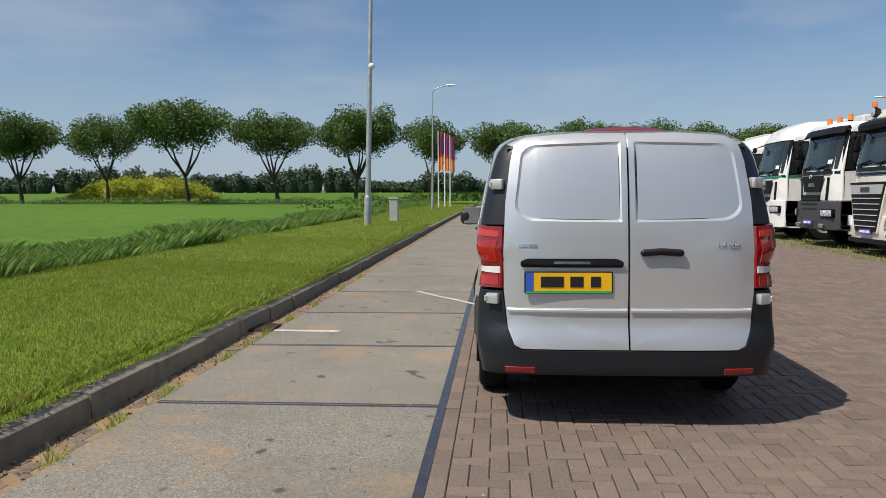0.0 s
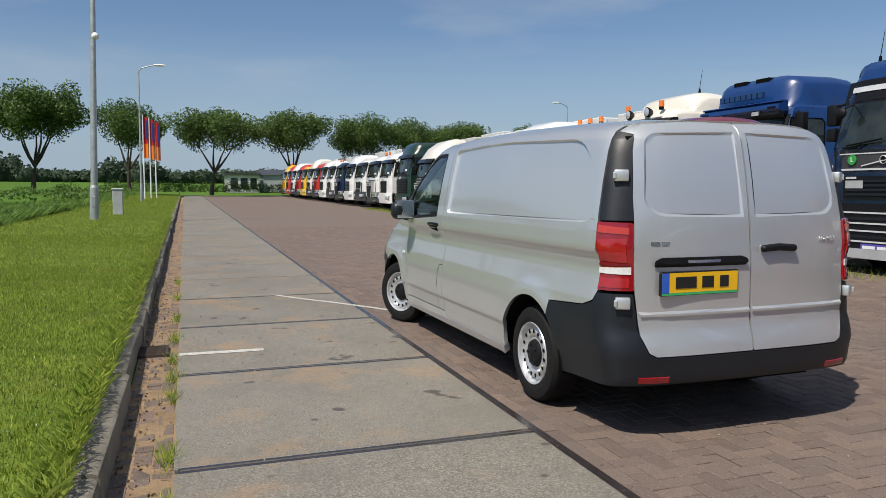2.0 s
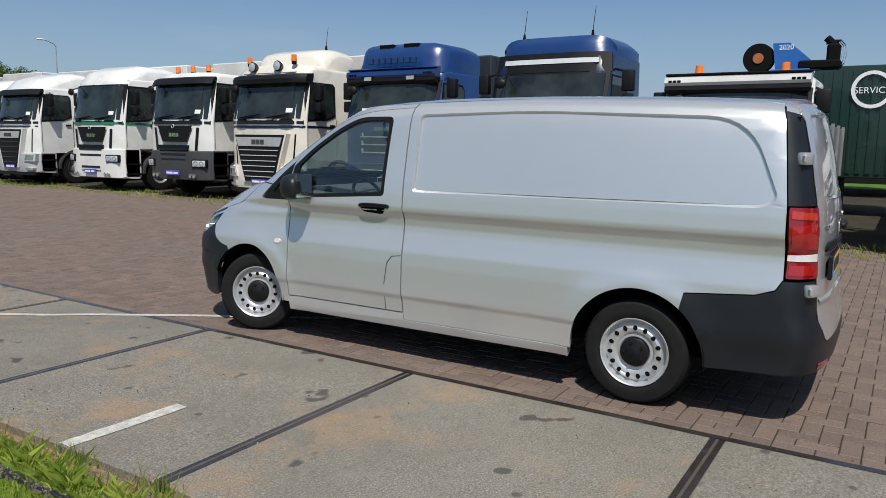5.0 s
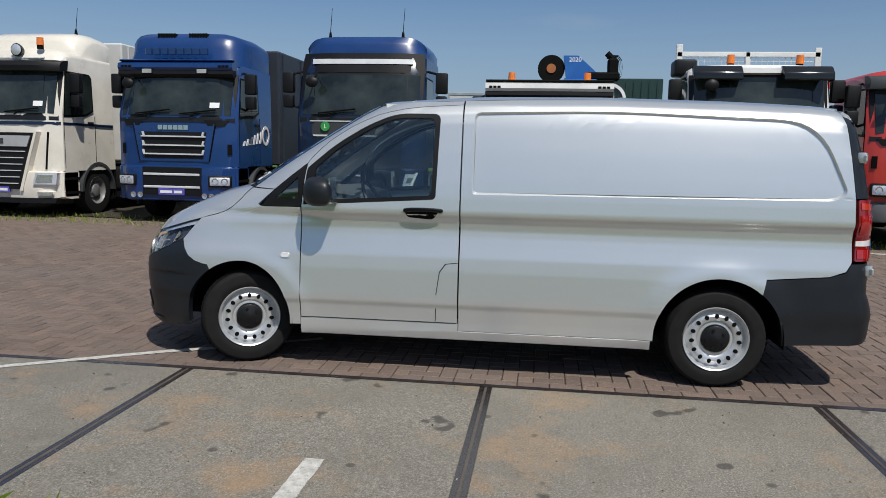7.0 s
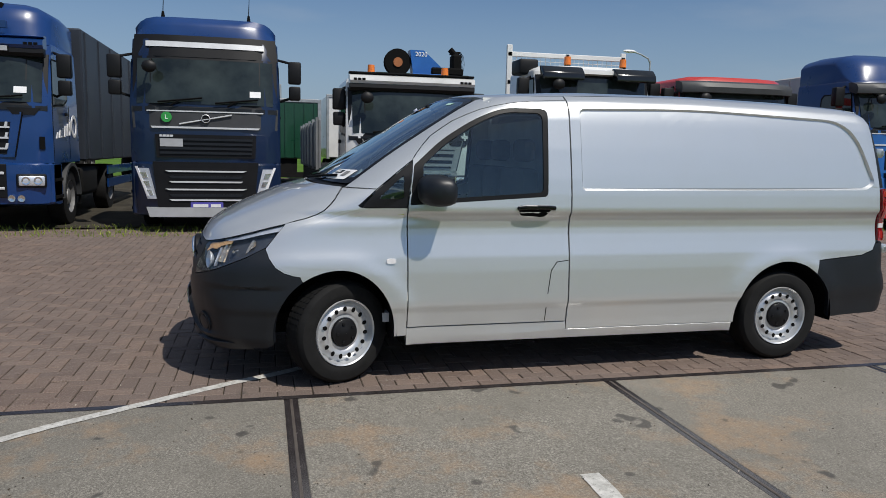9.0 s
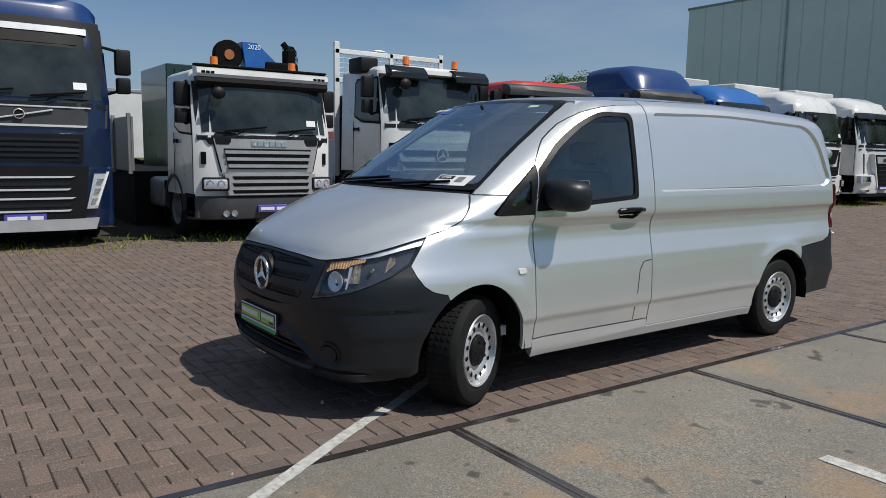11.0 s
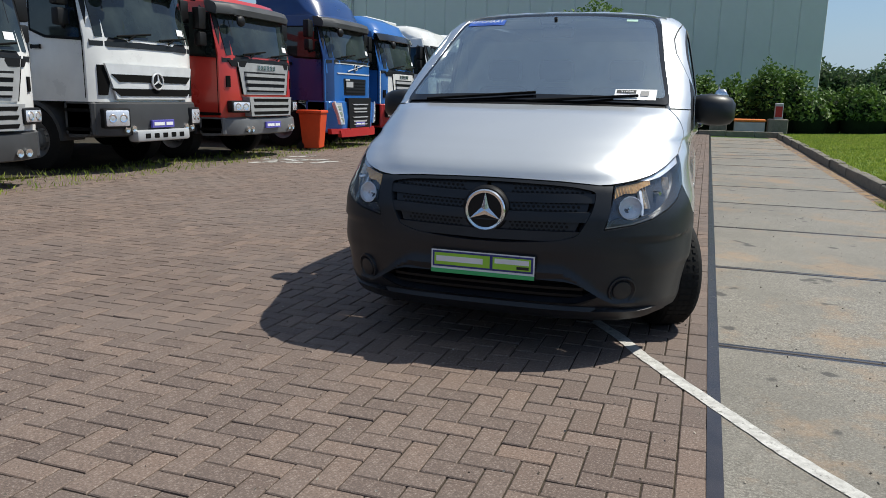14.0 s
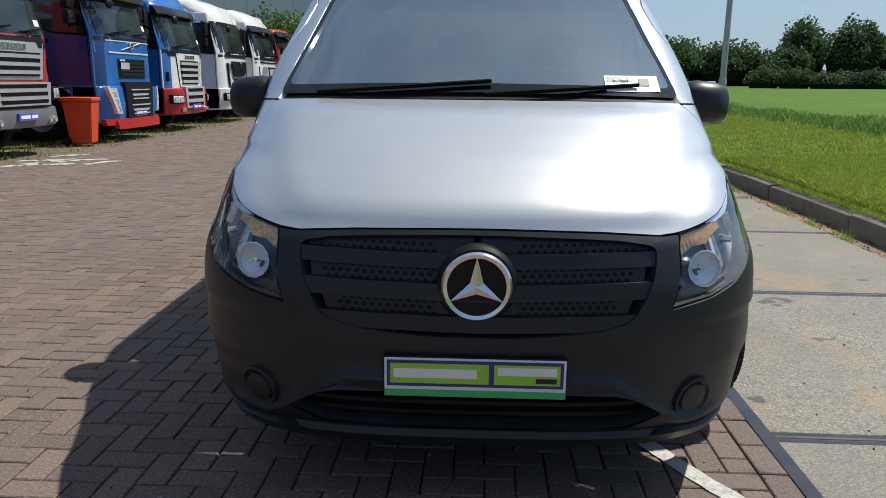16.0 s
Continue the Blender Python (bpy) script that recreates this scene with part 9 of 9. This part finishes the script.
cbk = thing("concrete_block", Matrix.Translation((-2.75, -18.4, zE)), "concrete block carrying a small red and white post", "block")
bm = bmesh.new()
box(bm, -0.35, 0.35, -0.3, 0.3, -0.05, 0.62, 0.03)
part("block", bm, KERB, cbk)
bm = bmesh.new()
box(bm, -0.15, 0.15, -0.1, 0.1, 0.6, 1.22, 0.02)
part("marker", bm, LGREY, cbk)
bm = bmesh.new()
box(bm, -0.12, 0.12, 0.1, 0.11, 0.7, 1.1)
part("marker_plate", bm, REDLOW, cbk)
# low white building and a long grey shed far down the road
sh = thing("building", Matrix.Translation((3.6, 118, rise(6, 118))), "low white building with dark windows beyond the road", "building")
bm = bmesh.new()
box(bm, 0, 4.6, -4, 4, 0, 2.5)
part("wall", bm, WHITE, sh)
bm = bmesh.new()
box(bm, -0.3, 4.9, -4.3, 4.3, 2.5, 2.8)
part("roof", bm, GREY, sh)
for x0, x1 in ((0.5, 1.5), (1.9, 2.9), (3.3, 4.2)):
    bm = bmesh.new()
    box(bm, x0, x1, -4.05, -3.98, 0.5, 2.1)
    part("window", bm, CAB_GLASS, sh)
sh = thing("shed", Matrix.Translation((9.0, 121, rise(9, 121))), "long pale grey shed with a dark roof beyond the road", "building")
bm = bmesh.new()
box(bm, 0, 9, -4, 5, 0, 2.6)
part("wall", bm, LGREY, sh)
bm = bmesh.new()
prism(bm, [(-4.3, 2.6), (0.5, 3.5), (5.3, 2.6)], -0.3, 9.3)
part("roof", bm, GREY, sh)

# ---- pavers and gutter bricks, piece by piece ----
U, JOINT = 0.105, 0.0062


def paver_boxes(cells, seed, top=0.0, tilt=0.003):
    """Verts and faces of many pavers given as (x0, y0, x1, y1)."""
    rng = np.random.default_rng(seed)
    c = np.array(cells)
    n = len(c)
    j = JOINT / 2
    x0, y0, x1, y1 = c[:, 0] + j, c[:, 1] + j, c[:, 2] - j, c[:, 3] - j
    z = np.array([rise(a, b) for a, b in zip((x0 + x1) / 2, (y0 + y1) / 2)]) + top + rng.normal(0, 0.0012, n)
    sx, sy = rng.normal(0, tilt, n), rng.normal(0, tilt, n)
    ch = 0.004
    corners = []
    for xs, ys, dz in ((x0, y0, -0.05), (x1, y0, -0.05), (x1, y1, -0.05), (x0, y1, -0.05)):
        corners.append(np.stack([xs, ys, z + dz], 1))
    for xs, ys in ((x0, y0), (x1, y0), (x1, y1), (x0, y1)):
        corners.append(np.stack([xs, ys, z - ch + sx * (xs - (x0 + x1) / 2) * 3 + sy * (ys - (y0 + y1) / 2) * 3], 1))
    for xs, ys in ((x0 + ch, y0 + ch), (x1 - ch, y0 + ch), (x1 - ch, y1 - ch), (x0 + ch, y1 - ch)):
        corners.append(np.stack([xs, ys, z + sx * (xs - (x0 + x1) / 2) * 3 + sy * (ys - (y0 + y1) / 2) * 3], 1))
    v = np.stack(corners, 1).reshape(-1, 3)
    quads = [(8, 9, 10, 11)] + [(4 + k, 4 + (k + 1) % 4, 8 + (k + 1) % 4, 8 + k) for k in range(4)] + [(k, (k + 1) % 4, 4 + (k + 1) % 4, 4 + k) for k in range(4)]
    f = (np.arange(n)[:, None, None] * 12 + np.array(quads)[None]).reshape(-1, 4)
    return v, f


herring, border = [], []
X0 = SLAB_X1 + U
nx, ny0, ny1 = int((8.9 - X0) / U), int(YARD_Y0 / U) + 1, int(27.0 / U)
for yy in range(ny0, ny1):
    for xx in range(0, nx):
        d = (xx - yy) % 4
        if d == 0:
            herring.append((X0 + xx * U, yy * U, X0 + (xx + 2) * U, (yy + 1) * U))
        elif d == 3:
            herring.append((X0 + xx * U, yy * U, X0 + (xx + 1) * U, (yy + 2) * U))
        elif d == 1 and xx == 0:
            herring.append((X0, yy * U, X0 + U, (yy + 1) * U))
for k in range(ny0 // 2, ny1 // 2):
    border.append((SLAB_X1, k * 2 * U, SLAB_X1 + U, (k + 1) * 2 * U))
js = sheet("joint_bed", [SLAB_X1 + 0.002, 3, 5, 8.9], [YARD_Y0, -12, -6, -2, 2, 6, 11, 15, 20, 26.9], 0.0065, SOIL, "dark soil in the joints between pavers")
# the stretch before the van's nose is laid as single pavers, the rest joined
near = [c for c in herring if 9.95 < c[1] < 11.15 and 0.25 < c[0] < 5.7]
near = sorted(near, key=lambda c: (c[0] - 1.3) ** 2 + (c[1] - 10.4) ** 2)[:298]
near_set = set(near)
yard = bpy.data.objects["yard_pavement"]
meshes = {}
for key, w, l in (("a", 2 * U, U), ("b", U, 2 * U)):
    v, f = paver_boxes([(-w / 2, 5 - l / 2, w / 2, 5 + l / 2)], 3, 0.0, 0.0)
    v = v - np.array([0, 5, 0])
    meshes[key] = cloud_mesh("paver", v, f, BRICK)
rp_ = random.Random(31)
for c in near:
    w = c[2] - c[0]
    o = new("paver", meshes["a" if w > 0.15 else "b"])
    o.parent = yard
    mx, my = (c[0] + c[2]) / 2, (c[1] + c[3]) / 2
    o.location = (mx, my, rise(mx, my) + rp_.gauss(0, 0.001))
    o.rotation_euler = (rp_.gauss(0, 0.006), rp_.gauss(0, 0.006), rp_.gauss(0, 0.004))
v, f = paver_boxes([c for c in herring if c not in near_set] + border, 7)
o = new("paver_rows", cloud_mesh("paver_rows", v, f, BRICKS))
o.parent = yard
tagged(o, "reddish grey pavers laid in herringbone", kind="stuff")
# gutter bricks in three rows, half buried in sand
GUTTER = brick_mat("gutter_bricks", True)
gut = []
for r in range(3):
    x = KERB_X + 0.005 + r * 0.104
    k = 0
    y = YARD_Y0 + 0.07 * r
    while y < 60:
        gut.append((x, y, x + 0.104, y + 0.21))
        y += 0.21
v, f = paver_boxes(gut, 9, -0.0476, 0.014)
o = new("gutter_bricks", cloud_mesh("gutter_bricks", v, f, GUTTER))
o.parent = bpy.data.objects["gutter"]
tagged(o, "worn bricks of the gutter", kind="stuff")
# drain grate
dg = thing("drain_grate", Matrix.Translation((-2.62, 8.02, -0.03)), "rusty cast iron drain grate in the gutter", "drain")
RUST = plain("cast_iron", (0.07, 0.05, 0.04), 0.7, 0.3, 0.3, 20.0, 0.4, 0.3)
bm = bmesh.new()
for a, b in ((-0.15, -0.13), (0.13, 0.15)):
    box(bm, a, b, -0.2, 0.2, -0.02, 0.012)
for a, b in ((-0.2, -0.18), (0.18, 0.2)):
    box(bm, -0.13, 0.13, a, b, -0.02, 0.012)
part("frame", bm, RUST, dg)
for k in range(8):
    bm = bmesh.new()
    box(bm, -0.13, 0.13, -0.155 + 0.042 * k, -0.138 + 0.042 * k, -0.02, 0.010)
    part("bar", bm, RUST, dg)
bm = bmesh.new()
box(bm, -0.13, 0.13, -0.18, 0.18, -0.022, -0.018)
part("pit", bm, MATT_BLACK, dg)
# weeds in the gutter joints
rw = random.Random(8)
pts_w = []
for y in (5.1, 6.35, 6.9, 7.55, 8.45, 9.6, 4.4, 3.7, 11.3, 12.9, 2.2):
    for k in range(70):
        pts_w.append((SLAB_X0 - 0.03 + rw.gauss(0, 0.03), y + rw.gauss(0, 0.09)))
rng_w = np.random.default_rng(4)
n = len(pts_w)
pw = np.array(pts_w)
a = rng_w.uniform(0, 6.28, n)
hh = rng_w.uniform(0.03, 0.13, n)
lean = rng_w.normal(0, 0.05, (n, 2))
p0 = np.stack([pw[:, 0] - 0.004 * np.cos(a), pw[:, 1] - 0.004 * np.sin(a), np.full(n, -0.03)], 1)
p1 = np.stack([pw[:, 0] + 0.004 * np.cos(a), pw[:, 1] + 0.004 * np.sin(a), np.full(n, -0.03)], 1)
p2 = np.stack([pw[:, 0] + lean[:, 0], pw[:, 1] + lean[:, 1], hh - 0.03], 1)
o = new("gutter_weeds", cloud_mesh("gutter_weeds", np.stack([p0, p1, p2], 1).reshape(-1, 3), np.arange(3 * n).reshape(n, 3), GRASS))
tagged(o, "small weeds growing in the gutter joint", "weeds", kind="stuff")
# dry leaves, crumbs of stone and sand heaps in the gutter
rng_l = np.random.default_rng(15)
n = 900
lx = KERB_X + 0.02 + np.abs(rng_l.normal(0, 0.12, n)).clip(0, 0.33)
pl_ = np.stack([lx, rng_l.uniform(1.5, 16.0, n), np.full(n, -0.040)], 1)
v, f = leaf_cloud(pl_, 0.026, rng_l)
o = new("gutter_litter", cloud_mesh("gutter_litter", v, f, leaf_mat("dry_litter", (0.10, 0.06, 0.03), (0.34, 0.25, 0.15), 0.8, 0.1)))
tagged(o, "dry brown leaves and crumbs lying in the gutter", "litter", kind="stuff")
# small stones and crumbs on the slabs and pavers
n = 1600
px_, py_ = rng_l.uniform(-2.3, 3.5, n), rng_l.uniform(2.0, 13.0, n)
pc_ = np.stack([px_, py_, np.full(n, 0.004)], 1)
v, f = leaf_cloud(pc_, 0.012, rng_l)
o = new("grit", cloud_mesh("grit", v, f, leaf_mat("grit_crumbs", (0.05, 0.04, 0.03), (0.42, 0.38, 0.32), 0.9, 0.0)))
tagged(o, "scattered grit and crumbs on the slabs and pavers", "grit", kind="stuff")
# ragged grass hanging over the back edge of the kerb
blades("grass", 26000, (KERB_X - 0.20, KERB_X - 0.085), (0.5, 30.0), 0.075, 0.004, GRASS, 33, 0.09, "longer grass hanging over the kerb", "grass", 0.9)
